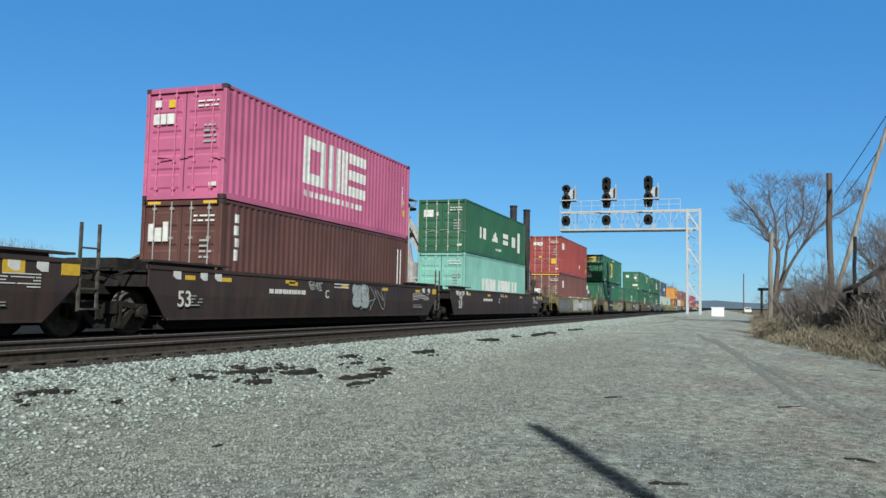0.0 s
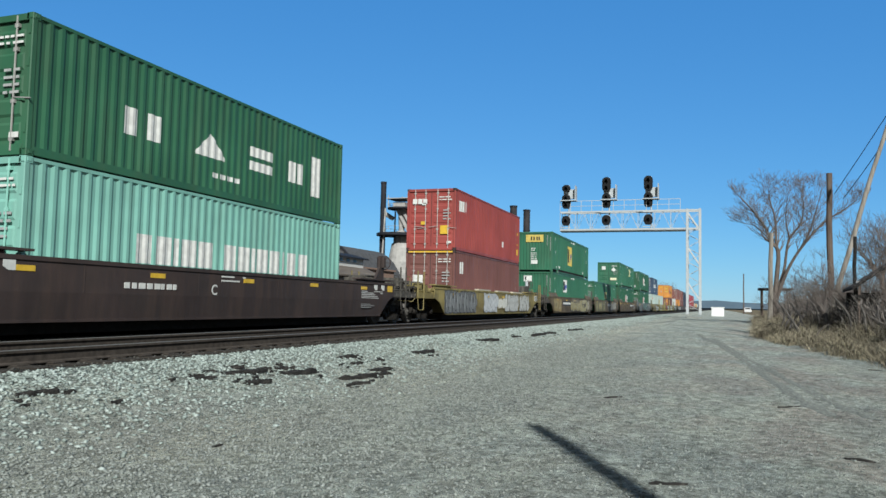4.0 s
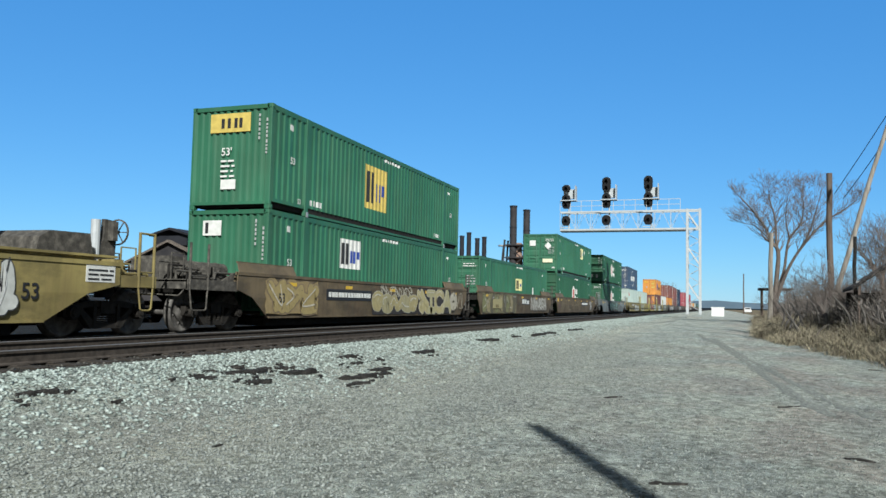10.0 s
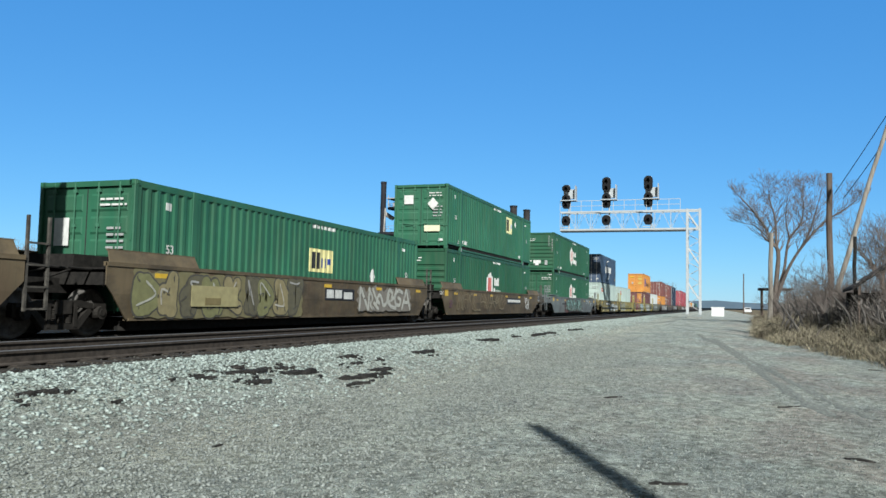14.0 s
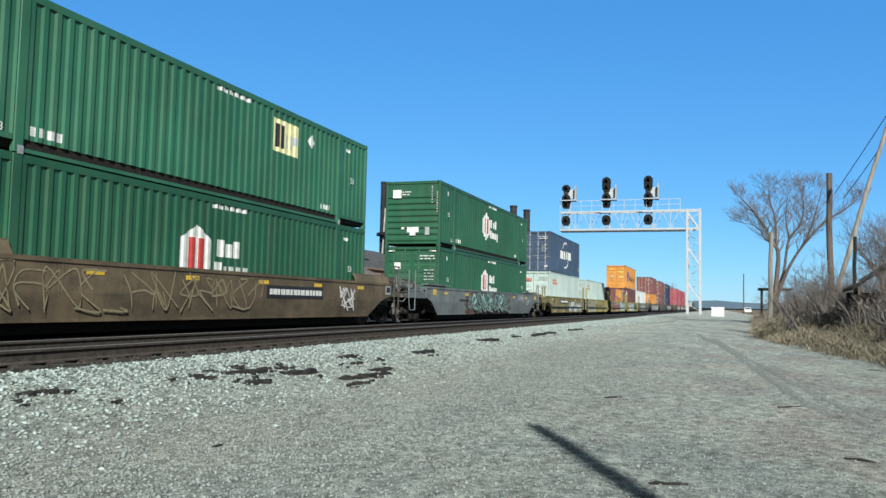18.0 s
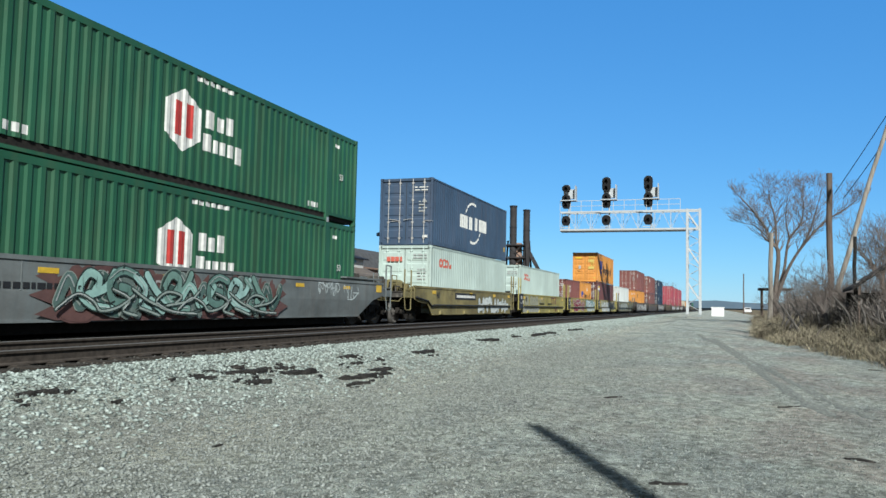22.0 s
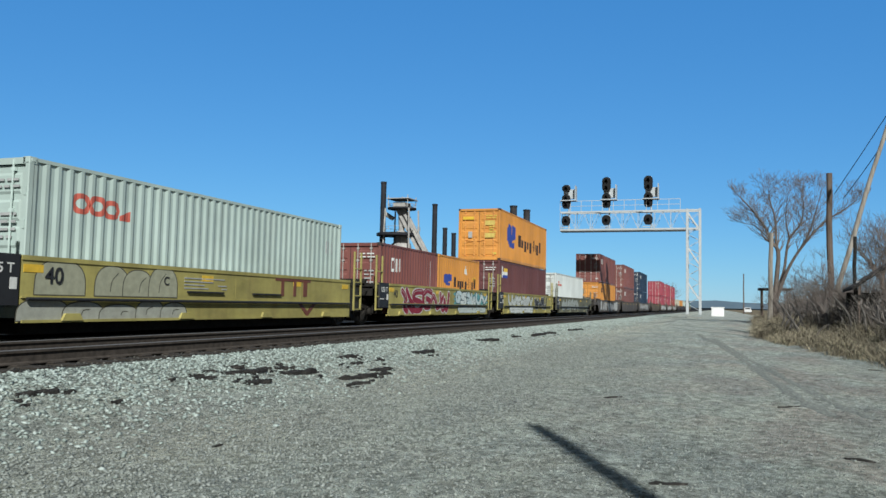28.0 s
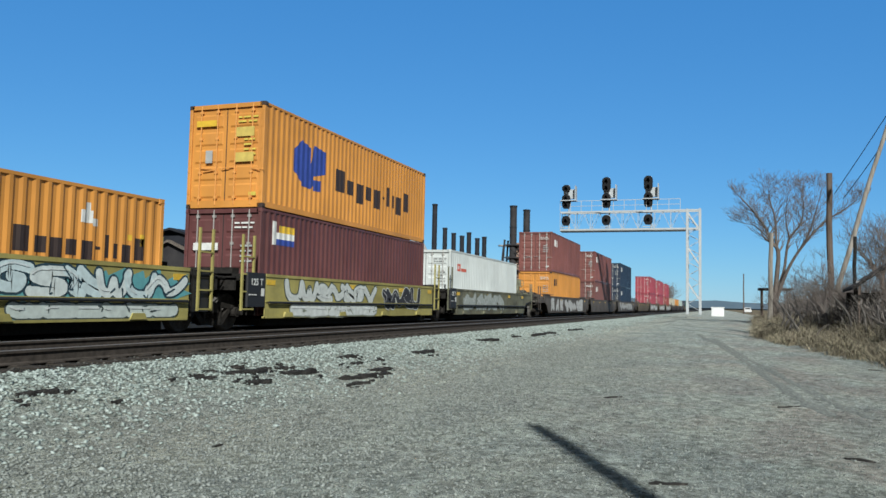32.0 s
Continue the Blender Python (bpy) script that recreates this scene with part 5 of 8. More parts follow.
side_plate_mark(c, 9.6, 11.6, 0.84, 1.2, BLACK, "logo_ground")
part("logo_blocks", Build().box(9.7, 10.15, -1.514, -1.508, 0.9, 1.16).box(10.25, 10.7, -1.514, -1.508, 0.9, 1.16).box(10.85, 11.45, -1.514, -1.508, 0.88, 1.1), WHITE, c)
graffiti(c, 12.0, 16.4, 0.5, 1.36, 6, [(0.46, 0.46, 0.41)], (0.2, 0.18, 0.15), 57, 0.2, (0.22, 0.2, 0.17), lines=1, rim=0.06, jag=0.2, signs="N%~&@A")
b, mk, L, hw, H = load(100.92, BASE, "green", 53, label="green ribbed 53 foot container with a cream square logo")
door_data(b, hw, H, 111)
for y0, z0, mm in ((-0.85, 0.95, WHITE),):
    part("placard", Build().loft([[(-0.03, -0.62, 0.62), (-0.03, -0.36, 0.92), (-0.03, -0.62, 1.22), (-0.03, -0.88, 0.92)], [(-0.02, -0.62, 0.62), (-0.02, -0.36, 0.92), (-0.02, -0.62, 1.22), (-0.02, -0.88, 0.92)]]), WHITE, b)
end_bar(b, 0.4, 0.8, 1.5, 2.1, WHITE, "notice", -0.03)
domestic(mk, b, L, 3)
square_logo(Marks(mk.p, mk.d, mk.y + 0.003), b, 7.45, 8.95, 1.3, 2.0, plain("cream_marking", (0.72, 0.66, 0.30)), (BLACK, BLUE_MARK))
m = Marks(mk.p, mk.d, mk.y + 0.003).trap(11.7, 11.95, 1.3, 1.32, 1.05, 1.6).trap(11.95, 12.2, 1.05, 1.6, 1.3, 1.32)
part("placard", m.b, WHITE, b)


def hex_logo(mk, b, x, z, w, h, bars=True):
    """A white six-sided emblem with a red sign, and blocks beside it."""
    mk.trap(x, x + w / 2, z + 0.24 * h, z + 0.76 * h, z, z + h).trap(x + w / 2, x + w, z, z + h, z + 0.24 * h, z + 0.76 * h)
    part("emblem", mk.b, WHITE, b)
    mk = Marks(mk.p, mk.d, mk.y + 0.003)
    mk.row(x + 1.16 * w, z + 0.5 * h, 0.30 * h, [0.26 * w, 0.22 * w, 0.24 * w], 0.07 * w, None, [1.0, 0.8, 1.0])
    mk.row(x + 1.1 * w, z + 0.12 * h, 0.26 * h, [0.26 * w, 0.14 * w, 0.2 * w, 0.2 * w, 0.22 * w], 0.06 * w, [0, 0, 0, 0, -0.3], [1.1, 0.85, 0.85, 0.85, 0.85])
    part("logo_blocks", mk.b, WHITE, b)
    m = Marks(mk.p, mk.d, mk.y - 0.0)
    m.trap(x + 0.26 * w, x + 0.46 * w, z + 0.24 * h, z + 0.78 * h).trap(x + 0.56 * w, x + 0.76 * w, z + 0.24 * h, z + 0.78 * h)
    part("emblem_bars", m.b, RED_MARK, b)


c, P, ha, la, hb, lb = car_of(119.0, 138.6, "art", "end", 53, "car_rust", label="rusty brown well car with faded graffiti and yellow panels")
reflectors(c, P, la + 0.6, 1.22, 6)
side_plate_mark(c, 0.95, 1.35, 1.14, 1.42, YELLOW, "yellow_panel")
lettering("125 T", 0.2, WHITE, c, 0.25, -1.512, 1.2)
lettering("53", 0.42, spray((0.12, 0.05, 0.10)), c, 1.5, -1.512, 0.66)
for k, (xa, xb) in enumerate(((2.3, 3.5), (3.6, 5.6), (5.6, 7.8), (7.9, 9.6), (9.2, 11.2))):
    scribble(c, xa, xb, 0.48, 1.38, spray((0.24, 0.20, 0.12)), 60 + k, 0.045)
side_plate_mark(c, 11.4, 14.5, 0.86, 1.2, BLACK, "number_panel")
stencil(c, 11.55, 14.4, 0.88, 1.18, WHITE, 63, 1, y=-1.509, name="number_marking")
scribble(c, 15.7, 16.6, 0.5, 1.3, WHITE, 66, 0.07), scribble(c, 15.8, 16.5, 0.6, 1.35, WHITE, 67, 0.05)
side_plate_mark(c, P - 0.42, P + 0.02, 1.08, 1.4, GREY_MARK, "notice")
side_plate_mark(c, P - 0.36, P - 0.04, 1.16, 1.34, BLACK, "notice_print", -1.508)
b, mk, L, hw, H = load(120.63, BASE, "deep_green", 53, label="green ribbed 53 foot container with a white emblem", doors="level")
domestic(mk, b, L, 5)
end_bar(b, 0.55, 0.85, H - 0.62, H - 0.32, WHITE, "emblem"), end_lines(b, -0.1, 0.45, H - 0.6, H - 0.36, 2, WHITE, 6)
hex_logo(Marks(mk.p, mk.d, mk.y + 0.003), b, 6.5, 0.75, 1.15, 1.4)
b, mk, L, hw, H = load(120.63, TIER, "green", 53, label="green ribbed 53 foot container with a cream square logo")
door_data(b, hw, H, 121)
part("placard", Build().loft([[(-0.03, -0.6, 1.72), (-0.03, -0.34, 2.0), (-0.03, -0.6, 2.28), (-0.03, -0.86, 2.0)], [(-0.02, -0.6, 1.72), (-0.02, -0.34, 2.0), (-0.02, -0.6, 2.28), (-0.02, -0.86, 2.0)]]), WHITE, b)
end_bar(b, 0.35, 0.8, 2.0, 2.4, WHITE, "notice", -0.03), end_bar(b, -0.95, -0.2, 0.75, 1.02, plain("cream_notice", (0.75, 0.72, 0.5)), "notice", -0.03)
domestic(mk, b, L, 6)
square_logo(Marks(mk.p, mk.d, mk.y + 0.003), b, 10.16, 11.55, 1.62, 2.53, plain("pale_yellow_marking", (0.76, 0.72, 0.38)), (BLACK, spray((0.45, 0.5, 0.55))))
m = Marks(mk.p, mk.d, mk.y + 0.003).trap(12.1, 12.3, 2.25, 2.27, 2.05, 2.48).trap(12.3, 12.5, 2.05, 2.48, 2.25, 2.27)
part("placard", m.b, WHITE, b)

# grey single car
c, P, ha, la, hb, lb = car_of(142.0, 162.3, "end", "end", 53, "car_grey", label="grey well car with a mint green and maroon graffiti mural")
reflectors(c, P, la + 0.4, 1.2, 6)
side_plate_mark(c, 1.1, 1.5, 1.15, 1.42, YELLOW, "yellow_panel"), side_plate_mark(c, P - 0.48, P - 0.06, 1.15, 1.4, YELLOW, "yellow_panel")
stencil(c, 4.6, 6.6, 0.86, 1.08, BLACK, 73, 1, name="number_marking")
graffiti(c, 5.9, 13.4, 0.36, 1.42, 9, [(0.13, 0.065, 0.058), (0.105, 0.05, 0.046)], (0.12, 0.062, 0.056), 75, 0.5, (0.12, 0.062, 0.056), jag=0.55, lines=0)
graffiti(c, 6.0, 13.3, 0.36, 1.44, 11, [(0.09, 0.15, 0.135), (0.05, 0.10, 0.085), (0.13, 0.17, 0.155)], (0.27, 0.32, 0.29), 77, 0.34, y=-1.524, lines=3, rim=0.035, signs="~&%~@%~")
graffiti(c, 6.3, 12.6, 0.44, 1.42, 8, [(0.30, 0.49, 0.44), (0.12, 0.22, 0.19), (0.33, 0.52, 0.48), (0.17, 0.29, 0.25)], (0.02, 0.035, 0.032), 81, 0.22, y=-1.548, lines=2, rim=0.06, signs="&@%&~@&%")
graffiti(c, 6.2, 12.9, 0.4, 1.0, 6, [(0.30, 0.36, 0.33)], (0.03, 0.05, 0.045), 83, 0.05, y=-1.574, lines=0, rim=0.05, signs="~%&")
scribble(c, 15.6, 17.0, 1.0, 1.4, spray((0.5, 0.56, 0.56)), 78, 0.04), scribble(c, 17.4, 18.4, 0.8, 1.35, spray((0.5, 0.56, 0.56)), 79, 0.04)
b, mk, L, hw, H = load(144.3, BASE, "deep_green", 53, label="green ribbed 53 foot container with a white emblem")
door_data(b, hw, H, 131)
end_bar(b, -hw + 0.15, -hw + 0.45, H - 0.22, H - 0.16, WHITE), end_bar(b, hw - 0.5, hw - 0.2, H - 0.22, H - 0.16, WHITE)
end_bar(b, 0.5, 0.8, H - 1.0, H - 0.7, WHITE, "emblem", -0.03), end_lines(b, -hw + 0.25, 0.9, 0.4, 0.62, 2, WHITE, 8)
domestic(mk, b, L, 7)
hex_logo(Marks(mk.p, mk.d, mk.y + 0.003), b, 6.5, 0.85, 1.2, 1.4)
b, mk, L, hw, H = load(144.3, TIER, "deep_green", 53, label="green ribbed 53 foot container with a white emblem", doors="level")
end_bar(b, 0.55, 0.95, H - 0.75, H - 0.38, WHITE, "emblem"), end_lines(b, 0.1, 0.5, H - 0.65, H - 0.42, 2, WHITE, 9)
end_bar(b, -0.3, 0.25, 0.62, 0.85, WHITE, "notice", 0.008), end_bar(b, -0.15, 0.12, 0.48, 0.62, WHITE, "notice", 0.008), end_bar(b, 0.38, 0.52, 0.75, 0.85, WHITE, "notice", 0.008), end_bar(b, -0.8, -0.6, 0.5, 0.85, GREY_MARK, "notice", 0.008)
strip_marks(b, hw, H, 14)
domestic(mk, b, L, 8)
hex_logo(Marks(mk.p, mk.d, mk.y + 0.003), b, 6.55, 0.85, 1.25, 1.45)


# yellow five-unit set
def bubbles(car, spans, z0, z1, y, fill, edge):
    """Rounded overlapping swells of thin grey paint with narrow dark outlines."""
    for i, (a, b) in enumerate(spans):
        top = z1 - 0.05 * (i % 3)

        def dome(g):
            n = 14
            pts = [(a - g, z0 - g), (b + g, z0 - g)]
            for k in range(n + 1):
                u = math.cos(math.pi * k / n)
                v = math.sin(math.pi * k / n) ** 0.8
                pts.append(((a + b) / 2 + ((b - a) / 2 + g) * (abs(u) ** 0.85) * (1 if u > 0 else -1), z0 + (top - z0 + g) * (0.25 + 0.75 * v)))
            return pts

        under, over, line = Build(), Build(), Build()
        flat_poly(under, dome(0.022), y - 0.004 - 0.002 * i)
        flat_poly(over, dome(0.0), y - 0.005 - 0.002 * i)
        part("graffiti_outline", under, spray(edge), car)
        part("graffiti_fill", over, spray(fill), car)
        m = a + (b - a) * (0.35 + 0.1 * (i % 3))
        if i == 0:
            continue
        stroke(line, [(m, z0 + 0.08), (m + 0.04, (z0 + top) / 2), (m + 0.2, top - 0.14)], 0.022, y - 0.0056 - 0.002 * i)
        part("graffiti_line", line, spray(edge), car)


def yellow_unit(sa, sb, ea, eb, label, colour="car_yellow", plate=True):
    c, P, ha, la, hb, lb = car_of(sa, sb, ea, eb, 40, colour, label=label)
    for x in (la + 0.05, P * 0.42, P * 0.68, P - lb - 0.55):
        side_plate_mark(c, x, x + 0.42, 1.2, 1.34, YELLOW, "reflector_strip")
    if ea == "art" and plate:
        b = part("end_plate", Build().bevel_box(0.78, 1.64, -1.52, -1.44, 0.62, 1.5, 0.03), BLACK, c, "black steel plate with white load lettering")
        lettering("125 T", 0.24, WHITE, c, 0.92, -1.526, 1.18)
        stencil(c, 0.85, 1.2, 0.9, 0.96, WHITE, int(sa), 1, y=-1.52)
        side_plate_mark(c, 1.42, 1.56, 0.9, 1.1, WHITE, "white_tag", -1.52)
    if eb == "art":
        part("end_plate", Build().bevel_box(P - 1.49, P - 0.62, -1.4, -1.34, 0.5, 1.46, 0.02), BLACK, c, "black steel end plate")
    return c, P, la, lb


c, P, la, lb = yellow_unit(166.0, 181.65, "end", "art", "mustard yellow well car with white graffiti, carrying two containers", "car_mustard")
lettering("40", 0.40, BLACK, c, 1.95, -1.506, 1.02)
lettering("C", 0.2, BLACK, c, 3.9, -1.506, 1.2)
side_plate_mark(c, 4.4, 7.5, 1.0, 1.3, BLACK, "number_panel")
stencil(c, 4.6, 7.4, 1.02, 1.27, WHITE, 83, 1, y=-1.509, name="number_marking")
graffiti(c, 7.8, 13.4, 0.36, 1.16, 8, [(0.62, 0.66, 0.64)], (0.13, 0.18, 0.18), 83, 0.85, rim=0.05, tubes=True)
b, mk, L, hw, H = load(167.95, BASE, "white", label="off-white ribbed container with a red rounded logo")
door_data(b, hw, H, 141, GREY_MARK)
mk.ring(1.12, 1.54, 2.0, 2.4, 0.1).ring(1.52, 1.94, 2.0, 2.4, 0.1).ring(1.92, 2.34, 2.0, 2.38, 0.1)
mk.trap(2.36, 2.66, 2.0, 2.1, 2.0, 2.22)
part("logo_rings", mk.b, FADED_RED, b)
part("logo_rings", Build().box(-0.03, -0.02, 0.25, 0.42, 2.2, 2.4).box(-0.03, -0.02, 0.45, 0.62, 2.2, 2.4).box(-0.03, -0.02, 0.65, 0.82, 2.2, 2.4).box(-0.03, -0.02, 0.1, 0.2, 2.2, 2.4), FADED_RED, b)
b, mk, L, hw, H = load(167.95, TIER, "blue", label="slate blue ribbed container with white letter blocks and arcs")
door_data(b, hw, H, 151)
mk.row(3.85, 1.16, 0.62, [0.5, 0.6, 0.55], 0.12).row(6.2, 1.2, 0.62, [0.5, 0.55, 0.65], 0.14)
for k in range(6):
    a0, a1 = 2.75 - 0.26 * k, 2.75 - 0.26 * (k + 1)
    xa, xb = 5.9 + 1.3 * math.cos(a0), 5.9 + 1.3 * math.cos(a1)
    za, zb = 1.5 + 0.95 * math.sin(a0), 1.5 + 0.95 * math.sin(a1)
    mk.trap(xa, xb, za - 0.03, za + 0.09, zb - 0.03, zb + 0.09)
    mk.trap(5.9 * 2 - xb, 5.9 * 2 - xa, 3.0 - zb - 0.09, 3.0 - zb + 0.03, 3.0 - za - 0.09, 3.0 - za + 0.03)
part("logo_blocks", mk.b, WHITE, b)
m3 = Marks(mk.p, mk.d, mk.y + 0.003).trap(11.75, 11.95, 0.5, 0.75).row(11.6, 1.2, 1.2, [0.05], 0)
part("warning_marks", m3.b, YELLOW, b)

c, P, la, lb = yellow_unit(181.65, 197.45, "art", "art", "mustard yellow well car with grey graffiti and brown logo blocks")
lettering("40", 0.42, BLACK, c, 2.15, -1.519, 1.02)
lettering("C", 0.26, BLACK, c, 5.3, -1.519, 1.08)
bubbles(c, [(1.95, 3.1), (3.35, 4.25), (4.1, 4.95), (4.85, 5.75)], 0.82, 1.45, -1.5, (0.335, 0.335, 0.24), (0.075, 0.07, 0.05))
bubbles(c, [(1.6, 2.75), (2.6, 3.6), (3.5, 4.55), (4.5, 5.35), (5.25, 6.1)], 0.36, 0.74, -1.5, (0.35, 0.355, 0.30), (0.075, 0.07, 0.05))
stencil(c, 6.0, 7.6, 1.0, 1.3, GREY_MARK, 94, 4)
BROWN_MARK = plain("brown_marking", (0.15, 0.05, 0.03))
logo = Build().box(9.8, 11.7, -1.51, -1.5, 1.33, 1.43).box(10.1, 10.25, -1.51, -1.5, 0.92, 1.33).box(10.75, 10.9, -1.51, -1.5, 0.92, 1.33).box(11.3, 11.52, -1.51, -1.5, 0.92, 1.33)
part("logo_bars", logo, BROWN_MARK, c)
logo = Build().prism([(11.0, 0.74), (11.2, 0.74), (11.55, 0.5), (11.9, 0.74), (12.1, 0.74), (11.6, 0.37), (11.5, 0.37)][::-1], -1.51, -1.5)
part("logo_chevron", logo, BROWN_MARK, c)
for x in (6.1, 8.7):
    rail = Build().bar((x, -1.535, 0.95), (x + 1.35, -1.535, 0.95), 0.035)
    for u in (x + 0.02, x + 1.33):
        rail.bar((u, -1.535, 0.95), (u, -1.49, 0.95), 0.03)
    part("grab_rail", rail, BLACK, c)
b, mk, L, hw, H = load(183.6, BASE, "white", label="off-white ribbed container with a red rounded logo")
door_data(b, hw, H, 161, GREY_MARK)
end_bar(b, 0.55, 0.9, 0.5, 1.0, YELLOW, "warning_label", -0.03)
mk.ring(1.06, 1.5, 2.0, 2.4, 0.1).ring(1.46, 1.9, 2.0, 2.4, 0.1).ring(1.86, 2.3, 1.98, 2.36, 0.1)
mk.trap(2.3, 2.6, 1.98, 2.08, 1.98, 2.2)
part("logo_rings", mk.b, FADED_RED, b)
m3 = Marks(mk.p, mk.d, mk.y + 0.003).row(11.2, 1.9, 0.4, [0.05, 0.05, 0.05], 0.12)
part("number_marking", m3.b, GREY_MARK, b)

c, P, la, lb = yellow_unit(197.45, 213.25, "art", "art", "yellow well car with crimson and turquoise graffiti, short containers")
lettering("40", 0.38, BLACK, c, 2.1, -1.506, 1.0)
graffiti(c, 2.9, 8.2, 0.36, 1.46, 5, [(0.24, 0.018, 0.04)], (0.62, 0.62, 0.60), 101, 0.27, None, lines=0, rim=0.1, signs="%S@~w")
graffiti(c, 9.2, 13.9, 0.74, 1.42, 6, [(0.55, 0.66, 0.67), (0.62, 0.68, 0.66)], (0.02, 0.05, 0.07), 103, 0.26, (0.12, 0.34, 0.36), jag=0.4, lines=2, rim=0.09, signs="@S%wU~")
graffiti(c, 9.6, 13.8, 0.38, 0.7, 6, [(0.52, 0.58, 0.54)], (0.05, 0.07, 0.07), 104, 0.4, (0.2, 0.32, 0.3), y=-1.512, lines=1, rim=0.06, signs="wOCUSw")
b, mk, L, hw, H = load(198.9, BASE, "brown_red", 20, 2.591, label="brown-red short ribbed container with a white square sign", rail_dark=True)
door_data(b, hw, H, 171)
mk.hollow(1.05, 1.4, 1.58, 2.1, 0.11)
mk.trap(1.48, 1.7, 1.58, 2.08).trap(1.78, 1.98, 1.6, 2.1)
mk.row(4.9, 0.6, 1.6, [0.05, 0.04], 0.3)
part("logo_blocks", mk.b, WHITE, b)
b, mk, L, hw, H = load(205.1, BASE, "orange", 20, 2.591, label="orange short ribbed container with a blue emblem and dark blocks")


def wave_logo(mk, b, x, z, w, h):
    """A blue emblem of two slanted flags."""
    mk.trap(x, x + 0.22 * w, z + 0.3 * h, z + 0.75 * h, z + 0.1 * h, z + h).trap(x + 0.22 * w, x + 0.5 * w, z + 0.02 * h, z + h, z, z + 0.9 * h)
    mk.trap(x + 0.5 * w, x + 0.62 * w, z, z + 0.55 * h, z + 0.1 * h, z + 0.98 * h).trap(x + 0.62 * w, x + w, z + 0.3 * h, z + 0.98 * h, z + 0.42 * h, z + 0.92 * h).trap(x + 0.62 * w, x + 0.84 * w, z - 0.02 * h, z + 0.22 * h, z, z + 0.24 * h)
    part("emblem", mk.b, BLUE_MARK, b)


wave_logo(Marks(mk.p, mk.d, mk.y + 0.003), b, 0.78, 1.25, 1.02, 0.54)
DARK_MARK = plain("dark_marking", (0.035, 0.022, 0.02))
m = Marks(mk.p, mk.d, mk.y + 0.003).row(2.2, 1.2, 0.42, [0.34, 0.26, 0.28, 0.26, 0.28, 0.12, 0.14, 0.14, 0.26, 0.28], 0.1, [0, 0, -0.28, 0, -0.28, 0.35, 0, 0, -0.28, 0], [1.1, 0.72, 0.72, 0.72, 0.72, 0.5, 1.1, 0.72, 0.72, 1.1])
part("logo_blocks", m.b, DARK_MARK, b)
m = Marks(mk.p, mk.d, mk.y + 0.003).trap(3.7, 4.0, 1.85, 2.1).trap(4.0, 4.15, 1.8, 1.95).trap(3.82, 3.95, 2.1, 2.25)
part("scraped_patch", m.b, WHITE, b)
m = Marks(mk.p, mk.d, mk.y + 0.003).trap(5.35, 5.5, 1.5, 1.75).trap(5.0, 5.1, 1.6, 1.72)
part("warning_marks", m.b, YELLOW, b)

c, P, la, lb = yellow_unit(213.25, 229.05, "art", "art", "yellow well car with white and black graffiti, carrying two containers")
graffiti(c, 2.7, 8.6, 0.72, 1.42, 7, [(0.58, 0.61, 0.58)], (0.06, 0.08, 0.07), 111, 0.3, lines=1, signs="Uw&~%@V")
graffiti(c, 9.3, 12.8, 0.55, 1.4, 4, [(0.03, 0.03, 0.035)], (0.55, 0.57, 0.53), 113, 0.34, signs="%~&U", lines=0)
graffiti(c, 2.9, 8.6, 0.38, 0.7, 5, [(0.62, 0.65, 0.62)], (0.24, 0.26, 0.2), 115, 0.55, y=-1.53)
b, mk, L, hw, H = load(215.0, BASE, "maroon", label="dark maroon ribbed container with a small white emblem panel")
door_data(b, hw, H, 181)
end_bar(b, 0.1, 0.9, 1.75, 1.95, WHITE, "marking", -0.03)
mk.trap(0.63, 0.85, 1.95, 2.6).trap(0.85, 1.78, 2.12, 2.3)
part("emblem_panel", mk.b, WHITE, b)
m = Marks(mk.p, mk.d, mk.y + 0.003).trap(0.95, 1.78, 2.3, 2.5)
part("emblem_panel", m.b, YELLOW, b)
m = Marks(mk.p, mk.d, mk.y + 0.003).trap(0.85, 1.78, 1.95, 2.12)
part("emblem_panel", m.b, BLUE_MARK, b)
b, mk, L, hw, H = load(215.0, TIER, "orange", label="orange ribbed container with a blue emblem and dark blocks", rail_dark=True)
door_data(b, hw, H, 191, plain("tan_marking", (0.62, 0.50, 0.08)))
for z in (1.25, 1.95):
    end_bar(b, -hw + 0.3, -0.35, z, z + 0.26, LOGO_YELLOW, "warning_label", -0.02)
end_bar(b, 0.3, 0.95, H - 0.62, H - 0.45, YELLOW, "marking", -0.02), end_bar(b, 0.4, 0.62, 1.25, 1.6, GREY_MARK, "data_plate", -0.02)
wave_logo(Marks(mk.p, mk.d, mk.y + 0.003), b, 1.65, 0.86, 1.9, 1.38)
m = Marks(mk.p, mk.d, mk.y + 0.003).row(4.25, 1.05, 0.62, [0.62, 0.5, 0.52, 0.5, 0.52, 0.22, 0.26, 0.2, 0.5, 0.5], 0.2, [0, 0, -0.32, 0, -0.32, 0.35, 0, 0, -0.32, 0], [1.15, 0.76, 0.76, 0.76, 0.76, 0.5, 1.15, 0.76, 0.76, 1.15])
part("logo_blocks", m.b, DARK_MARK, b)

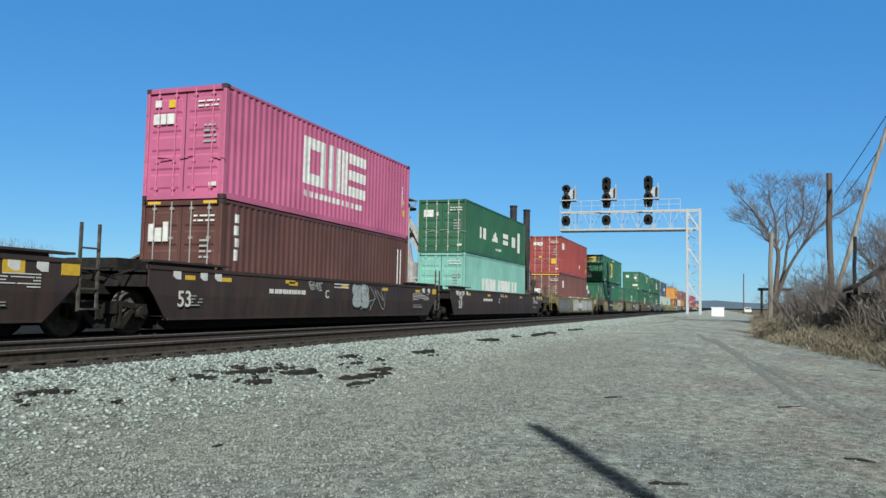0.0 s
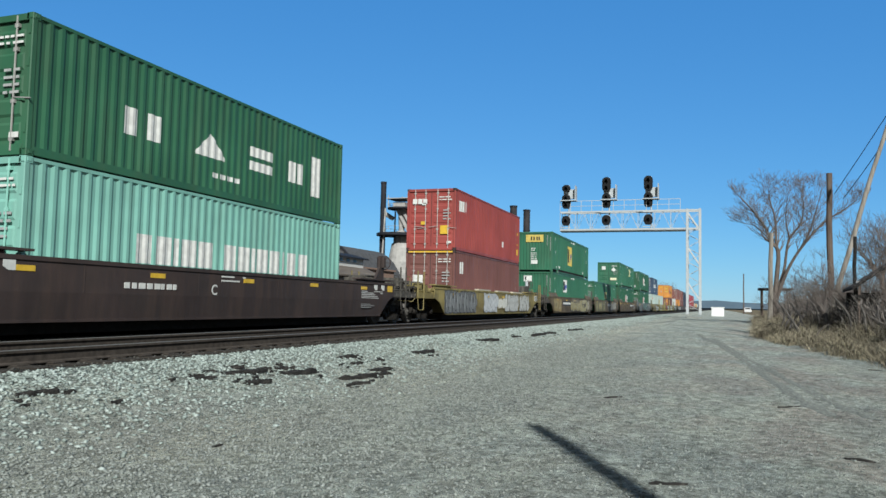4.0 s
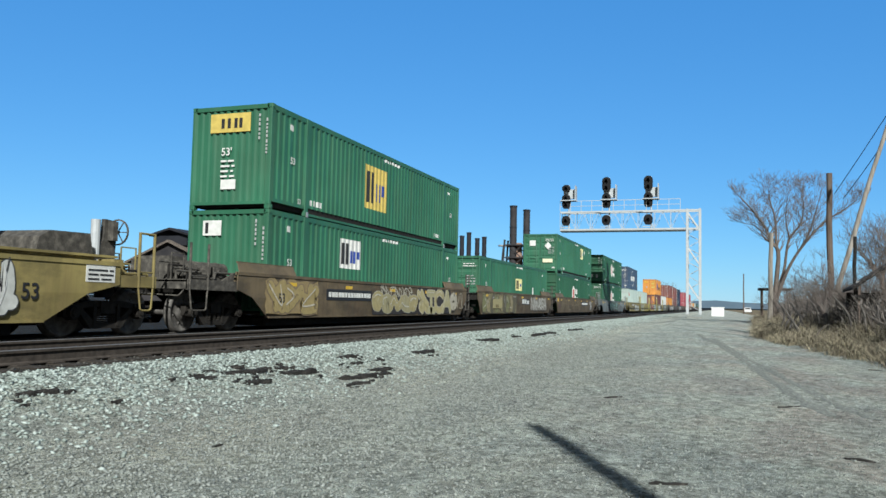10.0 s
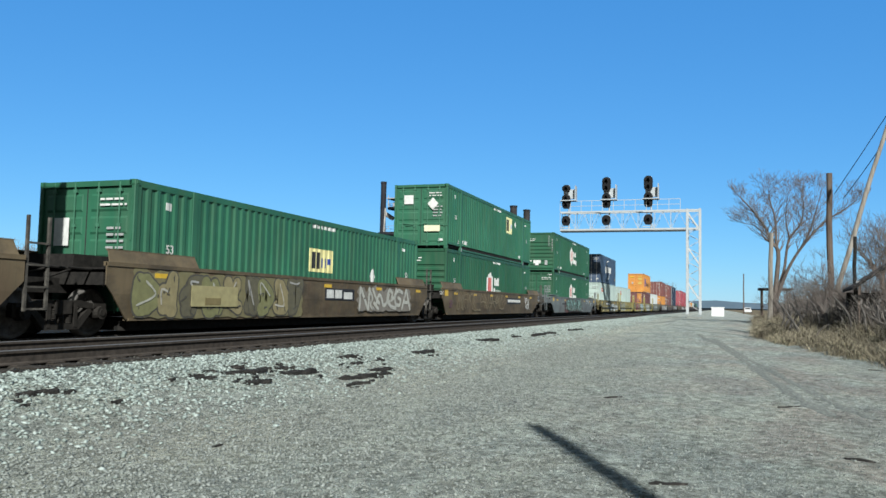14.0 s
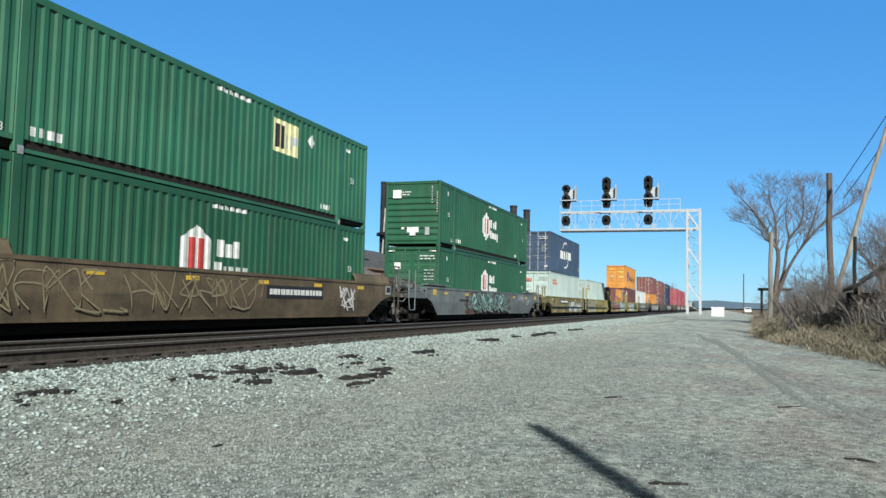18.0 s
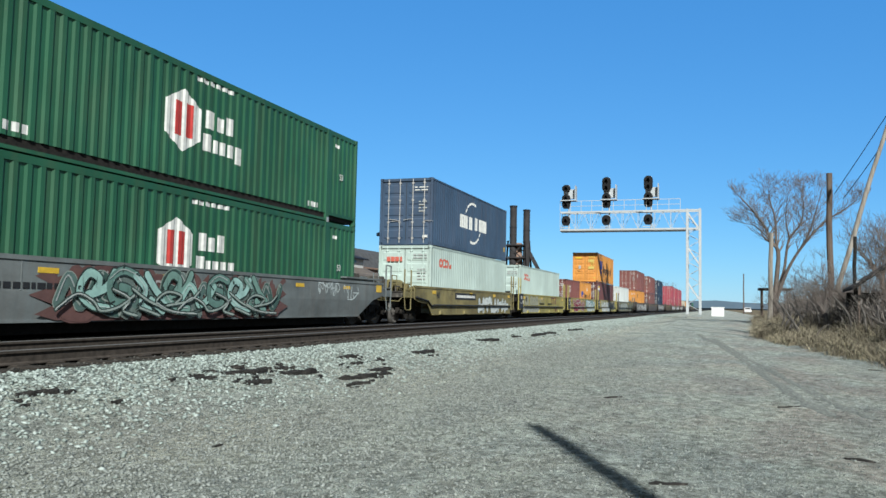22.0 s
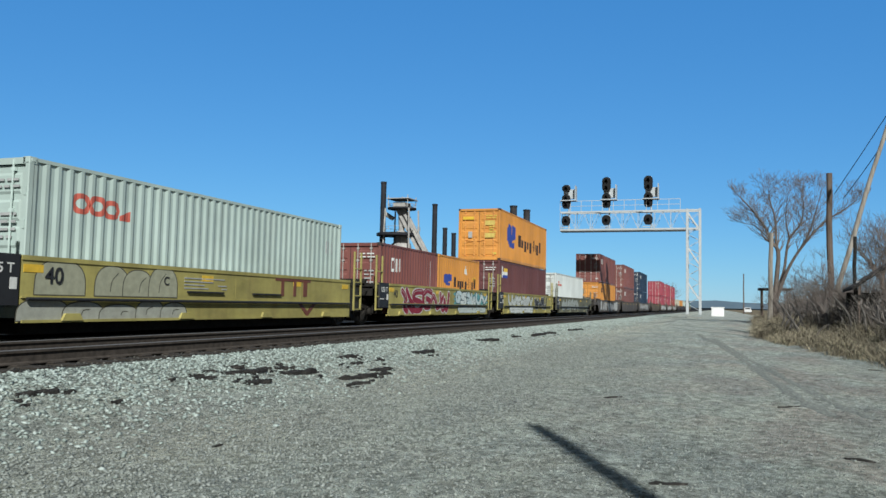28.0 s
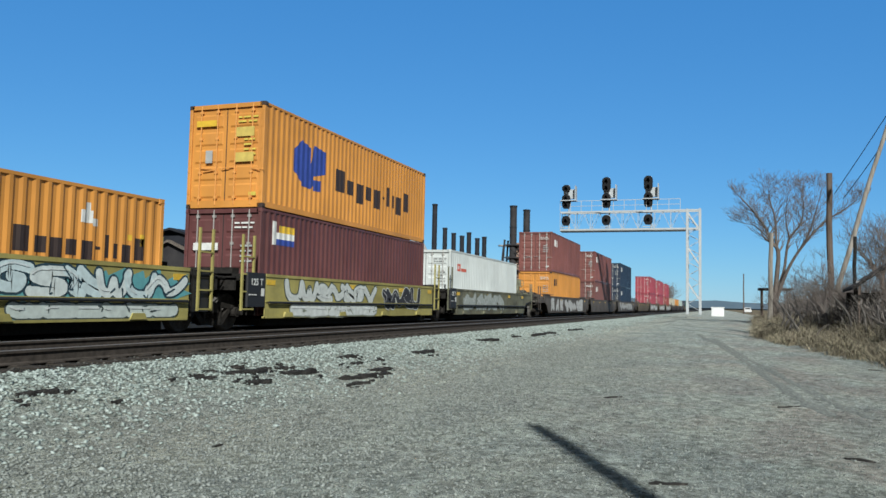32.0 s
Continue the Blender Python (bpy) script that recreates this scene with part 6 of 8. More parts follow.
c, P, la, lb = yellow_unit(229.05, 244.9, "art", "end", "grimy olive yellow well car with faint grey graffiti", "car_dirty")
graffiti(c, 2.6, 9.8, 0.5, 1.4, 7, [(0.36, 0.39, 0.36)], (0.17, 0.18, 0.13), 121, 0.42)
b, mk, L, hw, H = load(230.6, BASE, "chalk_white", label="off-white ribbed container with a small red mark")
door_data(b, hw, H, 201, GREY_MARK)
mk.hollow(1.1, 1.5, 1.95, 2.3, 0.1)
mk.trap(1.6, 2.4, 1.95, 2.1)
part("logo_rings", mk.b, FADED_RED, b)

# the rear of the train
def rear(sa, sb, ea, eb, colour, lower, upper, s, word, graf=None, size=40):
    c, P, ha, la, hb, lb = car_of(sa, sb, ea, eb, 53, colour, label=word + " well car of the train's rear part", detail=1)
    reflectors(c, P, la + 0.5, 1.2, 5)
    if graf:
        graffiti(c, 2.5, P - 4, 0.42, 1.4, 8, [graf], tuple(0.4 * v for v in graf), int(sa), 0.4)
    for colour_, lev in ((lower, BASE), (upper, TIER)):
        if colour_:
            b, mk, L, hw, H = load(s, lev, colour_, size, label=colour_.replace("_", " ") + " ribbed steel container in a rear well car", rail_dark=(colour_ in ("red", "rose", "orange")))
            door_data(b, hw, H, int(s) + int(lev * 10))
            mk.row(1.0, 1.9, 0.5, [0.3, 0.3, 0.25], 0.12)
            part("logo_blocks", mk.b, WHITE if colour_ != "orange" else DARK_MARK, b)


rear(249.2, 268.9, "end", "art", "car_taupe", "orange", "brown_red", 253.0, "grey-brown", (0.5, 0.5, 0.48))
rear(268.9, 288.8, "art", "art", "car_taupe", "dull_red", "brown_red", 273.5, "dirty brown")
rear(288.8, 308.5, "art", "end", "car_taupe", "navy", "navy", 293.8, "dusty brown", (0.42, 0.42, 0.40))
rear(311.8, 331.6, "end", "art", "car_rust", None, None, 0, "empty rusty")
rear(331.6, 351.4, "art", "art", "car_rust", "rose", "rose", 335.5, "rusty", (0.6, 0.6, 0.58))
rear(351.4, 371.2, "art", "art", "car_rust", "rose", "rose", 355.3, "rusty brown", (0.6, 0.6, 0.58))
rear(371.2, 391.0, "art", "end", "car_rust", "red", "rose", 375.1, "brown", (0.6, 0.6, 0.58))
rear(394.4, 414.2, "end", "art", "car_brown", "cream", None, 398.3, "dark brown")
rear(414.2, 434.0, "art", "art", "car_brown", "orange", None, 418.1, "dark")
rear(434.0, 453.8, "art", "end", "car_brown", "white", None, 437.9, "plain brown")
rear(457.2, 477.0, "end", "art", "car_rust", "navy", None, 461.1, "weathered brown")
rear(477.0, 496.8, "art", "end", "car_rust", "green", None, 480.9, "faded brown")


# ---- ground, ballast and tracks ----
def smooth01(v):
    v = min(1.0, max(0.0, v))
    return v * v * (3 - 2 * v)


def bank_edge(x):
    return -3.4 + (x - 19.8) * 0.148 if x < 35 else -1.15 - (x - 35) * 0.034


def ground_z(x, y):
    lot = -0.45 + 0.45 * smooth01((x - 10) / 85)
    lot += 0.022 * noise.noise((x * 0.5, y * 0.5, 0)) + 0.012 * noise.noise((x * 1.9, y * 1.9, 3.0))
    bed = -0.05 if y < 9.9 else -0.05 - 0.14 * smooth01((y - 9.9) / 1.4)
    bed = max(bed, lot + 0.02) if x > 60 else bed
    rim = 7.25 + 0.12 * noise.noise((x * 0.7, 4.0, 0))
    z = lot + (bed - lot) * smooth01((y - rim + 2.1) / 2.1)
    if y > 14.6:
        z = bed + (-0.35 - bed) * smooth01((y - 14.6) / 2.0)
    e = bank_edge(x) - 0.25 * noise.noise((x * 0.35, 1.0, 0))
    if y < e and x > -30:
        z += 0.75 * smooth01((e - y) / 3.5) + 0.05 * noise.noise((x, y, 7.0))
    # wheel ruts of the lane
    for off in (0.0, 1.6):
        r = 2.0 - 0.02 * x - 1.4 + off
        z -= 0.035 * math.exp(-((y - r + 0.9) / 0.22) ** 2) * smooth01((x - 12) / 6)
    return z


def axis(parts):
    out = []
    for a, b, s in parts:
        n = max(1, int(round((b - a) / s)))
        out += [a + (b - a) * k / n for k in range(n)]
    return out + [parts[-1][1]]


GX = axis([(-400, -60, 40), (-60, -6, 3), (-6, 4, 0.6), (4, 30, 0.2), (30, 70, 0.5), (70, 140, 2.5), (140, 400, 20), (400, 3000, 260)])
GY = axis([(-1500, -200, 130), (-200, -30, 17), (-30, -8, 1.2), (-8, 9, 0.18), (9, 17, 0.5), (17, 60, 4), (60, 300, 24), (300, 1800, 250)])
gb = Build()
gb.v = [(x, y, ground_z(x, y)) for x in GX for y in GY]
ny = len(GY)
gb.f = [(i * ny + j, (i + 1) * ny + j, (i + 1) * ny + j + 1, i * ny + j + 1) for i in range(len(GX) - 1) for j in range(ny - 1)]
gb.m = [0] * len(gb.f)


def ground_material():
    m, nt, b = shade("gravel_ground", 0.95)
    b.inputs["Specular IOR Level"].default_value = 0.08
    fine = noise_node(nt, 20, 7, 0.8)
    mid = noise_node(nt, 3.0, 5, 0.6)
    big = noise_node(nt, 0.32, 4, 0.55)
    lane = noise_node(nt, 1.2, 4, 0.6, stretch=(0.5, 1.0, 1))
    peb = noise_node(nt, 6.5, 5, 0.75)
    base = ramp(nt, fine.outputs[0], [(0.36, (0.18, 0.198, 0.176)), (0.5, (0.325, 0.357, 0.32)), (0.62, (0.48, 0.52, 0.475))])
    tan = ramp(nt, big.outputs[0], [(0.42, (0, 0, 0)), (0.66, (0.5, 0.5, 0.5))])
    c1 = mixed(nt, tan.outputs[0], base.outputs[0], (0.36, 0.352, 0.30))
    sepy = nt.nodes.new("ShaderNodeSeparateXYZ")
    nt.links.new(nt.nodes.new("ShaderNodeNewGeometry").outputs["Position"], sepy.inputs[0])
    strip = nt.nodes.new("ShaderNodeMapRange")    # sandy strip below the ballast shoulder
    strip.inputs[1].default_value, strip.inputs[2].default_value = 2.0, 6.4
    nt.links.new(sepy.outputs["Y"], strip.inputs[0])
    sand = ramp(nt, strip.outputs[0], [(0.2, (0, 0, 0)), (0.55, (0.4, 0.4, 0.4)), (0.95, (0, 0, 0))])
    c1 = mixed(nt, sand.outputs[0], c1, (0.40, 0.39, 0.32))
    wide = noise_node(nt, 0.55, 5, 0.6, stretch=(0.7, 1.0, 1))
    brown = ramp(nt, wide.outputs[0], [(0.5, (0, 0, 0)), (0.6, (0.7, 0.7, 0.7))])
    side = nt.nodes.new("ShaderNodeMapRange")     # the lane side of the lot is earthier
    side.inputs[1].default_value, side.inputs[2].default_value = 3.0, -1.0
    nt.links.new(sepy.outputs["Y"], side.inputs[0])
    earthy = nt.nodes.new("ShaderNodeMath")
    earthy.operation = "MULTIPLY"
    nt.links.new(brown.outputs[0], earthy.inputs[0])
    nt.links.new(side.outputs[0], earthy.inputs[1])
    c1 = mixed(nt, earthy.outputs[0], c1, (0.30, 0.272, 0.24))
    dark = ramp(nt, mid.outputs[0], [(0.52, (0, 0, 0)), (0.7, (0.55, 0.55, 0.55))])
    c1 = mixed(nt, dark.outputs[0], c1, (0.17, 0.17, 0.145))
    worn = ramp(nt, lane.outputs[0], [(0.36, (0.76, 0.76, 0.78)), (0.5, (0.94, 0.94, 0.94)), (0.66, (1.08, 1.07, 1.04))])
    c1 = mixed(nt, 1.0, c1, worn.outputs[0], "MULTIPLY")
    clods = ramp(nt, peb.outputs[0], [(0.36, (0.5, 0.5, 0.49)), (0.5, (0.98, 0.98, 0.98)), (0.6, (1.42, 1.42, 1.42))])
    c2 = mixed(nt, 1.0, c1, clods.outputs[0], "MULTIPLY")
    geo = nt.nodes.new("ShaderNodeNewGeometry")
    sep = nt.nodes.new("ShaderNodeSeparateXYZ")
    nt.links.new(geo.outputs["Position"], sep.inputs[0])
    # track bed: oily brown between the rails
    mr = nt.nodes.new("ShaderNodeMapRange")
    mr.inputs[1].default_value, mr.inputs[2].default_value = 7.15, 7.45
    nt.links.new(sep.outputs["Y"], mr.inputs[0])
    bedc = ramp(nt, fine.outputs[0], [(0.3, (0.022, 0.021, 0.018)), (0.7, (0.07, 0.066, 0.058))])
    c3 = mixed(nt, mr.outputs[0], c2, bedc.outputs[0])
    # weedy earth on the bank
    mr2 = nt.nodes.new("ShaderNodeMapRange")
    mr2.inputs[1].default_value, mr2.inputs[2].default_value = 0.12, 0.5
    ln = nt.nodes.new("ShaderNodeMath")
    ln.operation = "MULTIPLY_ADD"
    ln.inputs[1].default_value, ln.inputs[2].default_value = -1.0, -4.2
    nt.links.new(sep.outputs["Y"], ln.inputs[0])
    nt.links.new(ln.outputs[0], mr2.inputs[0])
    earth = ramp(nt, mid.outputs[0], [(0.35, (0.10, 0.08, 0.055)), (0.65, (0.22, 0.18, 0.115))])
    c4 = mixed(nt, mr2.outputs[0], c3, earth.outputs[0])
    # much darker ground beyond the main track
    mr3 = nt.nodes.new("ShaderNodeMapRange")
    mr3.inputs[1].default_value, mr3.inputs[2].default_value = 14.2, 15.2
    nt.links.new(sep.outputs["Y"], mr3.inputs[0])
    far_ground = ramp(nt, fine.outputs[0], [(0.3, (0.012, 0.012, 0.0115)), (0.7, (0.032, 0.031, 0.029))])
    c5 = mixed(nt, mr3.outputs[0], c4, far_ground.outputs[0])
    nt.links.new(c5, b.inputs["Base Color"])
    bumped(nt, b, fine.outputs[0], 1.0, 0.05)
    return m


ground = solid("ground", gb, ground_material(), "grey gravel lot beside a ballasted track bed", "ground", kind="structure", smooth=True)

RANGE = (-30.0, 420.0)


def rail_build(x0, x1):
    prof = [(-0.07, 0.0), (0.07, 0.0), (0.07, 0.012), (0.012, 0.03), (0.012, 0.12), (0.036, 0.135), (0.036, 0.165), (0.024, 0.172), (-0.024, 0.172), (-0.036, 0.165), (-0.036, 0.135), (-0.012, 0.12), (-0.012, 0.03), (-0.07, 0.012)]
    b = Build()
    n = len(prof)
    b.v = [(x, y, z - 0.172) for x in (x0, x1) for y, z in prof]
    b.f = [(i, (i + 1) % n, (i + 1) % n + n, i + n) for i in range(n)]
    b.m = [1 if i in (6, 7, 8) else 0 for i in range(n)]
    return b


tie_mesh = Build().bevel_box(-0.115, 0.115, -1.3, 1.3, -0.18, 0.0, 0.015).mesh("tie")
tie_mesh.materials.append(TIE_WOOD)
for name, cy, rz, words in (("track_1", SIDE_Y, SIDE_Z, "empty siding track with dull rusty rails on dark ties"), ("track_2", MAIN_Y, 0.0, "main track under the container train")):
    tr = thing(name, words, "railway track", kind="structure", at=(0, cy, rz))
    for y in (-0.7535, 0.7535):
        part("rail", rail_build(*RANGE), [RAIL_STEEL, RAIL_TOP], tr, at=(0, y, 0))
    rnd = random.Random(5)
    far_ties = Build()
    x = -12.0
    k = 0
    while x < 200:
        if k < 130:
            part("tie", tie_mesh, TIE_WOOD, tr, at=pose(x + rnd.uniform(-0.03, 0.03), rnd.uniform(-0.06, 0.06), -0.175 + rnd.uniform(-0.012, 0.0), 0, 0, rnd.uniform(-1.2, 1.2)))
        else:
            far_ties.box(x - 0.115, x + 0.115, -1.3, 1.3, -0.35, -0.18)
        x += 0.53
        k += 1
    tagged(part("far_ties", far_ties, TIE_WOOD, tr), kind="stuff")
    plates = Build()
    for k in range(150):
        px = -12.0 + 0.53 * k
        for y in (-0.7535, 0.7535):
            plates.box(px - 0.09, px + 0.09, y - 0.17, y + 0.17, -0.178, -0.165)
    tagged(part("tie_plates", plates, RAIL_STEEL, tr), kind="stuff")


def stone_material(name, stops, patchy=False):
    m, nt, b = shade(name, 0.92)
    geo = nt.nodes.new("ShaderNodeNewGeometry")
    r = ramp(nt, geo.outputs["Random Per Island"], stops)
    g = noise_node(nt, 30, 4, 0.6)
    rg = ramp(nt, g.outputs[0], [(0.3, (0.8, 0.8, 0.8)), (0.7, (1.1, 1.1, 1.1))])
    out = mixed(nt, 1.0, r.outputs[0], rg.outputs[0], "MULTIPLY")
    if patchy:
        p = noise_node(nt, 0.9, 4, 0.6)
        rp = ramp(nt, p.outputs[0], [(0.35, (0.5, 0.47, 0.46)), (0.52, (0.95, 0.95, 0.95)), (0.68, (1.3, 1.28, 1.18))])
        out = mixed(nt, 1.0, out, rp.outputs[0], "MULTIPLY")
    nt.links.new(out, b.inputs["Base Color"])
    return m


def rock_templates(n, seed):
    rs = np.random.RandomState(seed)
    base = np.array([(1, 0, 0), (-1, 0, 0), (0, 1, 0), (0, -1, 0), (0, 0, 1), (0, 0, -0.6), (0.65, 0.65, 0.35), (-0.65, 0.65, 0.35), (-0.65, -0.65, 0.35), (0.65, -0.65, 0.35)], float)
    faces = [(4, 0, 6), (4, 6, 2), (4, 2, 7), (4, 7, 1), (4, 1, 8), (4, 8, 3), (4, 3, 9), (4, 9, 0), (5, 6, 0), (5, 2, 6), (5, 7, 2), (5, 1, 7), (5, 8, 1), (5, 3, 8), (5, 9, 3), (5, 0, 9)]
    return [base * rs.uniform(0.65, 1.2, (10, 1)) * np.array([1, rs.uniform(0.6, 1), rs.uniform(0.45, 0.8)]) for _ in range(n)], np.array(faces)


def scatter_stones(name, label, count, place, size, mat, seed):
    """Loose stones strewn over the ground: one object, nobody could count them."""
    rs = np.random.RandomState(seed)
    temps, faces = rock_templates(12, seed)
    xs, ys = place(rs, count)
    zs = np.array([ground_z(x, y) for x, y in zip(xs, ys)])
    sc = size(rs, count)
    a = rs.uniform(0, 2 * np.pi, count)
    tilt = rs.uniform(-0.5, 0.5, count)
    t = np.array(temps)[rs.randint(0, 12, count)]
    ct, st = np.cos(tilt)[:, None], np.sin(tilt)[:, None]
    v = np.stack([t[..., 0] * ct + t[..., 2] * st, t[..., 1], -t[..., 0] * st + t[..., 2] * ct], -1)
    ca, sa = np.cos(a)[:, None], np.sin(a)[:, None]
    v = np.stack([v[..., 0] * ca - v[..., 1] * sa, v[..., 0] * sa + v[..., 1] * ca, v[..., 2]], -1) * sc[:, None, None]
    v += np.stack([xs, ys, zs + 0.18 * sc], -1)[:, None, :]
    f = (faces[None] + (np.arange(count) * 10)[:, None, None]).reshape(-1, 3)
    me = bpy.data.meshes.new(name)
    me.vertices.add(count * 10)
    me.vertices.foreach_set("co", v.reshape(-1))
    me.loops.add(len(f) * 3)
    me.loops.foreach_set("vertex_index", f.reshape(-1))
    me.polygons.add(len(f))
    me.polygons.foreach_set("loop_start", np.arange(len(f)) * 3)
    me.update(calc_edges=True)
    me.materials.append(mat)
    return tagged(new(name, me), label, "gravel", kind="stuff")


PALE = stone_material("pale_ballast_stone", [(0.0, (0.10, 0.115, 0.105)), (0.3, (0.24, 0.28, 0.255)), (0.75, (0.35, 0.405, 0.375)), (1.0, (0.42, 0.47, 0.44))])
GRIT = stone_material("grey_gravel_stone", [(0.0, (0.10, 0.11, 0.10)), (0.4, (0.2, 0.215, 0.195)), (0.8, (0.26, 0.28, 0.257)), (1.0, (0.3, 0.322, 0.3))])
BED = stone_material("oily_brown_stone", [(0.0, (0.02, 0.019, 0.016)), (0.6, (0.06, 0.056, 0.049)), (1.0, (0.11, 0.105, 0.092))])


def shoulder_place(rs, n):
    x = -8 + 101 * rs.uniform(0, 1, n) ** 1.55
    y = 7.35 - np.abs(rs.normal(0, 0.95, n)) - 0.35 * rs.uniform(0, 1, n)
    return x, np.maximum(y, 3.9 + 0.6 * rs.uniform(0, 1, n))


def lot_place(rs, n):
    d = 3.8 + 32 * rs.uniform(0, 1, n) ** 1.5
    a = np.radians(rs.uniform(-14, 54, n))
    x, y = d * np.cos(a), np.clip(d * np.sin(a), -5, 6.8)
    k = n // 6      # some lie all around the viewpoint
    r, b = 14 * np.sqrt(rs.uniform(0, 1, k)), rs.uniform(0, 2 * np.pi, k)
    x[:k], y[:k] = r * np.cos(b), np.clip(r * np.sin(b), -14, 6.8)
    return x, y


def fringe_place(rs, n):
    x = 2.5 + 26 * rs.uniform(0, 1, n) ** 1.4
    return x, np.clip(rs.normal(3.9, 1.3, n), 0.5, 6.6)


def bed_place(rs, n):
    return 2 + 60 * rs.uniform(0, 1, n) ** 1.5, rs.uniform(7.2, 15.0, n)


scatter_stones("ballast_stones", "pale crushed ballast stones along the track shoulder", 52000, shoulder_place, lambda r, n: 0.014 + 0.026 * r.uniform(0, 1, n), PALE, 1)
scatter_stones("gravel", "small grey gravel strewn over the lot", 66000, lot_place, lambda r, n: 0.006 + 0.014 * r.uniform(0, 1, n) ** 2, GRIT, 2)
scatter_stones("coarse_gravel", "coarse grey gravel spread from the ballast shoulder", 30000, fringe_place, lambda r, n: 0.009 + 0.016 * r.uniform(0, 1, n), GRIT, 6)
scatter_stones("track_bed_stones", "oily brown ballast between the rails", 14000, bed_place, lambda r, n: 0.02 + 0.02 * r.uniform(0, 1, n), BED, 3)


# ---- wheel marks of the lane ----
def wheel_mark(pts, width, label):
    """A shallow strip of darker, rolled gravel that curves over the lot and runs out raggedly at its edges."""
    path = pen_path([(x, y) for x, y in pts])
    fine = []
    for (xa, ya), (xb, yb) in zip(path, path[1:]):
        n = max(1, int(math.hypot(xb - xa, yb - ya) / 0.16))
        fine += [(xa + (xb - xa) * k / n, ya + (yb - ya) * k / n) for k in range(n)]
    b = Build()
    v = []
    lanes = ((-0.5, -0.02), (-0.3, 0.006), (0.0, 0.009), (0.3, 0.006), (0.5, -0.02))
    for k, (x, y) in enumerate(fine):
        (xa, ya), (xb, yb) = fine[max(k - 1, 0)], fine[min(k + 1, len(fine) - 1)]
        d = math.hypot(xb - xa, yb - ya) or 1
        nx, ny_ = -(yb - ya) / d, (xb - xa) / d
        w = width * (1.0 + 0.7 * noise.noise((x * 1.1, y * 1.1, 5)) + 0.5 * noise.noise((x * 4.0, y * 4.0, 9)))
        for s_, dz in lanes:
            px_, py_ = x + nx * w * s_, y + ny_ * w * s_
            v.append((px_, py_, ground_z(px_, py_) + dz + 0.012 * noise.noise((px_ * 5, py_ * 5, 2))))
    b.add(v, [(5 * k + j, 5 * k + j + 1, 5 * k + j + 6, 5 * k + j + 5) for k in range(len(fine) - 1) for j in range(4)])
    return solid("wheel_mark", b, DARK_GRAVEL, label, "wheel mark", kind="structure", smooth=True)


DARK_GRAVEL = grained("dark_rolled_gravel", [(0.36, (0.085, 0.09, 0.078)), (0.5, (0.17, 0.178, 0.158)), (0.64, (0.28, 0.292, 0.262))], 20, 0.95, 0.7, 0.02)
for words, width, pts in (("dark wheel mark curving across the gravel lot", 0.3, [(37.3, 1.03), (27.8, 0.05), (20.3, -0.54), (15.5, -0.84), (12.3, -1.07), (10.2, -1.3)]),
                          ("dark wheel mark curving across the gravel lot", 0.24, [(33.1, 0.33), (20.85, -0.68), (15.2, -1.15), (12.0, -1.47), (10.1, -1.73)]),
                          ("dark streak across the lane", 0.5, [(43.1, 1.75), (38.7, -0.55), (35.7, -1.5)]),
                          ("dark streak across the lane", 0.6, [(51.5, 3.28), (48.0, 0.85), (42.3, -1.13)]),
                          ("dark streak by the track", 0.9, [(52.8, 5.5), (56.8, 4.0), (63.0, 3.4)])):
    wheel_mark(pts, width, words)

# ---- broken ties and scraps on the gravel ----
def scrap(x, y, length, width, height, turn, seed, name="broken_tie", label="dark splintered piece of a broken railway tie", tilt=0):
    rnd = random.Random(seed)
    b = Build()
    rings = []
    n = 6
    for k in range(n + 1):
        u = -length / 2 + length * k / n
        w = width / 2 * (0.55 + 0.45 * math.sin(math.pi * (0.12 + 0.76 * k / n))) * rnd.uniform(0.8, 1.15)
        h = height * rnd.uniform(0.6, 1.1)
        o = rnd.uniform(-0.15, 0.15) * width
        rings.append([(u, o - w, 0), (u, o + w, 0), (u + rnd.uniform(-0.02, 0.02), o + w * 0.85, h * rnd.uniform(0.7, 1)), (u, o + rnd.uniform(-0.2, 0.2) * w, h), (u + rnd.uniform(-0.02, 0.02), o - w * 0.9, h * rnd.uniform(0.6, 1))])
    b.loft(rings)
    return solid(name, b, OLD_WOOD, label, "wood scrap", "broken ties on the gravel", at=pose(x, y, ground_z(x, y) - 0.01, 0, tilt, turn))


rr = random.Random(77)
TIE_BITS = ((6.06, 6.41, 0.46, -5), (6.41, 6.34, 0.13, 6), (6.65, 5.94, 0.15, 9), (8.55, 6.26, 0.33, -16), (9.48, 6.50, 0.37, -33), (9.47, 6.27, 0.87, -8), (9.19, 5.90, 0.5, -10),
            (10.43, 6.26, 0.42, -22), (10.54, 6.03, 0.84, -6), (10.02, 6.32, 0.29, -11), (12.96, 6.35, 0.5, -3), (12.58, 6.07, 0.36, -7), (12.68, 5.67, 0.6, -16), (11.52, 5.52, 0.9, -15),
            (10.96, 5.22, 0.41, -26), (15.94, 6.09, 1.0, -6), (12.40, 5.45, 0.43, -3), (21.41, 6.25, 1.3, -12), (24.43, 6.24, 0.6, -2), (27.3, 6.11, 1.6, -3), (29.3, 6.1, 1.4, -5),
            (33.6, 6.03, 1.2, -7), (35.2, 6.0, 0.9, -3), (13.47, 6.04, 0.35, -13))
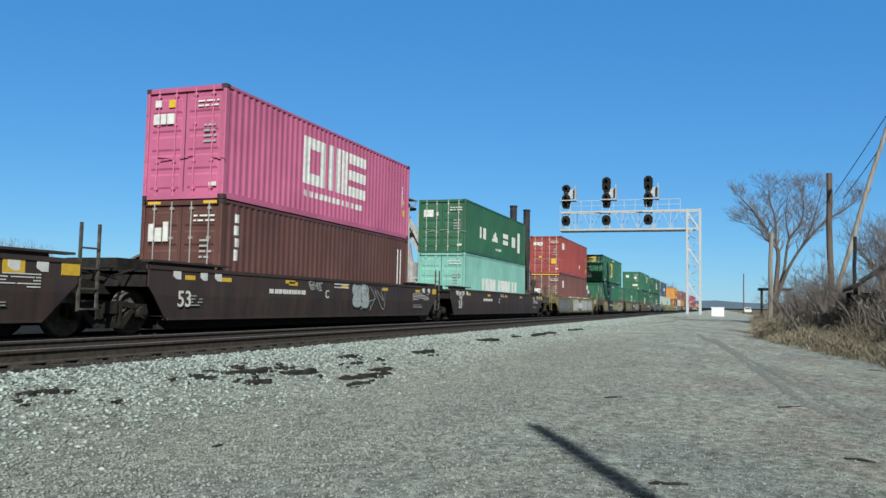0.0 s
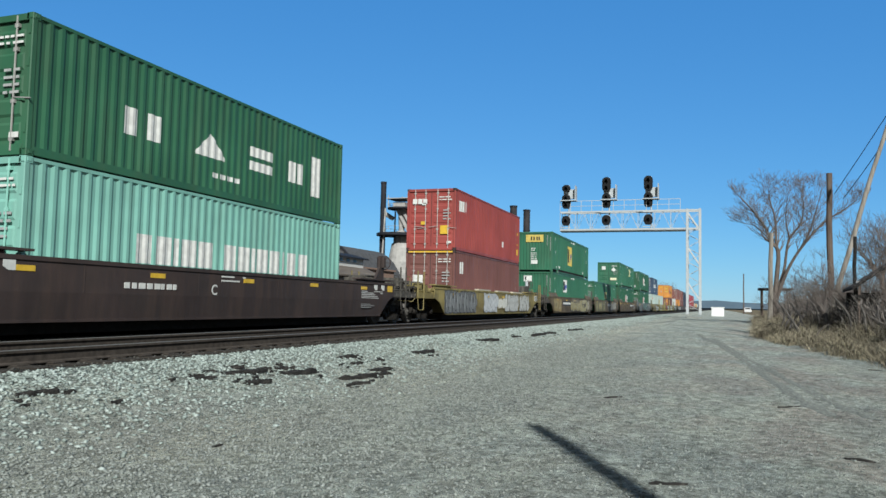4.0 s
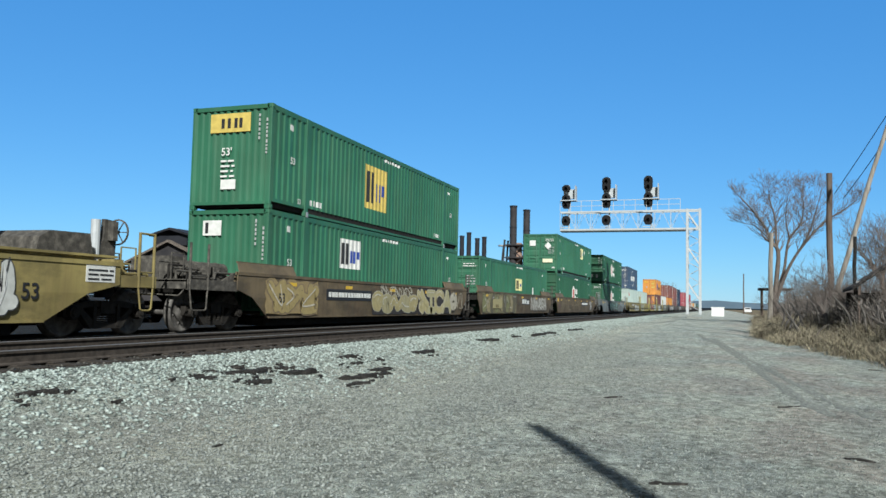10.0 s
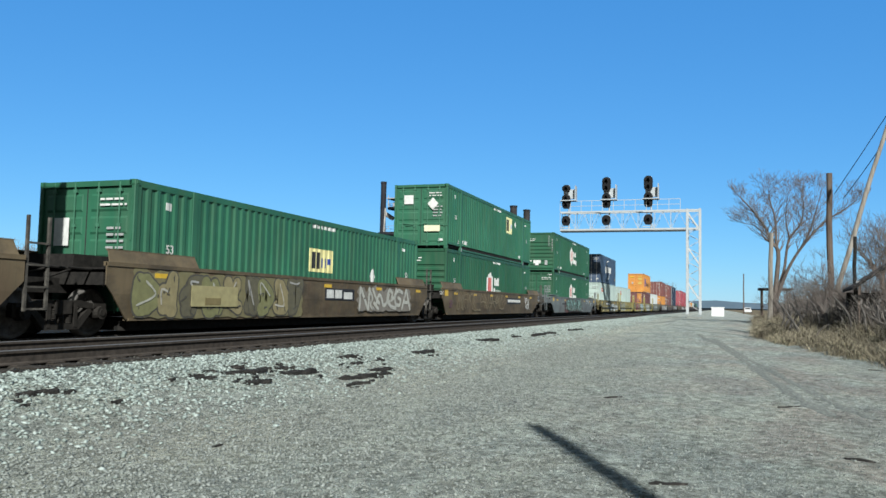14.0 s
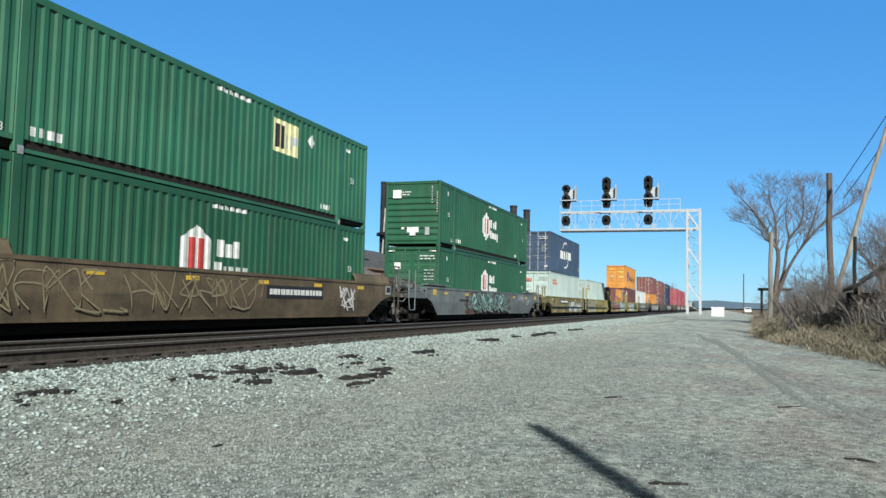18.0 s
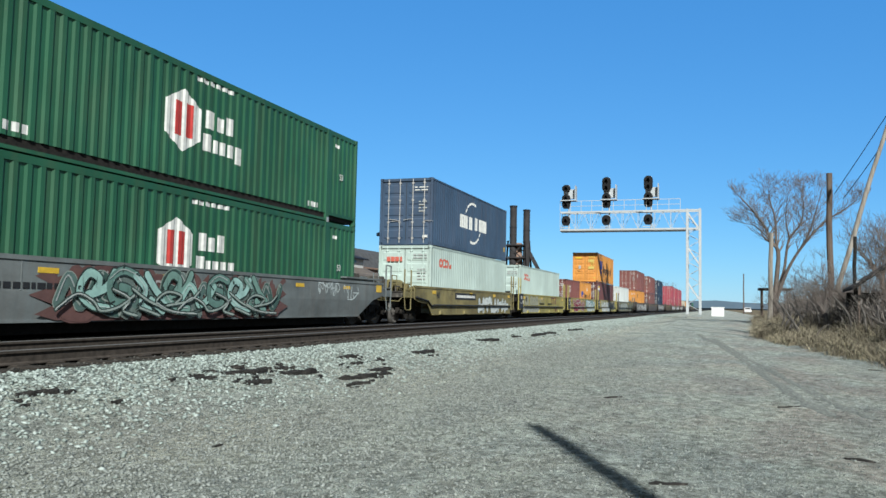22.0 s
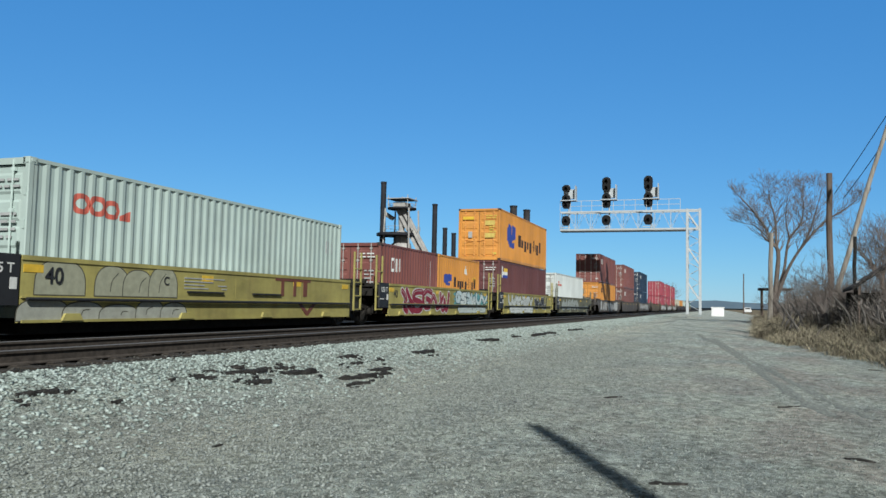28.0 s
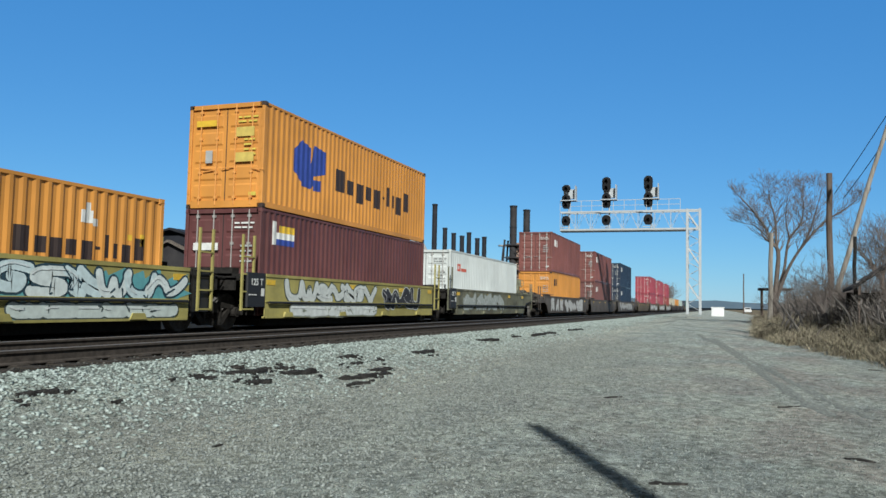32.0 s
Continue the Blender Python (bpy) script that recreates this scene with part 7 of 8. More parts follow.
for k, (x, y, l, a) in enumerate(TIE_BITS):
    scrap(x, y, l, min(0.13, 0.05 + 0.08 * l), min(0.09, 0.04 + 0.045 * l), a, k * 7 + 3)
    if l > 0.3:
        for q in range(5):
            scrap(x + rr.uniform(-0.5, 0.5), y + rr.uniform(-0.22, 0.22), rr.uniform(0.08, 0.26), rr.uniform(0.03, 0.08), rr.uniform(0.02, 0.05), rr.uniform(-30, 30), k * 11 + q)
for x, y, l, a in ((11.27, -0.83, 0.42, -46), (11.07, 1.42, 0.28, -49), (5.89, 0.36, 0.27, -75), (7.46, -1.08, 0.22, -107), (19.15, -3.16, 0.4, -119), (5.76, 4.06, 0.12, -12)):
    scrap(x, y, l, 0.034, 0.032, a, int(x * 10), "stick", "short dark stick lying on the gravel")


# ---- signal gantry ----
GANTRY_X = 76.0
SIGNAL_BLACK = plain("matt_signal_black", (0.009, 0.009, 0.01), 1.0)


def lattice(b, p, q, n, up, w, r=0.03):
    """Zigzag between two parallel chords."""
    p, q, up = Vector(p), Vector(q), Vector(up)
    for k in range(n):
        a, c = p.lerp(q, k / n), p.lerp(q, (k + 1) / n)
        b.bar(a + (up if k % 2 else Vector()), c + (Vector() if k % 2 else up), r)


def gantry():
    g = thing("signal_gantry", "galvanised steel cantilever signal bridge over the tracks", "railway signal", at=(GANTRY_X, 2.4, 0.3))
    y0, y1 = 1.88 - 2.4, 3.0 - 2.4
    for x in (-0.55, 0.55):
        for y in (y0, y1):
            part("mast_leg", Build().bevel_box(x - 0.09, x + 0.09, y - 0.11, y + 0.11, 0.0, 9.75, 0.02), GALV, g)
    for x in (-0.55, 0.55):
        for k in range(3):
            z = 9.35 - 3.25 * k
            part("mast_brace", Build().bar((x, y1, z + 0.1), (x, y0, z - 1.6), 0.13), GALV, g)
        lb = Build()
        lattice(lb, (x, y0, 0.3), (x, y0, 9.4), 14, (0, y1 - y0, 0), 0.02, 0.035)
        part("mast_lacing", lb, GALV, g)
    for y in (y0, y1):
        lb = Build()
        lattice(lb, (-0.55, y, 0.3), (-0.55, y, 9.4), 12, (1.1, 0, 0), 0.02, 0.035)
        part("mast_lacing", lb, GALV, g)
    part("foundation", Build().bevel_box(-0.75, 0.75, y0 - 0.12, y1 + 0.12, -0.7, -0.22, 0.08), grained("dirty_concrete", [(0.3, (0.16, 0.165, 0.15)), (0.7, (0.28, 0.285, 0.265))], 6), g)
    # arm
    ya, yb = y1, 14.85 - 2.4
    for x in (-0.55, 0.55):
        part("arm_chord", Build().box(x - 0.07, x + 0.07, y0, yb, 7.82, 7.98), GALV, g)
        part("arm_chord", Build().box(x - 0.07, x + 0.07, y0, yb, 9.56, 9.70), GALV, g)
        web = Build()
        lattice(web, (x, ya, 7.95), (x, yb, 7.95), 16, (0, 0, 1.62), 0.03, 0.03)
        for k in range(9):
            y = ya + (yb - ya) * k / 8
            web.bar((x, y, 7.95), (x, y, 9.6), 0.04)
        part("arm_web", web, GALV, g)
    deck = Build().box(-0.6, 0.6, ya, yb, 7.74, 7.8)
    part("walkway", deck, plain("dark_walkway_grating", (0.10, 0.10, 0.10)), g)
    rail = Build()
    for k in range(12):
        y = ya + 0.6 + (yb - ya - 0.6) * k / 11
        rail.bar((-0.6, y, 9.7), (-0.6, y, 10.7), 0.045)
    rail.bar((-0.6, ya + 0.6, 10.7), (-0.6, yb, 10.7), 0.05).bar((-0.6, ya + 0.6, 10.2), (-0.6, yb, 10.2), 0.04)
    part("handrail", rail, GALV, g)
    # signal heads
    for y, upper in ((14.28, 1), (10.4, 2), (6.5, 2)):
        y -= 2.4
        pole = Build().tube((-0.35, y - 0.25, 7.9), (-0.35, y - 0.25, 12.3), 0.07, n=8)
        part("head_mast", pole, GALV, g)
        pf = Build().box(-0.9, 0.1, y - 1.0, y + 0.5, 10.72, 10.8).box(-0.85, 0.1, y - 0.95, y - 0.88, 10.8, 12.2).box(-0.3, 0.05, y - 0.9, y + 0.3, 11.0, 11.9)
        part("head_platform", pf, GALV, g)
        for zc, hz in ((8.8, 0.5), (10.7 - 0.02, 0.72), (12.25 - (0.28 if upper == 1 else 0.0), 0.36 if upper == 1 else 0.72)):
            hd = Build()
            n = 20
            ring = []
            for k in range(n):
                a = 2 * math.pi * k / n
                s = math.sin(a)
                ring.append((0.42 * math.cos(a), (hz - 0.42 if hz > 0.42 else 0.0) * (1 if s >= 0 else -1) + min(hz, 0.42) * s))
            hd.loft([[(-0.62, y + u, zc + v) for u, v in ring], [(-0.50, y + u, zc + v) for u, v in ring]])
            head = part("signal_head", hd, SIGNAL_BLACK, g, "black oval signal target, unlit")
            lens = [zc] if hz < 0.6 else [zc - 0.32, zc + 0.32]
            for z in lens:
                hood = Build()
                for k in range(9):
                    a0, a1 = math.radians(-20 + 220 * k / 9), math.radians(-20 + 220 * (k + 1) / 9)
                    hood.add([(-0.62, y + 0.17 * math.cos(a0), z + 0.17 * math.sin(a0)), (-0.62, y + 0.17 * math.cos(a1), z + 0.17 * math.sin(a1)),
                              (-0.95, y + 0.16 * math.cos(a1), z + 0.16 * math.sin(a1)), (-0.95, y + 0.16 * math.cos(a0), z + 0.16 * math.sin(a0)),
                              (-0.62, y + 0.15 * math.cos(a0), z + 0.15 * math.sin(a0)), (-0.62, y + 0.15 * math.cos(a1), z + 0.15 * math.sin(a1)),
                              (-0.95, y + 0.14 * math.cos(a1), z + 0.14 * math.sin(a1)), (-0.95, y + 0.14 * math.cos(a0), z + 0.14 * math.sin(a0))],
                             [(0, 1, 2, 3), (4, 7, 6, 5), (2, 6, 7, 3)])
                part("hood", hood, SIGNAL_BLACK, head)
                part("lens", Build().tube((-0.63, y, z), (-0.60, y, z), 0.13, n=14), SIGNAL_BLACK, head)
            part("head_case", Build().bevel_box(-0.5, -0.1, y - 0.3, y + 0.3, zc - hz * 0.9, zc + hz * 0.9, 0.04), GALV, head)
        bracket = Build()
        for z in (8.1, 9.5):
            bracket.box(-0.66, -0.6, y - 0.5, y + 0.5, z, z + 0.06)
        part("head_bracket", bracket, GALV, g)
    return g


gantry()


def cabinet(x, y, w, d, h, words):
    t = thing("equipment_cabinet", words, "cabinet", at=(x, y, ground_z(x, y)))
    W = plain("white_enamel", (0.80, 0.80, 0.79), 0.45)
    part("case", Build().bevel_box(0, d, -w / 2, w / 2, 0.0, h, 0.03), W, t)
    part("roof", Build().bevel_box(-0.06, d + 0.06, -w / 2 - 0.06, w / 2 + 0.06, h, h + 0.07, 0.03), W, t)
    part("door", Build().box(-0.03, 0, -w / 2 + 0.1, -0.02, 0.15, h - 0.1), W, t)
    part("door", Build().box(-0.03, 0, 0.02, w / 2 - 0.1, 0.15, h - 0.1), W, t)


cabinet(95.5, 0.45, 1.38, 1.0, 0.98, "low white metal equipment cabinet by the lane")


# ---- bank, brush, poles and tree ----
def limb(b, p, d, length, r, rnd, depth, tips):
    """A crooked branch of several joints; returns its forks."""
    n = 3 if depth > 2 else 2
    q, forks = p.copy(), []
    for k in range(n):
        d2 = (d + Vector((rnd.uniform(-1, 1), rnd.uniform(-1, 1), rnd.uniform(-0.5, 0.9))) * 0.22).normalized()
        q2 = q + d2 * length / n
        r2 = r * (1 - 0.42 * (k + 1) / n)
        b.tube(q, q2, r * (1 - 0.42 * k / n), r2, 6 if r > 0.03 else (4 if r > 0.012 else 3))
        forks.append((q2.copy(), d2, r2))
        q, d = q2, d2
    return forks


def bare_tree(x, y, height, seed, label, spread=1.0, trunk_r=0.24, fork=0.32, levels=5, name="bare_tree", stems=4, lean=0.0):
    rnd = random.Random(seed)
    t = thing(name, label, "tree", at=pose(x, y, ground_z(x, y) - 0.05, lean))
    tb = Build()
    z, p = 0.0, Vector((0, 0, 0))
    for k in range(4):
        p2 = Vector((rnd.uniform(-0.1, 0.1) * height * 0.08 * k, rnd.uniform(-0.1, 0.1) * height * 0.08 * k, height * fork * (k + 1) / 4))
        tb.tube(p, p2, trunk_r * (1.25 - 0.12 * k), trunk_r * (1.25 - 0.12 * (k + 1)), 10)
        p = p2
    part("trunk", tb, BARK, t, smooth=True)
    crown = Build()
    queue = []
    for k in range(stems):
        a = 2 * math.pi * (k + rnd.uniform(-0.25, 0.25)) / stems
        d = Vector((math.cos(a) * 0.62 * spread, math.sin(a) * 0.62 * spread, 1.0)).normalized()
        lb = Build()
        for fq, fd, fr in limb(lb, p, d, height * 0.30, trunk_r * 0.62, rnd, 5, None):
            queue.append((fq, fd, fr, height * 0.2, 1))
        part("limb", lb, BARK, t)
    while queue:
        q, d, r, ln, lev = queue.pop()
        if lev > levels:
            continue
        for _ in range(2 if lev < levels else 3):
            side = Vector((rnd.uniform(-1, 1), rnd.uniform(-1, 1), rnd.uniform(-0.25, 0.75)))
            d2 = (d + side * 0.72 * spread).normalized()
            fs = limb(crown, q, d2, ln * rnd.uniform(0.7, 1.1), max(0.006, r * 0.62), rnd, 1 if lev > 2 else 3, None)
            queue.append((*fs[-1], ln * 0.72, lev + 1))
            if lev < 3:
                queue.append((*fs[0], ln * 0.7, lev + 1))
    tagged(part("crown", crown, TWIG, t), kind="stuff")
    return t


def forked_tree(x, y, stems, seed, label):
    """A bare tree from its main stems (way across, height; the first one is the trunk), each with side branches and fans of twigs."""
    rnd = random.Random(seed)
    t = thing("bare_tree", label, "tree", at=(x, y, ground_z(x, y) - 0.05))
    crown = Build()

    def shoot(p, d, length, r, lev):
        n = 3 if lev < 3 else 2
        q = p
        for k in range(n):
            d = (d + Vector((rnd.uniform(-1, 1), rnd.uniform(-1, 1), rnd.uniform(-0.6, 0.9))) * 0.2).normalized()
            q2 = q + d * length / n
            ra, rb_ = r * (1 - 0.6 * k / n), r * (1 - 0.6 * (k + 1) / n)
            crown.tube(q, q2, max(0.008, ra), max(0.007, rb_), 5 if r > 0.03 else 3)
            if lev < 5:
                for sgn in ((-1, 1) if k == n - 1 else (rnd.choice((-1, 1)),)):
                    side = Vector((rnd.uniform(-0.8, 0.8), sgn * rnd.uniform(0.4, 1.0), rnd.uniform(-0.15, 0.6)))
                    shoot(q2, (d + side * 0.75).normalized(), length * rnd.uniform(0.5, 0.72), rb_ * 0.75, lev + 1)
            q = q2

    for k, (r0, pts) in enumerate(stems):
        path = pen_path([(-u, z) for u, z in pts])
        deep = rnd.uniform(-0.28, 0.28) if k else 0.0
        line = [Vector((deep * (z - pts[0][1]), u, z)) for u, z in path]
        n = len(line) - 1
        b = Build()
        rings = [r0 * (1 - 0.86 * (i / n) ** 0.8) for i in range(n + 1)]
        skin = []
        for i, c in enumerate(line):
            d = (line[min(i + 1, n)] - line[max(i - 1, 0)]).normalized()
            u = d.cross(Vector((1, 0, 0))).normalized()
            w = d.cross(u)
            skin.append([c + (u * math.cos(math.pi * a / 4) + w * math.sin(math.pi * a / 4)) * rings[i] * (1 + 0.12 * noise.noise((a, i * 0.7, k))) for a in range(8)])
        b.loft(skin)
        part("trunk" if k == 0 else "limb", b, BARK, t, smooth=True)
        for i in range(3, n + 1):
            if line[i].z < 4.6:
                continue
            d = (line[i] - line[i - 1]).normalized()
            for sgn in (-1, 1):
                if i == n or rnd.random() < 0.62:
                    side = Vector((rnd.uniform(-0.9, 0.9), sgn * rnd.uniform(0.35, 0.95), rnd.uniform(-0.05, 0.55)))
                    shoot(line[i], (d + side).normalized(), rnd.uniform(0.55, 1.15) * (0.75 + 0.5 * (1 - i / n)), max(0.016, rings[i] * 0.5), 2)
    tagged(part("crown", crown, TWIG, t), kind="stuff")
    return t


forked_tree(58.6, -3.42, ((0.21, ((0.0, 0.0), (0.08, 2.2), (0.27, 4.7), (-0.1, 5.5), (-0.65, 6.7), (-1.4, 7.8), (-2.1, 8.6))),
                          (0.10, ((0.15, 5.1), (0.1, 7.1), (-0.2, 8.4), (-0.3, 9.3))),
                          (0.13, ((0.1, 2.0), (0.63, 3.5), (1.0, 5.7), (1.8, 6.9), (2.0, 8.2), (1.9, 9.2))),
                          (0.14, ((0.08, 1.4), (0.8, 3.5), (1.7, 5.1), (3.0, 6.7), (4.3, 7.6), (4.9, 8.1))),
                          (0.08, ((1.7, 5.1), (2.3, 6.3), (2.8, 7.9), (3.1, 9.1))),
                          (0.06, ((-0.1, 5.5), (-1.2, 6.6), (-1.95, 6.8))),
                          (0.07, ((1.0, 5.7), (0.75, 7.2), (0.9, 8.9)))), 21, "tall bare winter tree, forked low, with many fine branches")


def pole(x, y, z0, x1, y1, z1, r0, r1, mat, label, name="utility_pole"):
    b = Build()
    n = 6
    p, q = Vector((x, y, z0)), Vector((x1, y1, z1))
    rings = []
    for k in range(n + 1):
        c = p.lerp(q, k / n) + Vector((0.02 * math.sin(k * 2.1), 0.02 * math.cos(k * 1.7), 0))
        r = r0 + (r1 - r0) * k / n
        rings.append([c + Vector((r * math.cos(2 * math.pi * j / 10), r * math.sin(2 * math.pi * j / 10), 0)) for j in range(10)])
    b.loft(rings)
    base = Vector((x, y, z0))
    b.v = [tuple(Vector(v) - base) for v in b.v]
    return solid(name, b, mat, label, "pole", at=tuple(base), smooth=False)


pole(54.2, -2.9, 0.0, 53.9, -2.98, 5.75, 0.16, 0.13, PALE_WOOD, "pale weathered wooden post beside the bare tree", "wooden_post")
pole(37.7, -4.45, 0.2, 37.3, -4.40, 6.8, 0.135, 0.12, POLE_WOOD, "dark brown broken-off wooden pole in the brush")
pole(33.2, -3.7, 0.1, 33.6, -6.3, 9.0, 0.105, 0.075, PALE_WOOD, "leaning grey wooden pole that carries slack wires")
pole(31.2, -4.47, 0.4, 31.2, -4.48, 3.5, 0.07, 0.06, OLD_WOOD, "thin dark post standing in the brush", "wooden_post")
pole(160.8, -3.94, 0.0, 160.6, -3.95, 7.7, 0.14, 0.10, POLE_WOOD, "slim distant utility pole beyond the lot")
# the pole behind the camera whose shadow lies across the gravel
TIP = Vector((8.15, 1.86, 0))
POLE_H = 7.6
foot = TIP - SUN_TO * POLE_H / math.tan(SUN_UP)
pole(foot.x, foot.y, ground_z(foot.x, foot.y) - 0.1, foot.x, foot.y, ground_z(TIP.x, TIP.y) + POLE_H, 0.12, 0.095, POLE_WOOD, "plain wooden pole behind the viewpoint")


def wire(p, q, sag, label):
    b = Build()
    p, q = Vector(p), Vector(q)
    pts = [p.lerp(q, k / 12) - Vector((0, 0, sag * 4 * (k / 12) * (1 - k / 12))) for k in range(13)]
    side = (q - p).cross(Vector((0, 0, 1))).normalized()
    rise = side.cross(q - p).normalized()
    turns = [math.radians(72 * k) for k in range(5)]
    b.loft([[tuple(c - p + 0.016 * (side * math.cos(a) + rise * math.sin(a))) for a in turns] for c in pts])
    return solid("wire", b, BLACK, label, "wire", "slack wires", at=tuple(p))


wire((33.50, -6.97, 10.05), (37.30, -4.61, 5.90), 0.06, "slack black wire between two poles")
wire((33.50, -6.96, 9.15), (37.20, -4.93, 5.66), 0.12, "slack black wire between two poles")
wire((33.55, -6.25, 8.8), (24.0, -14.0, 9.5), 0.4, "black wire running off from the leaning pole")


def blades(name, label, count, place, mat, seed, hmin, hmax, width, lean=0.35, category="grass"):
    """Many thin tapering stems: one object."""
    rs = np.random.RandomState(seed)
    xs, ys = place(rs, count)
    zs = np.array([ground_z(x, y) for x, y in zip(xs, ys)]) - 0.02
    tuft = np.array([0.95 + 0.75 * noise.noise((x * 0.9, y * 0.9, seed)) for x, y in zip(xs, ys)])
    h = rs.uniform(hmin, hmax, count) * rs.uniform(0.6, 1.0, count) * np.clip(tuft, 0.35, 1.7)
    a = rs.uniform(0, 2 * np.pi, count)
    w = width * rs.uniform(0.6, 1.3, count)
    lx, ly = rs.normal(0, lean, count) * h, rs.normal(0, lean, count) * h
    dx, dy = np.cos(a) * w, np.sin(a) * w
    v = np.empty((count, 6, 3))
    for i, (s, f) in enumerate(((-1, 0), (1, 0))):
        v[:, i] = np.stack([xs + s * dx, ys + s * dy, zs], -1)
    v[:, 2] = np.stack([xs - dy, ys + dx, zs], -1)
    mid = np.stack([xs + 0.35 * lx, ys + 0.35 * ly, zs + 0.6 * h], -1)
    v[:, 3] = mid + np.stack([-dx, -dy, 0 * dx], -1) * 0.7
    v[:, 4] = mid + np.stack([dx, dy, 0 * dx], -1) * 0.7
    v[:, 5] = np.stack([xs + lx, ys + ly, zs + h], -1)
    faces = np.array([(0, 1, 4), (0, 4, 3), (1, 2, 4), (2, 0, 3), (2, 3, 4), (3, 4, 5)])
    f = (faces[None] + (np.arange(count) * 6)[:, None, None]).reshape(-1, 3)
    me = bpy.data.meshes.new(name)
    me.vertices.add(count * 6)
    me.vertices.foreach_set("co", v.reshape(-1))
    me.loops.add(len(f) * 3)
    me.loops.foreach_set("vertex_index", f.reshape(-1))
    me.polygons.add(len(f))
    me.polygons.foreach_set("loop_start", np.arange(len(f)) * 3)
    me.update(calc_edges=True)
    me.materials.append(mat)
    return tagged(new(name, me), label, category, kind="stuff")


STRAW = stone_material("dry_straw", [(0.0, (0.10, 0.085, 0.06)), (0.5, (0.30, 0.258, 0.18)), (1.0, (0.50, 0.45, 0.32))], True)
STEM = stone_material("grey_brown_stems", [(0.0, (0.05, 0.043, 0.04)), (0.5, (0.195, 0.171, 0.153)), (1.0, (0.41, 0.37, 0.335))], True)


def clumped(rs, x, y, n, size):
    """Draw points towards tussock centres."""
    m = max(1, n // 45)
    k = rs.randint(0, m, n)
    return x[k] + rs.normal(0, size, n), y[k] + rs.normal(0, size, n)


def verge_place(rs, n):
    x = 16 + 60 * rs.uniform(0, 1, n) ** 1.6
    e = np.array([bank_edge(v) for v in x])
    return clumped(rs, x, e - 0.1 - np.abs(rs.normal(0, 1.9, n)) - 0.25 * rs.uniform(0, 1, n), n, 0.14)


def brush_place(rs, n):
    x = 18 + 62 * rs.uniform(0, 1, n) ** 1.3
    e = np.array([bank_edge(v) for v in x])
    return clumped(rs, x, e - 2.3 - 6.2 * rs.uniform(0, 1, n), n, 0.22)


blades("dry_grass", "dry straw-coloured grass along the edge of the bank", 60000, verge_place, STRAW, 4, 0.12, 0.62, 0.007, 0.75)
blades("brush_stems", "dense grey-brown leafless brush on the bank", 34000, brush_place, STEM, 5, 0.4, 1.7, 0.010, 0.8, "brush")


def bush(x, y, h, seed, spread=1.0):
    rnd = random.Random(seed)
    t = thing("bare_bush", "leafless grey-brown bush with tangled twigs", "bush", "bushes on the bank", at=(x, y, ground_z(x, y) - 0.05))
    crown, main = Build(), Build()
    queue = []
    for k in range(6):
        a = rnd.uniform(0, 2 * math.pi)
        d = Vector((math.cos(a) * 0.7 * spread, math.sin(a) * 0.7 * spread, 1)).normalized()
        for f in limb(main, Vector((rnd.uniform(-0.2, 0.2), rnd.uniform(-0.2, 0.2), 0)), d, h * 0.6, 0.028, rnd, 5, None):
            queue.append((*f, h * 0.4, 1))
    while queue:
        q, d, r, ln, lev = queue.pop()
        if lev > 3:
            continue
        for _ in range(3):
            d2 = (d + Vector((rnd.uniform(-1, 1), rnd.uniform(-1, 1), rnd.uniform(-0.5, 0.7))) * 0.8).normalized()
            fs = limb(crown, q, d2, ln * rnd.uniform(0.6, 1.1), max(0.005, r * 0.6), rnd, 1, None)
            queue.append((*fs[-1], ln * 0.65, lev + 1))
    part("stem_clump", main, DEAD_BARK, t)
    tagged(part("crown", crown, TWIG, t), kind="stuff")


rb = random.Random(31)
for k in range(22):
    x = 22 + 34 * (k / 21) + rb.uniform(-1.5, 1.5)
    bush(x, bank_edge(x) - rb.uniform(1.8, 6.5), rb.uniform(1.3, 2.3) if x > 34 else rb.uniform(1.9, 2.7), 300 + k, 1.2)
bare_tree(47, -8.2, 6.5, 41, "small bare tree in the brush", 1.1, 0.12, 0.2, 4, stems=5)
bare_tree(41, -8.5, 6.0, 43, "small bare tree in the brush", 1.1, 0.12, 0.2, 4, stems=5)
bare_tree(36, -8.5, 5.6, 47, "small bare tree in the brush", 1.1, 0.12, 0.2, 4, stems=5)
# thick crooked stems, dead and standing or fallen, in the tangle
rk = random.Random(91)
for k in range(46):
    x = 23 + 16 * rk.random()
    y = bank_edge(x) - rk.uniform(0.9, 3.6)
    q = Vector((0, 0, 0))
    d = Vector((rk.uniform(-0.5, 0.5), rk.uniform(-0.7, 0.7), 1.0)).normalized()
    snag = Build()
    r = rk.uniform(0.022, 0.065)
    for f_ in range(4):
        q2 = q + d * rk.uniform(0.22, 0.5)
        snag.tube(q, q2, r, r * 0.82, 6)
        q, r = q2, r * 0.82
        d = (d + Vector((rk.uniform(-1, 1), rk.uniform(-1, 1), rk.uniform(-0.7, 0.4))) * 0.5).normalized()
    solid("dead_stem", snag, DEAD_BARK, "crooked dead grey-brown stem in the brush", "dead wood", "dead stems in the brush", at=(x, y, ground_z(x, y) - 0.05))
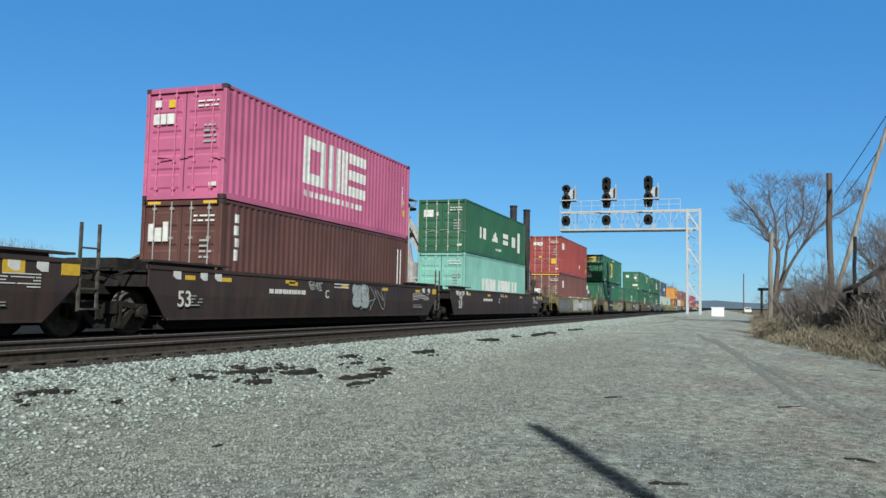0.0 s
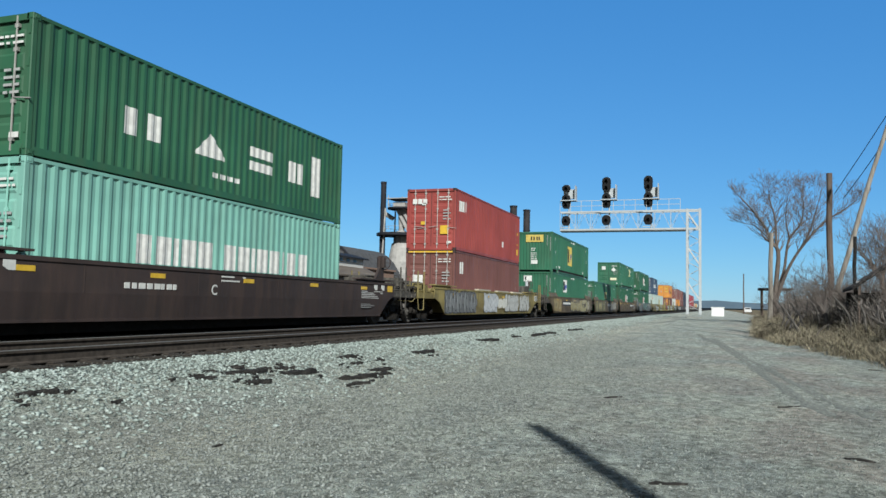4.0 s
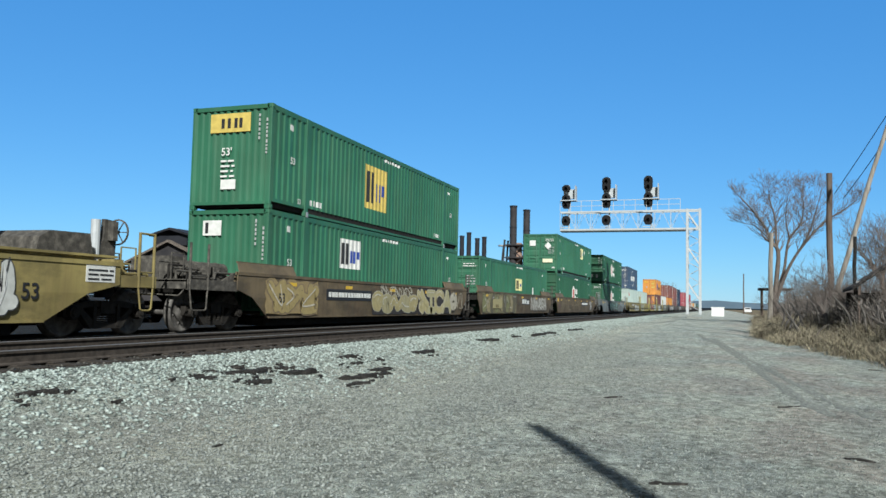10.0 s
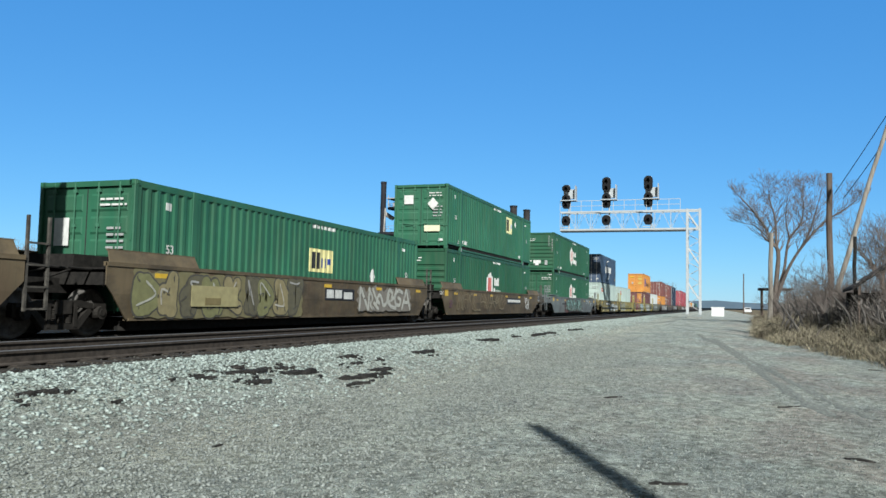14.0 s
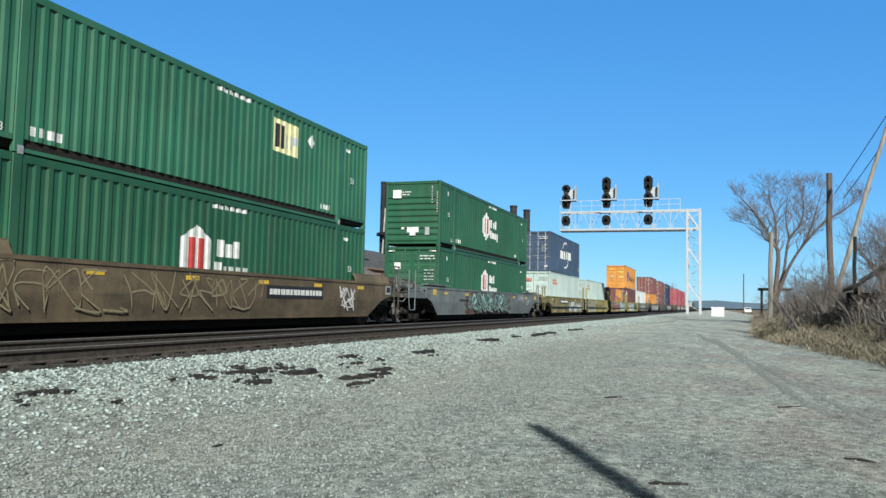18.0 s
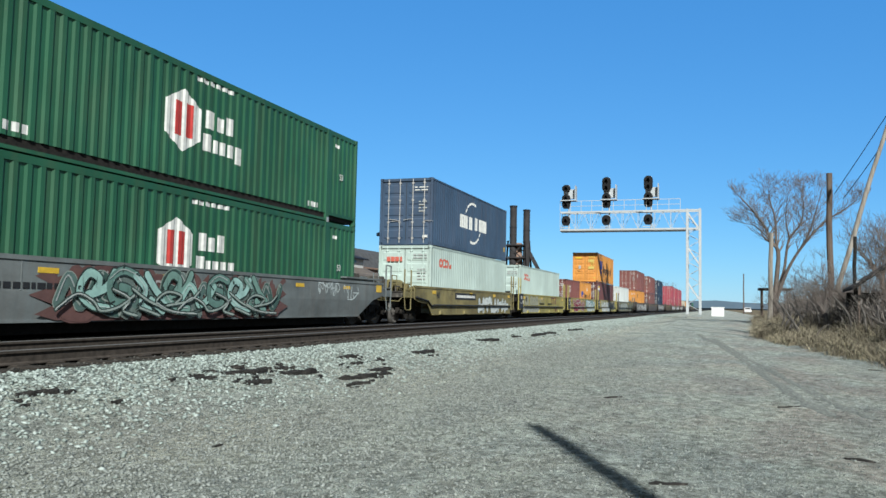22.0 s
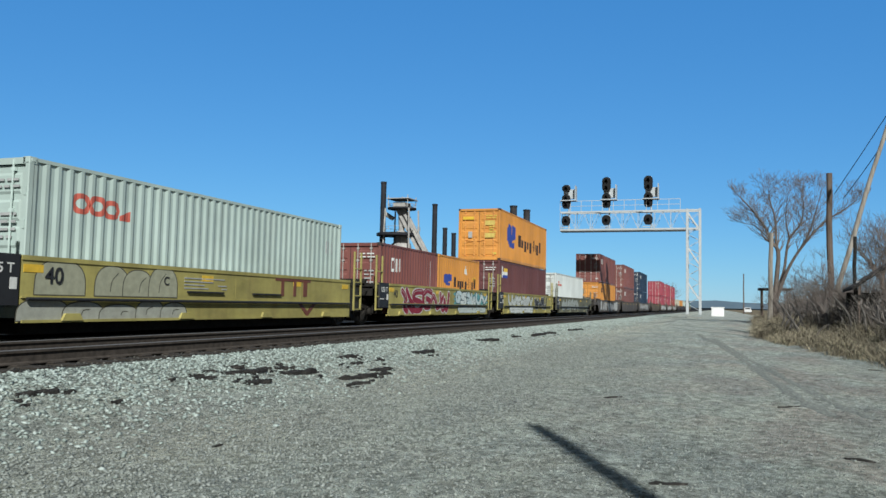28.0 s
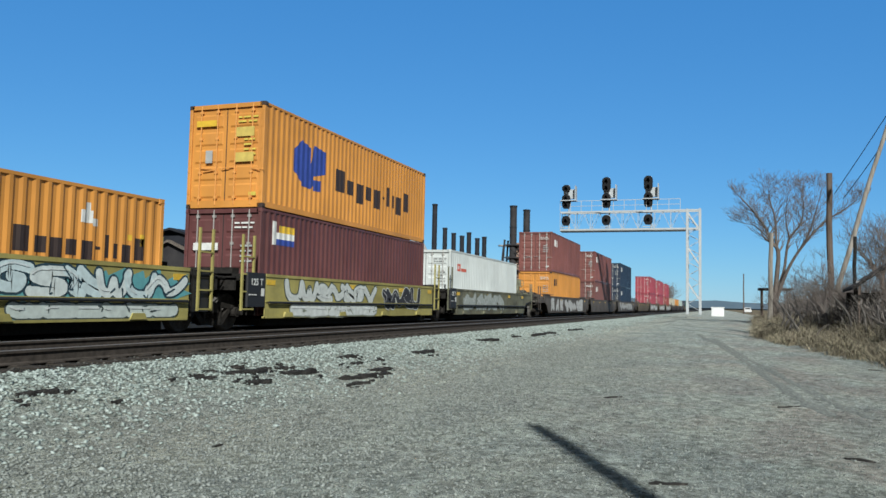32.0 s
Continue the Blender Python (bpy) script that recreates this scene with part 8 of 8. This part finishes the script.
# a fallen roof slab and a pale scrap on the bank
shed = thing("open_shed", "small flat-roofed open shed behind the tree", "shed", at=(65, -4.2, ground_z(65, -4.2)))
part("roof", Build().box(0, 2.5, -0.9, 1.5, 2.0, 2.16), STEEL_DARK, shed)
for y in (-0.7, 1.2):
    part("post", Build().box(0.1, 0.2, y, y + 0.1, 0, 2.0), POLE_WOOD, shed)
    part("post", Build().box(2.3, 2.4, y, y + 0.1, 0, 2.0), POLE_WOOD, shed)
pale = plain("pale_scrap_paint", (0.55, 0.55, 0.53))
solid("scrap_sheet", Build().loft([[(0, -0.16, 0), (0.1, 0.12, 0.03), (0.16, 0.08, 0.12), (0.05, -0.05, 0.14)], [(0.04, -0.13, 0), (0.14, 0.12, 0.03), (0.2, 0.07, 0.1), (0.09, -0.04, 0.12)]]), pale, "pale crumpled sheet caught in the brush", "scrap", at=(30.0, -4.45, 1.75))
ruin = thing("collapsed_shed", "dark collapsed plank shed half buried in the brush", "shed", at=(29.0, -5.0, ground_z(29.0, -5.0) + 0.3))
part("roof_slab", Build().loft([[(0, 0.9, 0.95), (2.4, 0.9, 0.9), (2.4, -1.5, 2.55), (0, -1.5, 2.65)], [(0, 0.9, 1.05), (2.4, 0.9, 1.0), (2.4, -1.5, 2.65), (0, -1.5, 2.75)]]), OLD_WOOD, ruin)
for k in range(4):
    y = 0.75 - 0.7 * k
    part("post", Build().bar((0.12, y, -0.6), (0.12 + 0.05 * (k % 2), y - 0.06, 1.0 + 0.7 * (0.9 - y)), 0.07), POLE_WOOD, ruin)
part("front_rail", Build().bar((-0.03, 0.95, 0.72), (-0.03, -0.35, 0.8), 0.09), OLD_WOOD, ruin)
# dark sheet added behind; its colour stands for shaded hollows in the brush
part("dark_backing", Build().box(2.2, 2.3, -1.4, 0.8, -0.6, 0.9), OLD_WOOD, ruin)
rt = random.Random(17)
for k in range(9):
    x0, y0 = 43.5 + 0.5 * k, -3.0 - 0.12 * k
    z0 = ground_z(x0, y0)
    beam = Build().bar((0, 0, 0), (rt.uniform(-0.3, 0.6), -2.1 - rt.uniform(0, 0.8), 1.15 + rt.uniform(-0.2, 0.5)), 0.09 + 0.03 * rt.random())
    solid("fallen_beam", beam, OLD_WOOD, "dark fallen roof timber leaning in the brush", "timber", "fallen timbers in the brush", at=(x0, y0, z0 + 0.02))


def parked_car(x, y, z):
    """A white car far down the lane."""
    car = thing("parked_car", "white car parked far down the lane", "car", at=(x, y, z))
    body = plain("white_car_paint", (0.7, 0.7, 0.7), 0.3)
    part("body", Build().bevel_box(-2.1, 2.1, -0.88, 0.88, 0.28, 0.85, 0.15), body, car)
    part("cabin", Build().loft([[(-1.2, -0.8, 0.85), (1.3, -0.8, 0.85), (1.3, 0.8, 0.85), (-1.2, 0.8, 0.85)], [(-0.6, -0.66, 1.42), (0.9, -0.66, 1.42), (0.9, 0.66, 1.42), (-0.6, 0.66, 1.42)]]), body, car)
    part("rear_window", Build().loft([[(-1.12, -0.66, 0.93), (-1.12, 0.66, 0.93), (-0.72, 0.56, 1.34), (-0.72, -0.56, 1.34)], [(-1.08, -0.66, 0.93), (-1.08, 0.66, 0.93), (-0.68, 0.56, 1.34), (-0.68, -0.56, 1.34)]]), BLACK, car)
    for wx in (-1.35, 1.35):
        for wy in (-0.8, 0.8):
            part("wheel", Build().tube((wx, wy - 0.1, 0.32), (wx, wy + 0.1, 0.32), 0.32, n=14), BLACK, car)


parked_car(215.0, -6.2, ground_z(215.0, -6.2))


# ---- the works behind the train ----
BRICK = grained("brown_brick", [(0.3, (0.20, 0.13, 0.10)), (0.7, (0.32, 0.22, 0.17))], 8)
ROOF_OLD = grained("rusty_roof_sheet", [(0.3, (0.06, 0.05, 0.044)), (0.55, (0.14, 0.118, 0.10)), (0.75, (0.25, 0.21, 0.175))], 1.6, 0.85, stretch=(0.12, 3.0, 3.0))
WALL_OLD = grained("stained_wall_sheet", [(0.3, (0.14, 0.11, 0.09)), (0.6, (0.27, 0.23, 0.20)), (0.75, (0.36, 0.32, 0.28))], 0.9, 0.9)
STACK = grained("sooty_stack_steel", [(0.3, (0.012, 0.013, 0.017)), (0.7, (0.028, 0.029, 0.035))], 0.6, 0.7)
FURNACE = grained("dusty_furnace_steel", [(0.3, (0.26, 0.25, 0.24)), (0.7, (0.46, 0.44, 0.41))], 0.5, 0.8)
STOVE = grained("rust_grey_stove_steel", [(0.3, (0.02, 0.02, 0.023)), (0.7, (0.055, 0.05, 0.05))], 0.4, 0.75)


def stack(x, y, top, r, label="tall dark steel chimney of the works", mat=None):
    t = thing("chimney", label, "chimney", "chimneys of the works", at=(x, y, -0.4))
    part("shaft", Build().tube((0, 0, 0), (0, 0, top + 0.4), r * 1.06, r, 18), mat or STACK, t, smooth=False)
    part("lip", Build().ring((0, 0, top + 0.2), (0, 0, 1), r * 0.8, r * 1.12, 0.5, 18), STACK, t)
    for z in (0.62, 0.8):
        part("band", Build().ring((0, 0, top * z), (0, 0, 1), r, r * 1.09, 0.3, 18), STACK, t)


stack(227.5, 101.8, 39.2, 0.9)
stack(233.0, 86.2, 32.4, 0.8)
for x, y, z in ((234.6, 83.2, 24.9), (235.7, 80.6, 23.3), (236.6, 78.1, 22.5), (237.3, 76.0, 23.6), (238.3, 73.5, 21.8), (239.0, 71.4, 22.3)):
    stack(x, y, z, 0.72)
stack(241.6, 62.6, 32.4, 1.1, "tall soot-dark stove stack of the works", STOVE)
stack(243.0, 58.6, 31.2, 1.05, "tall soot-dark stove stack of the works", STOVE)


def furnace(x, y):
    t = thing("blast_furnace", "dusty grey blast furnace with an inclined skip bridge", "blast furnace", at=(x, y, -0.4))
    def cone(z0, z1, r0, r1, n=16):
        return Build().tube((0, 0, z0), (0, 0, z1), r0, r1, n)
    part("hearth", cone(0, 14, 5.5, 5.5), FURNACE, t)
    part("bosh", cone(14, 20, 4.2, 3.0), FURNACE, t)
    part("stack_shell", cone(20, 24, 2.4, 1.5), FURNACE, t)
    part("top_cone", cone(24, 31, 0.9, 1.3), FURNACE, t)
    part("platform", Build().tube((0, 1.5, 22.4), (0, 1.5, 23.2), 6.6, 6.6, 20), STACK, t)
    part("platform", Build().tube((0, 0, 30.9), (0, 0, 31.4), 4.6, 4.6, 20), STACK, t)
    rail = Build()
    for z, r in ((24.0, 6.0), (31.4, 4.4)):
        for k in range(18):
            a = 2 * math.pi * k / 18
            rail.bar((r * math.cos(a), r * math.sin(a), z), (r * math.cos(a), r * math.sin(a), z + 1.1), 0.09)
        rail.ring((0, 0, z + 1.1), (0, 0, 1), r - 0.05, r + 0.05, 0.1, 24)
    part("railing", rail, FURNACE, t)
    top = Build().box(-4, 4, -3.8, 3.8, 34.0, 34.25)
    for a, b in ((-3.5, -3.3), (-3.5, 3.3), (3.5, -3.3), (3.5, 3.3), (0, 0)):
        top.bar((a, b, 31.4), (a, b, 35.2), 0.2)
    top.box(-2.5, 2.5, -2, 2, 31.4, 33)
    part("head_frame", top, FURNACE, t)
    skip = Build()
    for dx in (-1.2, 1.2):
        skip.bar((dx, 1.5, 31.5), (dx, -13, 6), 0.9)
        skip.bar((dx, -0.5, 31.0), (dx, -15, 6), 0.8)
    for k in range(12):
        f = k / 12
        skip.bar((-1.2, 1.5 - 14.5 * f, 31.5 - 25.5 * f), (1.2, -0.5 - 14.5 * f, 31.0 - 25 * f), 0.3)
    part("skip_bridge", skip, FURNACE, t)
    legs = Build()
    for dx, dy in ((-5, 5), (-5, -5), (5, 5), (5, -5)):
        legs.bar((dx, dy, 0), (dx * 0.8, dy * 0.8, 31), 0.4)
    part("leg_frame", legs, FURNACE, t)
    pipe = Build()
    pipe.tube((0, 3, 28), (0, 6.3, 30), 0.7, n=10).tube((0, 6.3, 30), (0, 6.3, 14), 0.5, n=10)
    part("downcomer", pipe, FURNACE, t)
    return t


furnace(230.0, 96.3)


def scaffold(x, y):
    t = thing("furnace_tower", "rusty steel tower with platforms between the stacks", "tower", at=(x, y, -0.4))
    b = Build()
    for dx, dy in ((-3, -5), (-3, 5), (3, -5), (3, 5)):
        b.bar((dx, dy, 0), (dx * 0.7, dy * 0.7, 22), 0.5)
    part("frame", b, STOVE, t)
    for z, w in ((12, 3.6), (16, 3.2), (20, 3.0)):
        part("platform", Build().box(-3.5, 3.5, -w, w, z, z + 0.4), STOVE, t)
        br = Build()
        for dx in (-3, 3):
            br.bar((dx, -w * 0.8, z - 4), (dx, w * 0.8, z), 0.25).bar((dx, w * 0.8, z - 4), (dx, -w * 0.8, z), 0.25)
        part("bracing", br, STOVE, t)
    part("vessel", Build().tube((0, 0, 4), (0, 0, 21), 2.3, 1.6, 14), BRICK, t)
    part("chute", Build().bar((0, -3, 20), (0, -9, 9), 1.1), STOVE, t)
    part("lamp_table", Build().tube((0, 4.5, 20.0), (0, 4.5, 20.4), 1.7, 1.7, 12).bar((0, 3.6, 12), (0, 4.4, 20), 0.16).bar((0, 5.4, 12), (0, 4.6, 20), 0.16), FURNACE, t)


scaffold(243.5, 61.8)


def gable_shed(x0, x1, y0, y1, eave, ridge, label, monitor=0.0, bays=8):
    t = thing("mill_building", label, "building", at=(x0, (y0 + y1) / 2, -0.35))
    L, hw = x1 - x0, (y1 - y0) / 2
    part("wall_near", Build().box(0, L, -hw, -hw + 0.3, 0, eave), WALL_OLD, t)
    part("wall_far", Build().box(0, L, hw - 0.3, hw, 0, eave), WALL_OLD, t)
    g = [(-hw, 0), (hw, 0), (hw, eave), (0, ridge), (-hw, eave)]
    for xa in (0.02, L - 0.32):
        b = Build().loft([[(xa, y, z) for y, z in g], [(xa + 0.3, y, z) for y, z in g]])
        part("gable_wall", b, STOVE, t)
    for s in (-1, 1):
        b = Build().loft([[(-0.5, s * (hw + 0.5), eave - 0.25), (L + 0.5, s * (hw + 0.5), eave - 0.25), (L + 0.5, s * 0.0, ridge + 0.05), (-0.5, 0, ridge + 0.05)],
                          [(-0.5, s * (hw + 0.5), eave + 0.02), (L + 0.5, s * (hw + 0.5), eave + 0.02), (L + 0.5, 0, ridge + 0.32), (-0.5, 0, ridge + 0.32)]])
        part("roof", b, ROOF_OLD, t)
    if monitor:
        mw = hw * 0.4
        zm = ridge - mw / hw * (ridge - eave)
        part("monitor_wall", Build().box(0.5, L - 0.5, -mw, -mw + 0.2, zm, ridge + monitor * 0.6), plain("pale_clerestory_sheet", (0.6, 0.59, 0.56)), t)
        b = Build()
        for s in (-1, 1):
            b.loft([[(-0.3, s * (mw + 0.6), ridge + monitor * 0.5), (L + 0.3, s * (mw + 0.6), ridge + monitor * 0.5), (L + 0.3, 0, ridge + monitor), (-0.3, 0, ridge + monitor)],
                    [(-0.3, s * (mw + 0.6), ridge + monitor * 0.5 + 0.25), (L + 0.3, s * (mw + 0.6), ridge + monitor * 0.5 + 0.25), (L + 0.3, 0, ridge + monitor + 0.25), (-0.3, 0, ridge + monitor + 0.25)]])
        part("monitor_roof", b, STACK, t)
        part("monitor_end", Build().box(0.1, 0.5, -mw, mw, ridge - 0.3, ridge + monitor * 0.55), STACK, t)
        for k in range(bays):
            x = 1.0 + (L - 3) * k / bays
            part("window", Build().box(x, x + (L - 3) / bays * 0.45, -mw - 0.06, -mw - 0.02, ridge + monitor * 0.12, ridge + monitor * 0.45), plain("dark_dusty_glass", (0.03, 0.03, 0.032), 0.3), t)
    for k in range(bays):
        x = 1.5 + (L - 4) * k / bays
        part("window", Build().box(x, x + 1.6, -hw - 0.05, -hw - 0.01, eave * 0.35, eave * 0.8), plain("dark_dusty_glass", (0.03, 0.03, 0.032), 0.3), t)
    return t


gable_shed(74.3, 122.0, 54.5, 65.5, 5.3, 7.5, "long low mill building with a rusty monitor roof", 1.5, 18)


def arch_shed(x0, x1, yc, w, h, label):
    t = thing("arched_shed", label, "building", at=(x0, yc, -0.35))
    n = 14
    L = x1 - x0
    arc = [(w * math.cos(math.pi * k / n), h * math.sin(math.pi * k / n)) for k in range(n + 1)]
    b = Build()
    b.loft([[(0, y, z) for y, z in arc], [(L, y, z) for y, z in arc]])
    part("roof", b, grained("dark_shed_sheet", [(0.3, (0.05, 0.052, 0.055)), (0.7, (0.10, 0.10, 0.105))], 1.0), t)
    part("end_rib", Build().loft([[(-0.2, y * 1.04, z * 1.04) for y, z in arc] + [(-0.2, y, z) for y, z in arc[::-1]], [(0.1, y * 1.04, z * 1.04) for y, z in arc] + [(0.1, y, z) for y, z in arc[::-1]]]), STACK, t)
    part("front_wall", Build().box(-0.6, -0.25, -w * 0.8, w * 0.6, 0, h * 0.45), BRICK, t)
    part("front_roof", Build().box(-2.0, -0.3, -w * 0.9, w * 0.7, h * 0.45, h * 0.5), plain("pale_fascia", (0.5, 0.48, 0.45)), t)


arch_shed(172, 200, 92, 10, 15.4, "dark arched storage shed with a brick front")
solid("brick_building", Build().box(0, 22, -4, 4, 0, 8.9).box(-0.4, 22.4, -4.4, 4.4, 8.9, 9.3), BRICK, "plain brown brick building of the works", "building", at=(160, 82, -0.4))
white_shed = thing("pale_shed", "low pale sheet-metal shed behind the train", "building", at=(96, 34, -0.35))
part("walls", Build().box(0, 14, -4, 4, 0, 4.3), plain("pale_sheet_wall", (0.62, 0.62, 0.56), 0.7), white_shed)
part("roof", Build().box(-0.4, 14.4, -4.4, 4.4, 4.3, 4.55), FURNACE, white_shed)
for k, (x, y, h) in enumerate(((60, 66, 7), (64, 72, 7.5), (57, 61, 6), (72, 80, 8), (52, 60, 6.5))):
    bare_tree(x, y, h, 600 + k, "bare grey tree behind the works' yard", 1.0, 0.12, 0.25, 4, stems=4)
for k, (x, y, h) in enumerate(((330, 22, 13), (343, 24.5, 13.5), (322, 20.2, 11.5), (352, 23, 12), (336, 20.6, 12))):
    bare_tree(x, y, h, 700 + k, "bare grey tree far down the line", 1.1, 0.16, 0.25, 4, stems=5)

# a conical stockpile by the stoves
pile = Build()
rings = []
for r, z in ((9, 0), (6, 4.5), (3.2, 9), (0.8, 13), (0.1, 14)):
    rings.append([(r * math.cos(a * math.pi / 8) * (1 + 0.05 * math.sin(a * 5)), r * math.sin(a * math.pi / 8), z) for a in range(16)])
pile.loft(rings)
solid("stockpile", pile, grained("brown_ore", [(0.3, (0.16, 0.12, 0.10)), (0.7, (0.26, 0.20, 0.17))], 1.5), "tall brown heap of ore in the works", "stockpile", at=(222, 78, -0.4))


# ---- distance ----
hill = Build()
N = 60
for k in range(N + 1):
    a = radians(-40 + 110 * k / N)
    r = 2600
    h = 26 + 16 * noise.noise((k * 0.23, 0, 0)) + 8 * noise.noise((k * 0.9, 2, 0))
    hill.v += [(r * math.cos(a), r * math.sin(a), -30), (r * math.cos(a) * 0.98, r * math.sin(a) * 0.98, 4), (r * math.cos(a) * 1.0, r * math.sin(a) * 1.0, h), (r * 1.1 * math.cos(a), r * 1.1 * math.sin(a), -30)]
for k in range(N):
    for j in range(3):
        hill.f.append((4 * k + j, 4 * k + j + 1, 4 * k + 5 + j, 4 * k + 4 + j))
hill.m = [0] * len(hill.f)
# the haze of distance is put into the hillside's blue colour
solid("hills", hill, grained("hazy_blue_hillside", [(0.3, (0.07, 0.105, 0.14)), (0.7, (0.10, 0.14, 0.18))], 0.02, 1.0), "low hazy blue wooded hills on the horizon", "hills", kind="structure")


# ---- what moves ----
def motions():
    """The train rolls towards the viewer along the main track, slowing a little; its wheels turn with it."""
    times = [0.0, 8.0, 16.0, 24.0, 32.0]
    for ob in TRAIN:
        s = ob.location.x
        walk(ob, [(t, Matrix.Translation((s - rolled(t), ob.location.y, ob.location.z))) for t in times])
    steps = [k * 0.1 for k in range(321)]
    first = {}
    for w in WHEELS:
        dx = w.location.x
        key = round(dx, 3)
        if key not in first:
            walk(w, [(t, Matrix.Translation((dx, 0, WHEEL_R)) @ Matrix.Rotation(-rolled(t) / WHEEL_R, 4, "Y")) for t in steps])
            first[key] = w
        else:
            src = first[key].animation_data
            w.rotation_mode = "QUATERNION"
            w.animation_data_create()
            w.animation_data.action = src.action
            w.animation_data.action_slot = src.action_slot


motions()
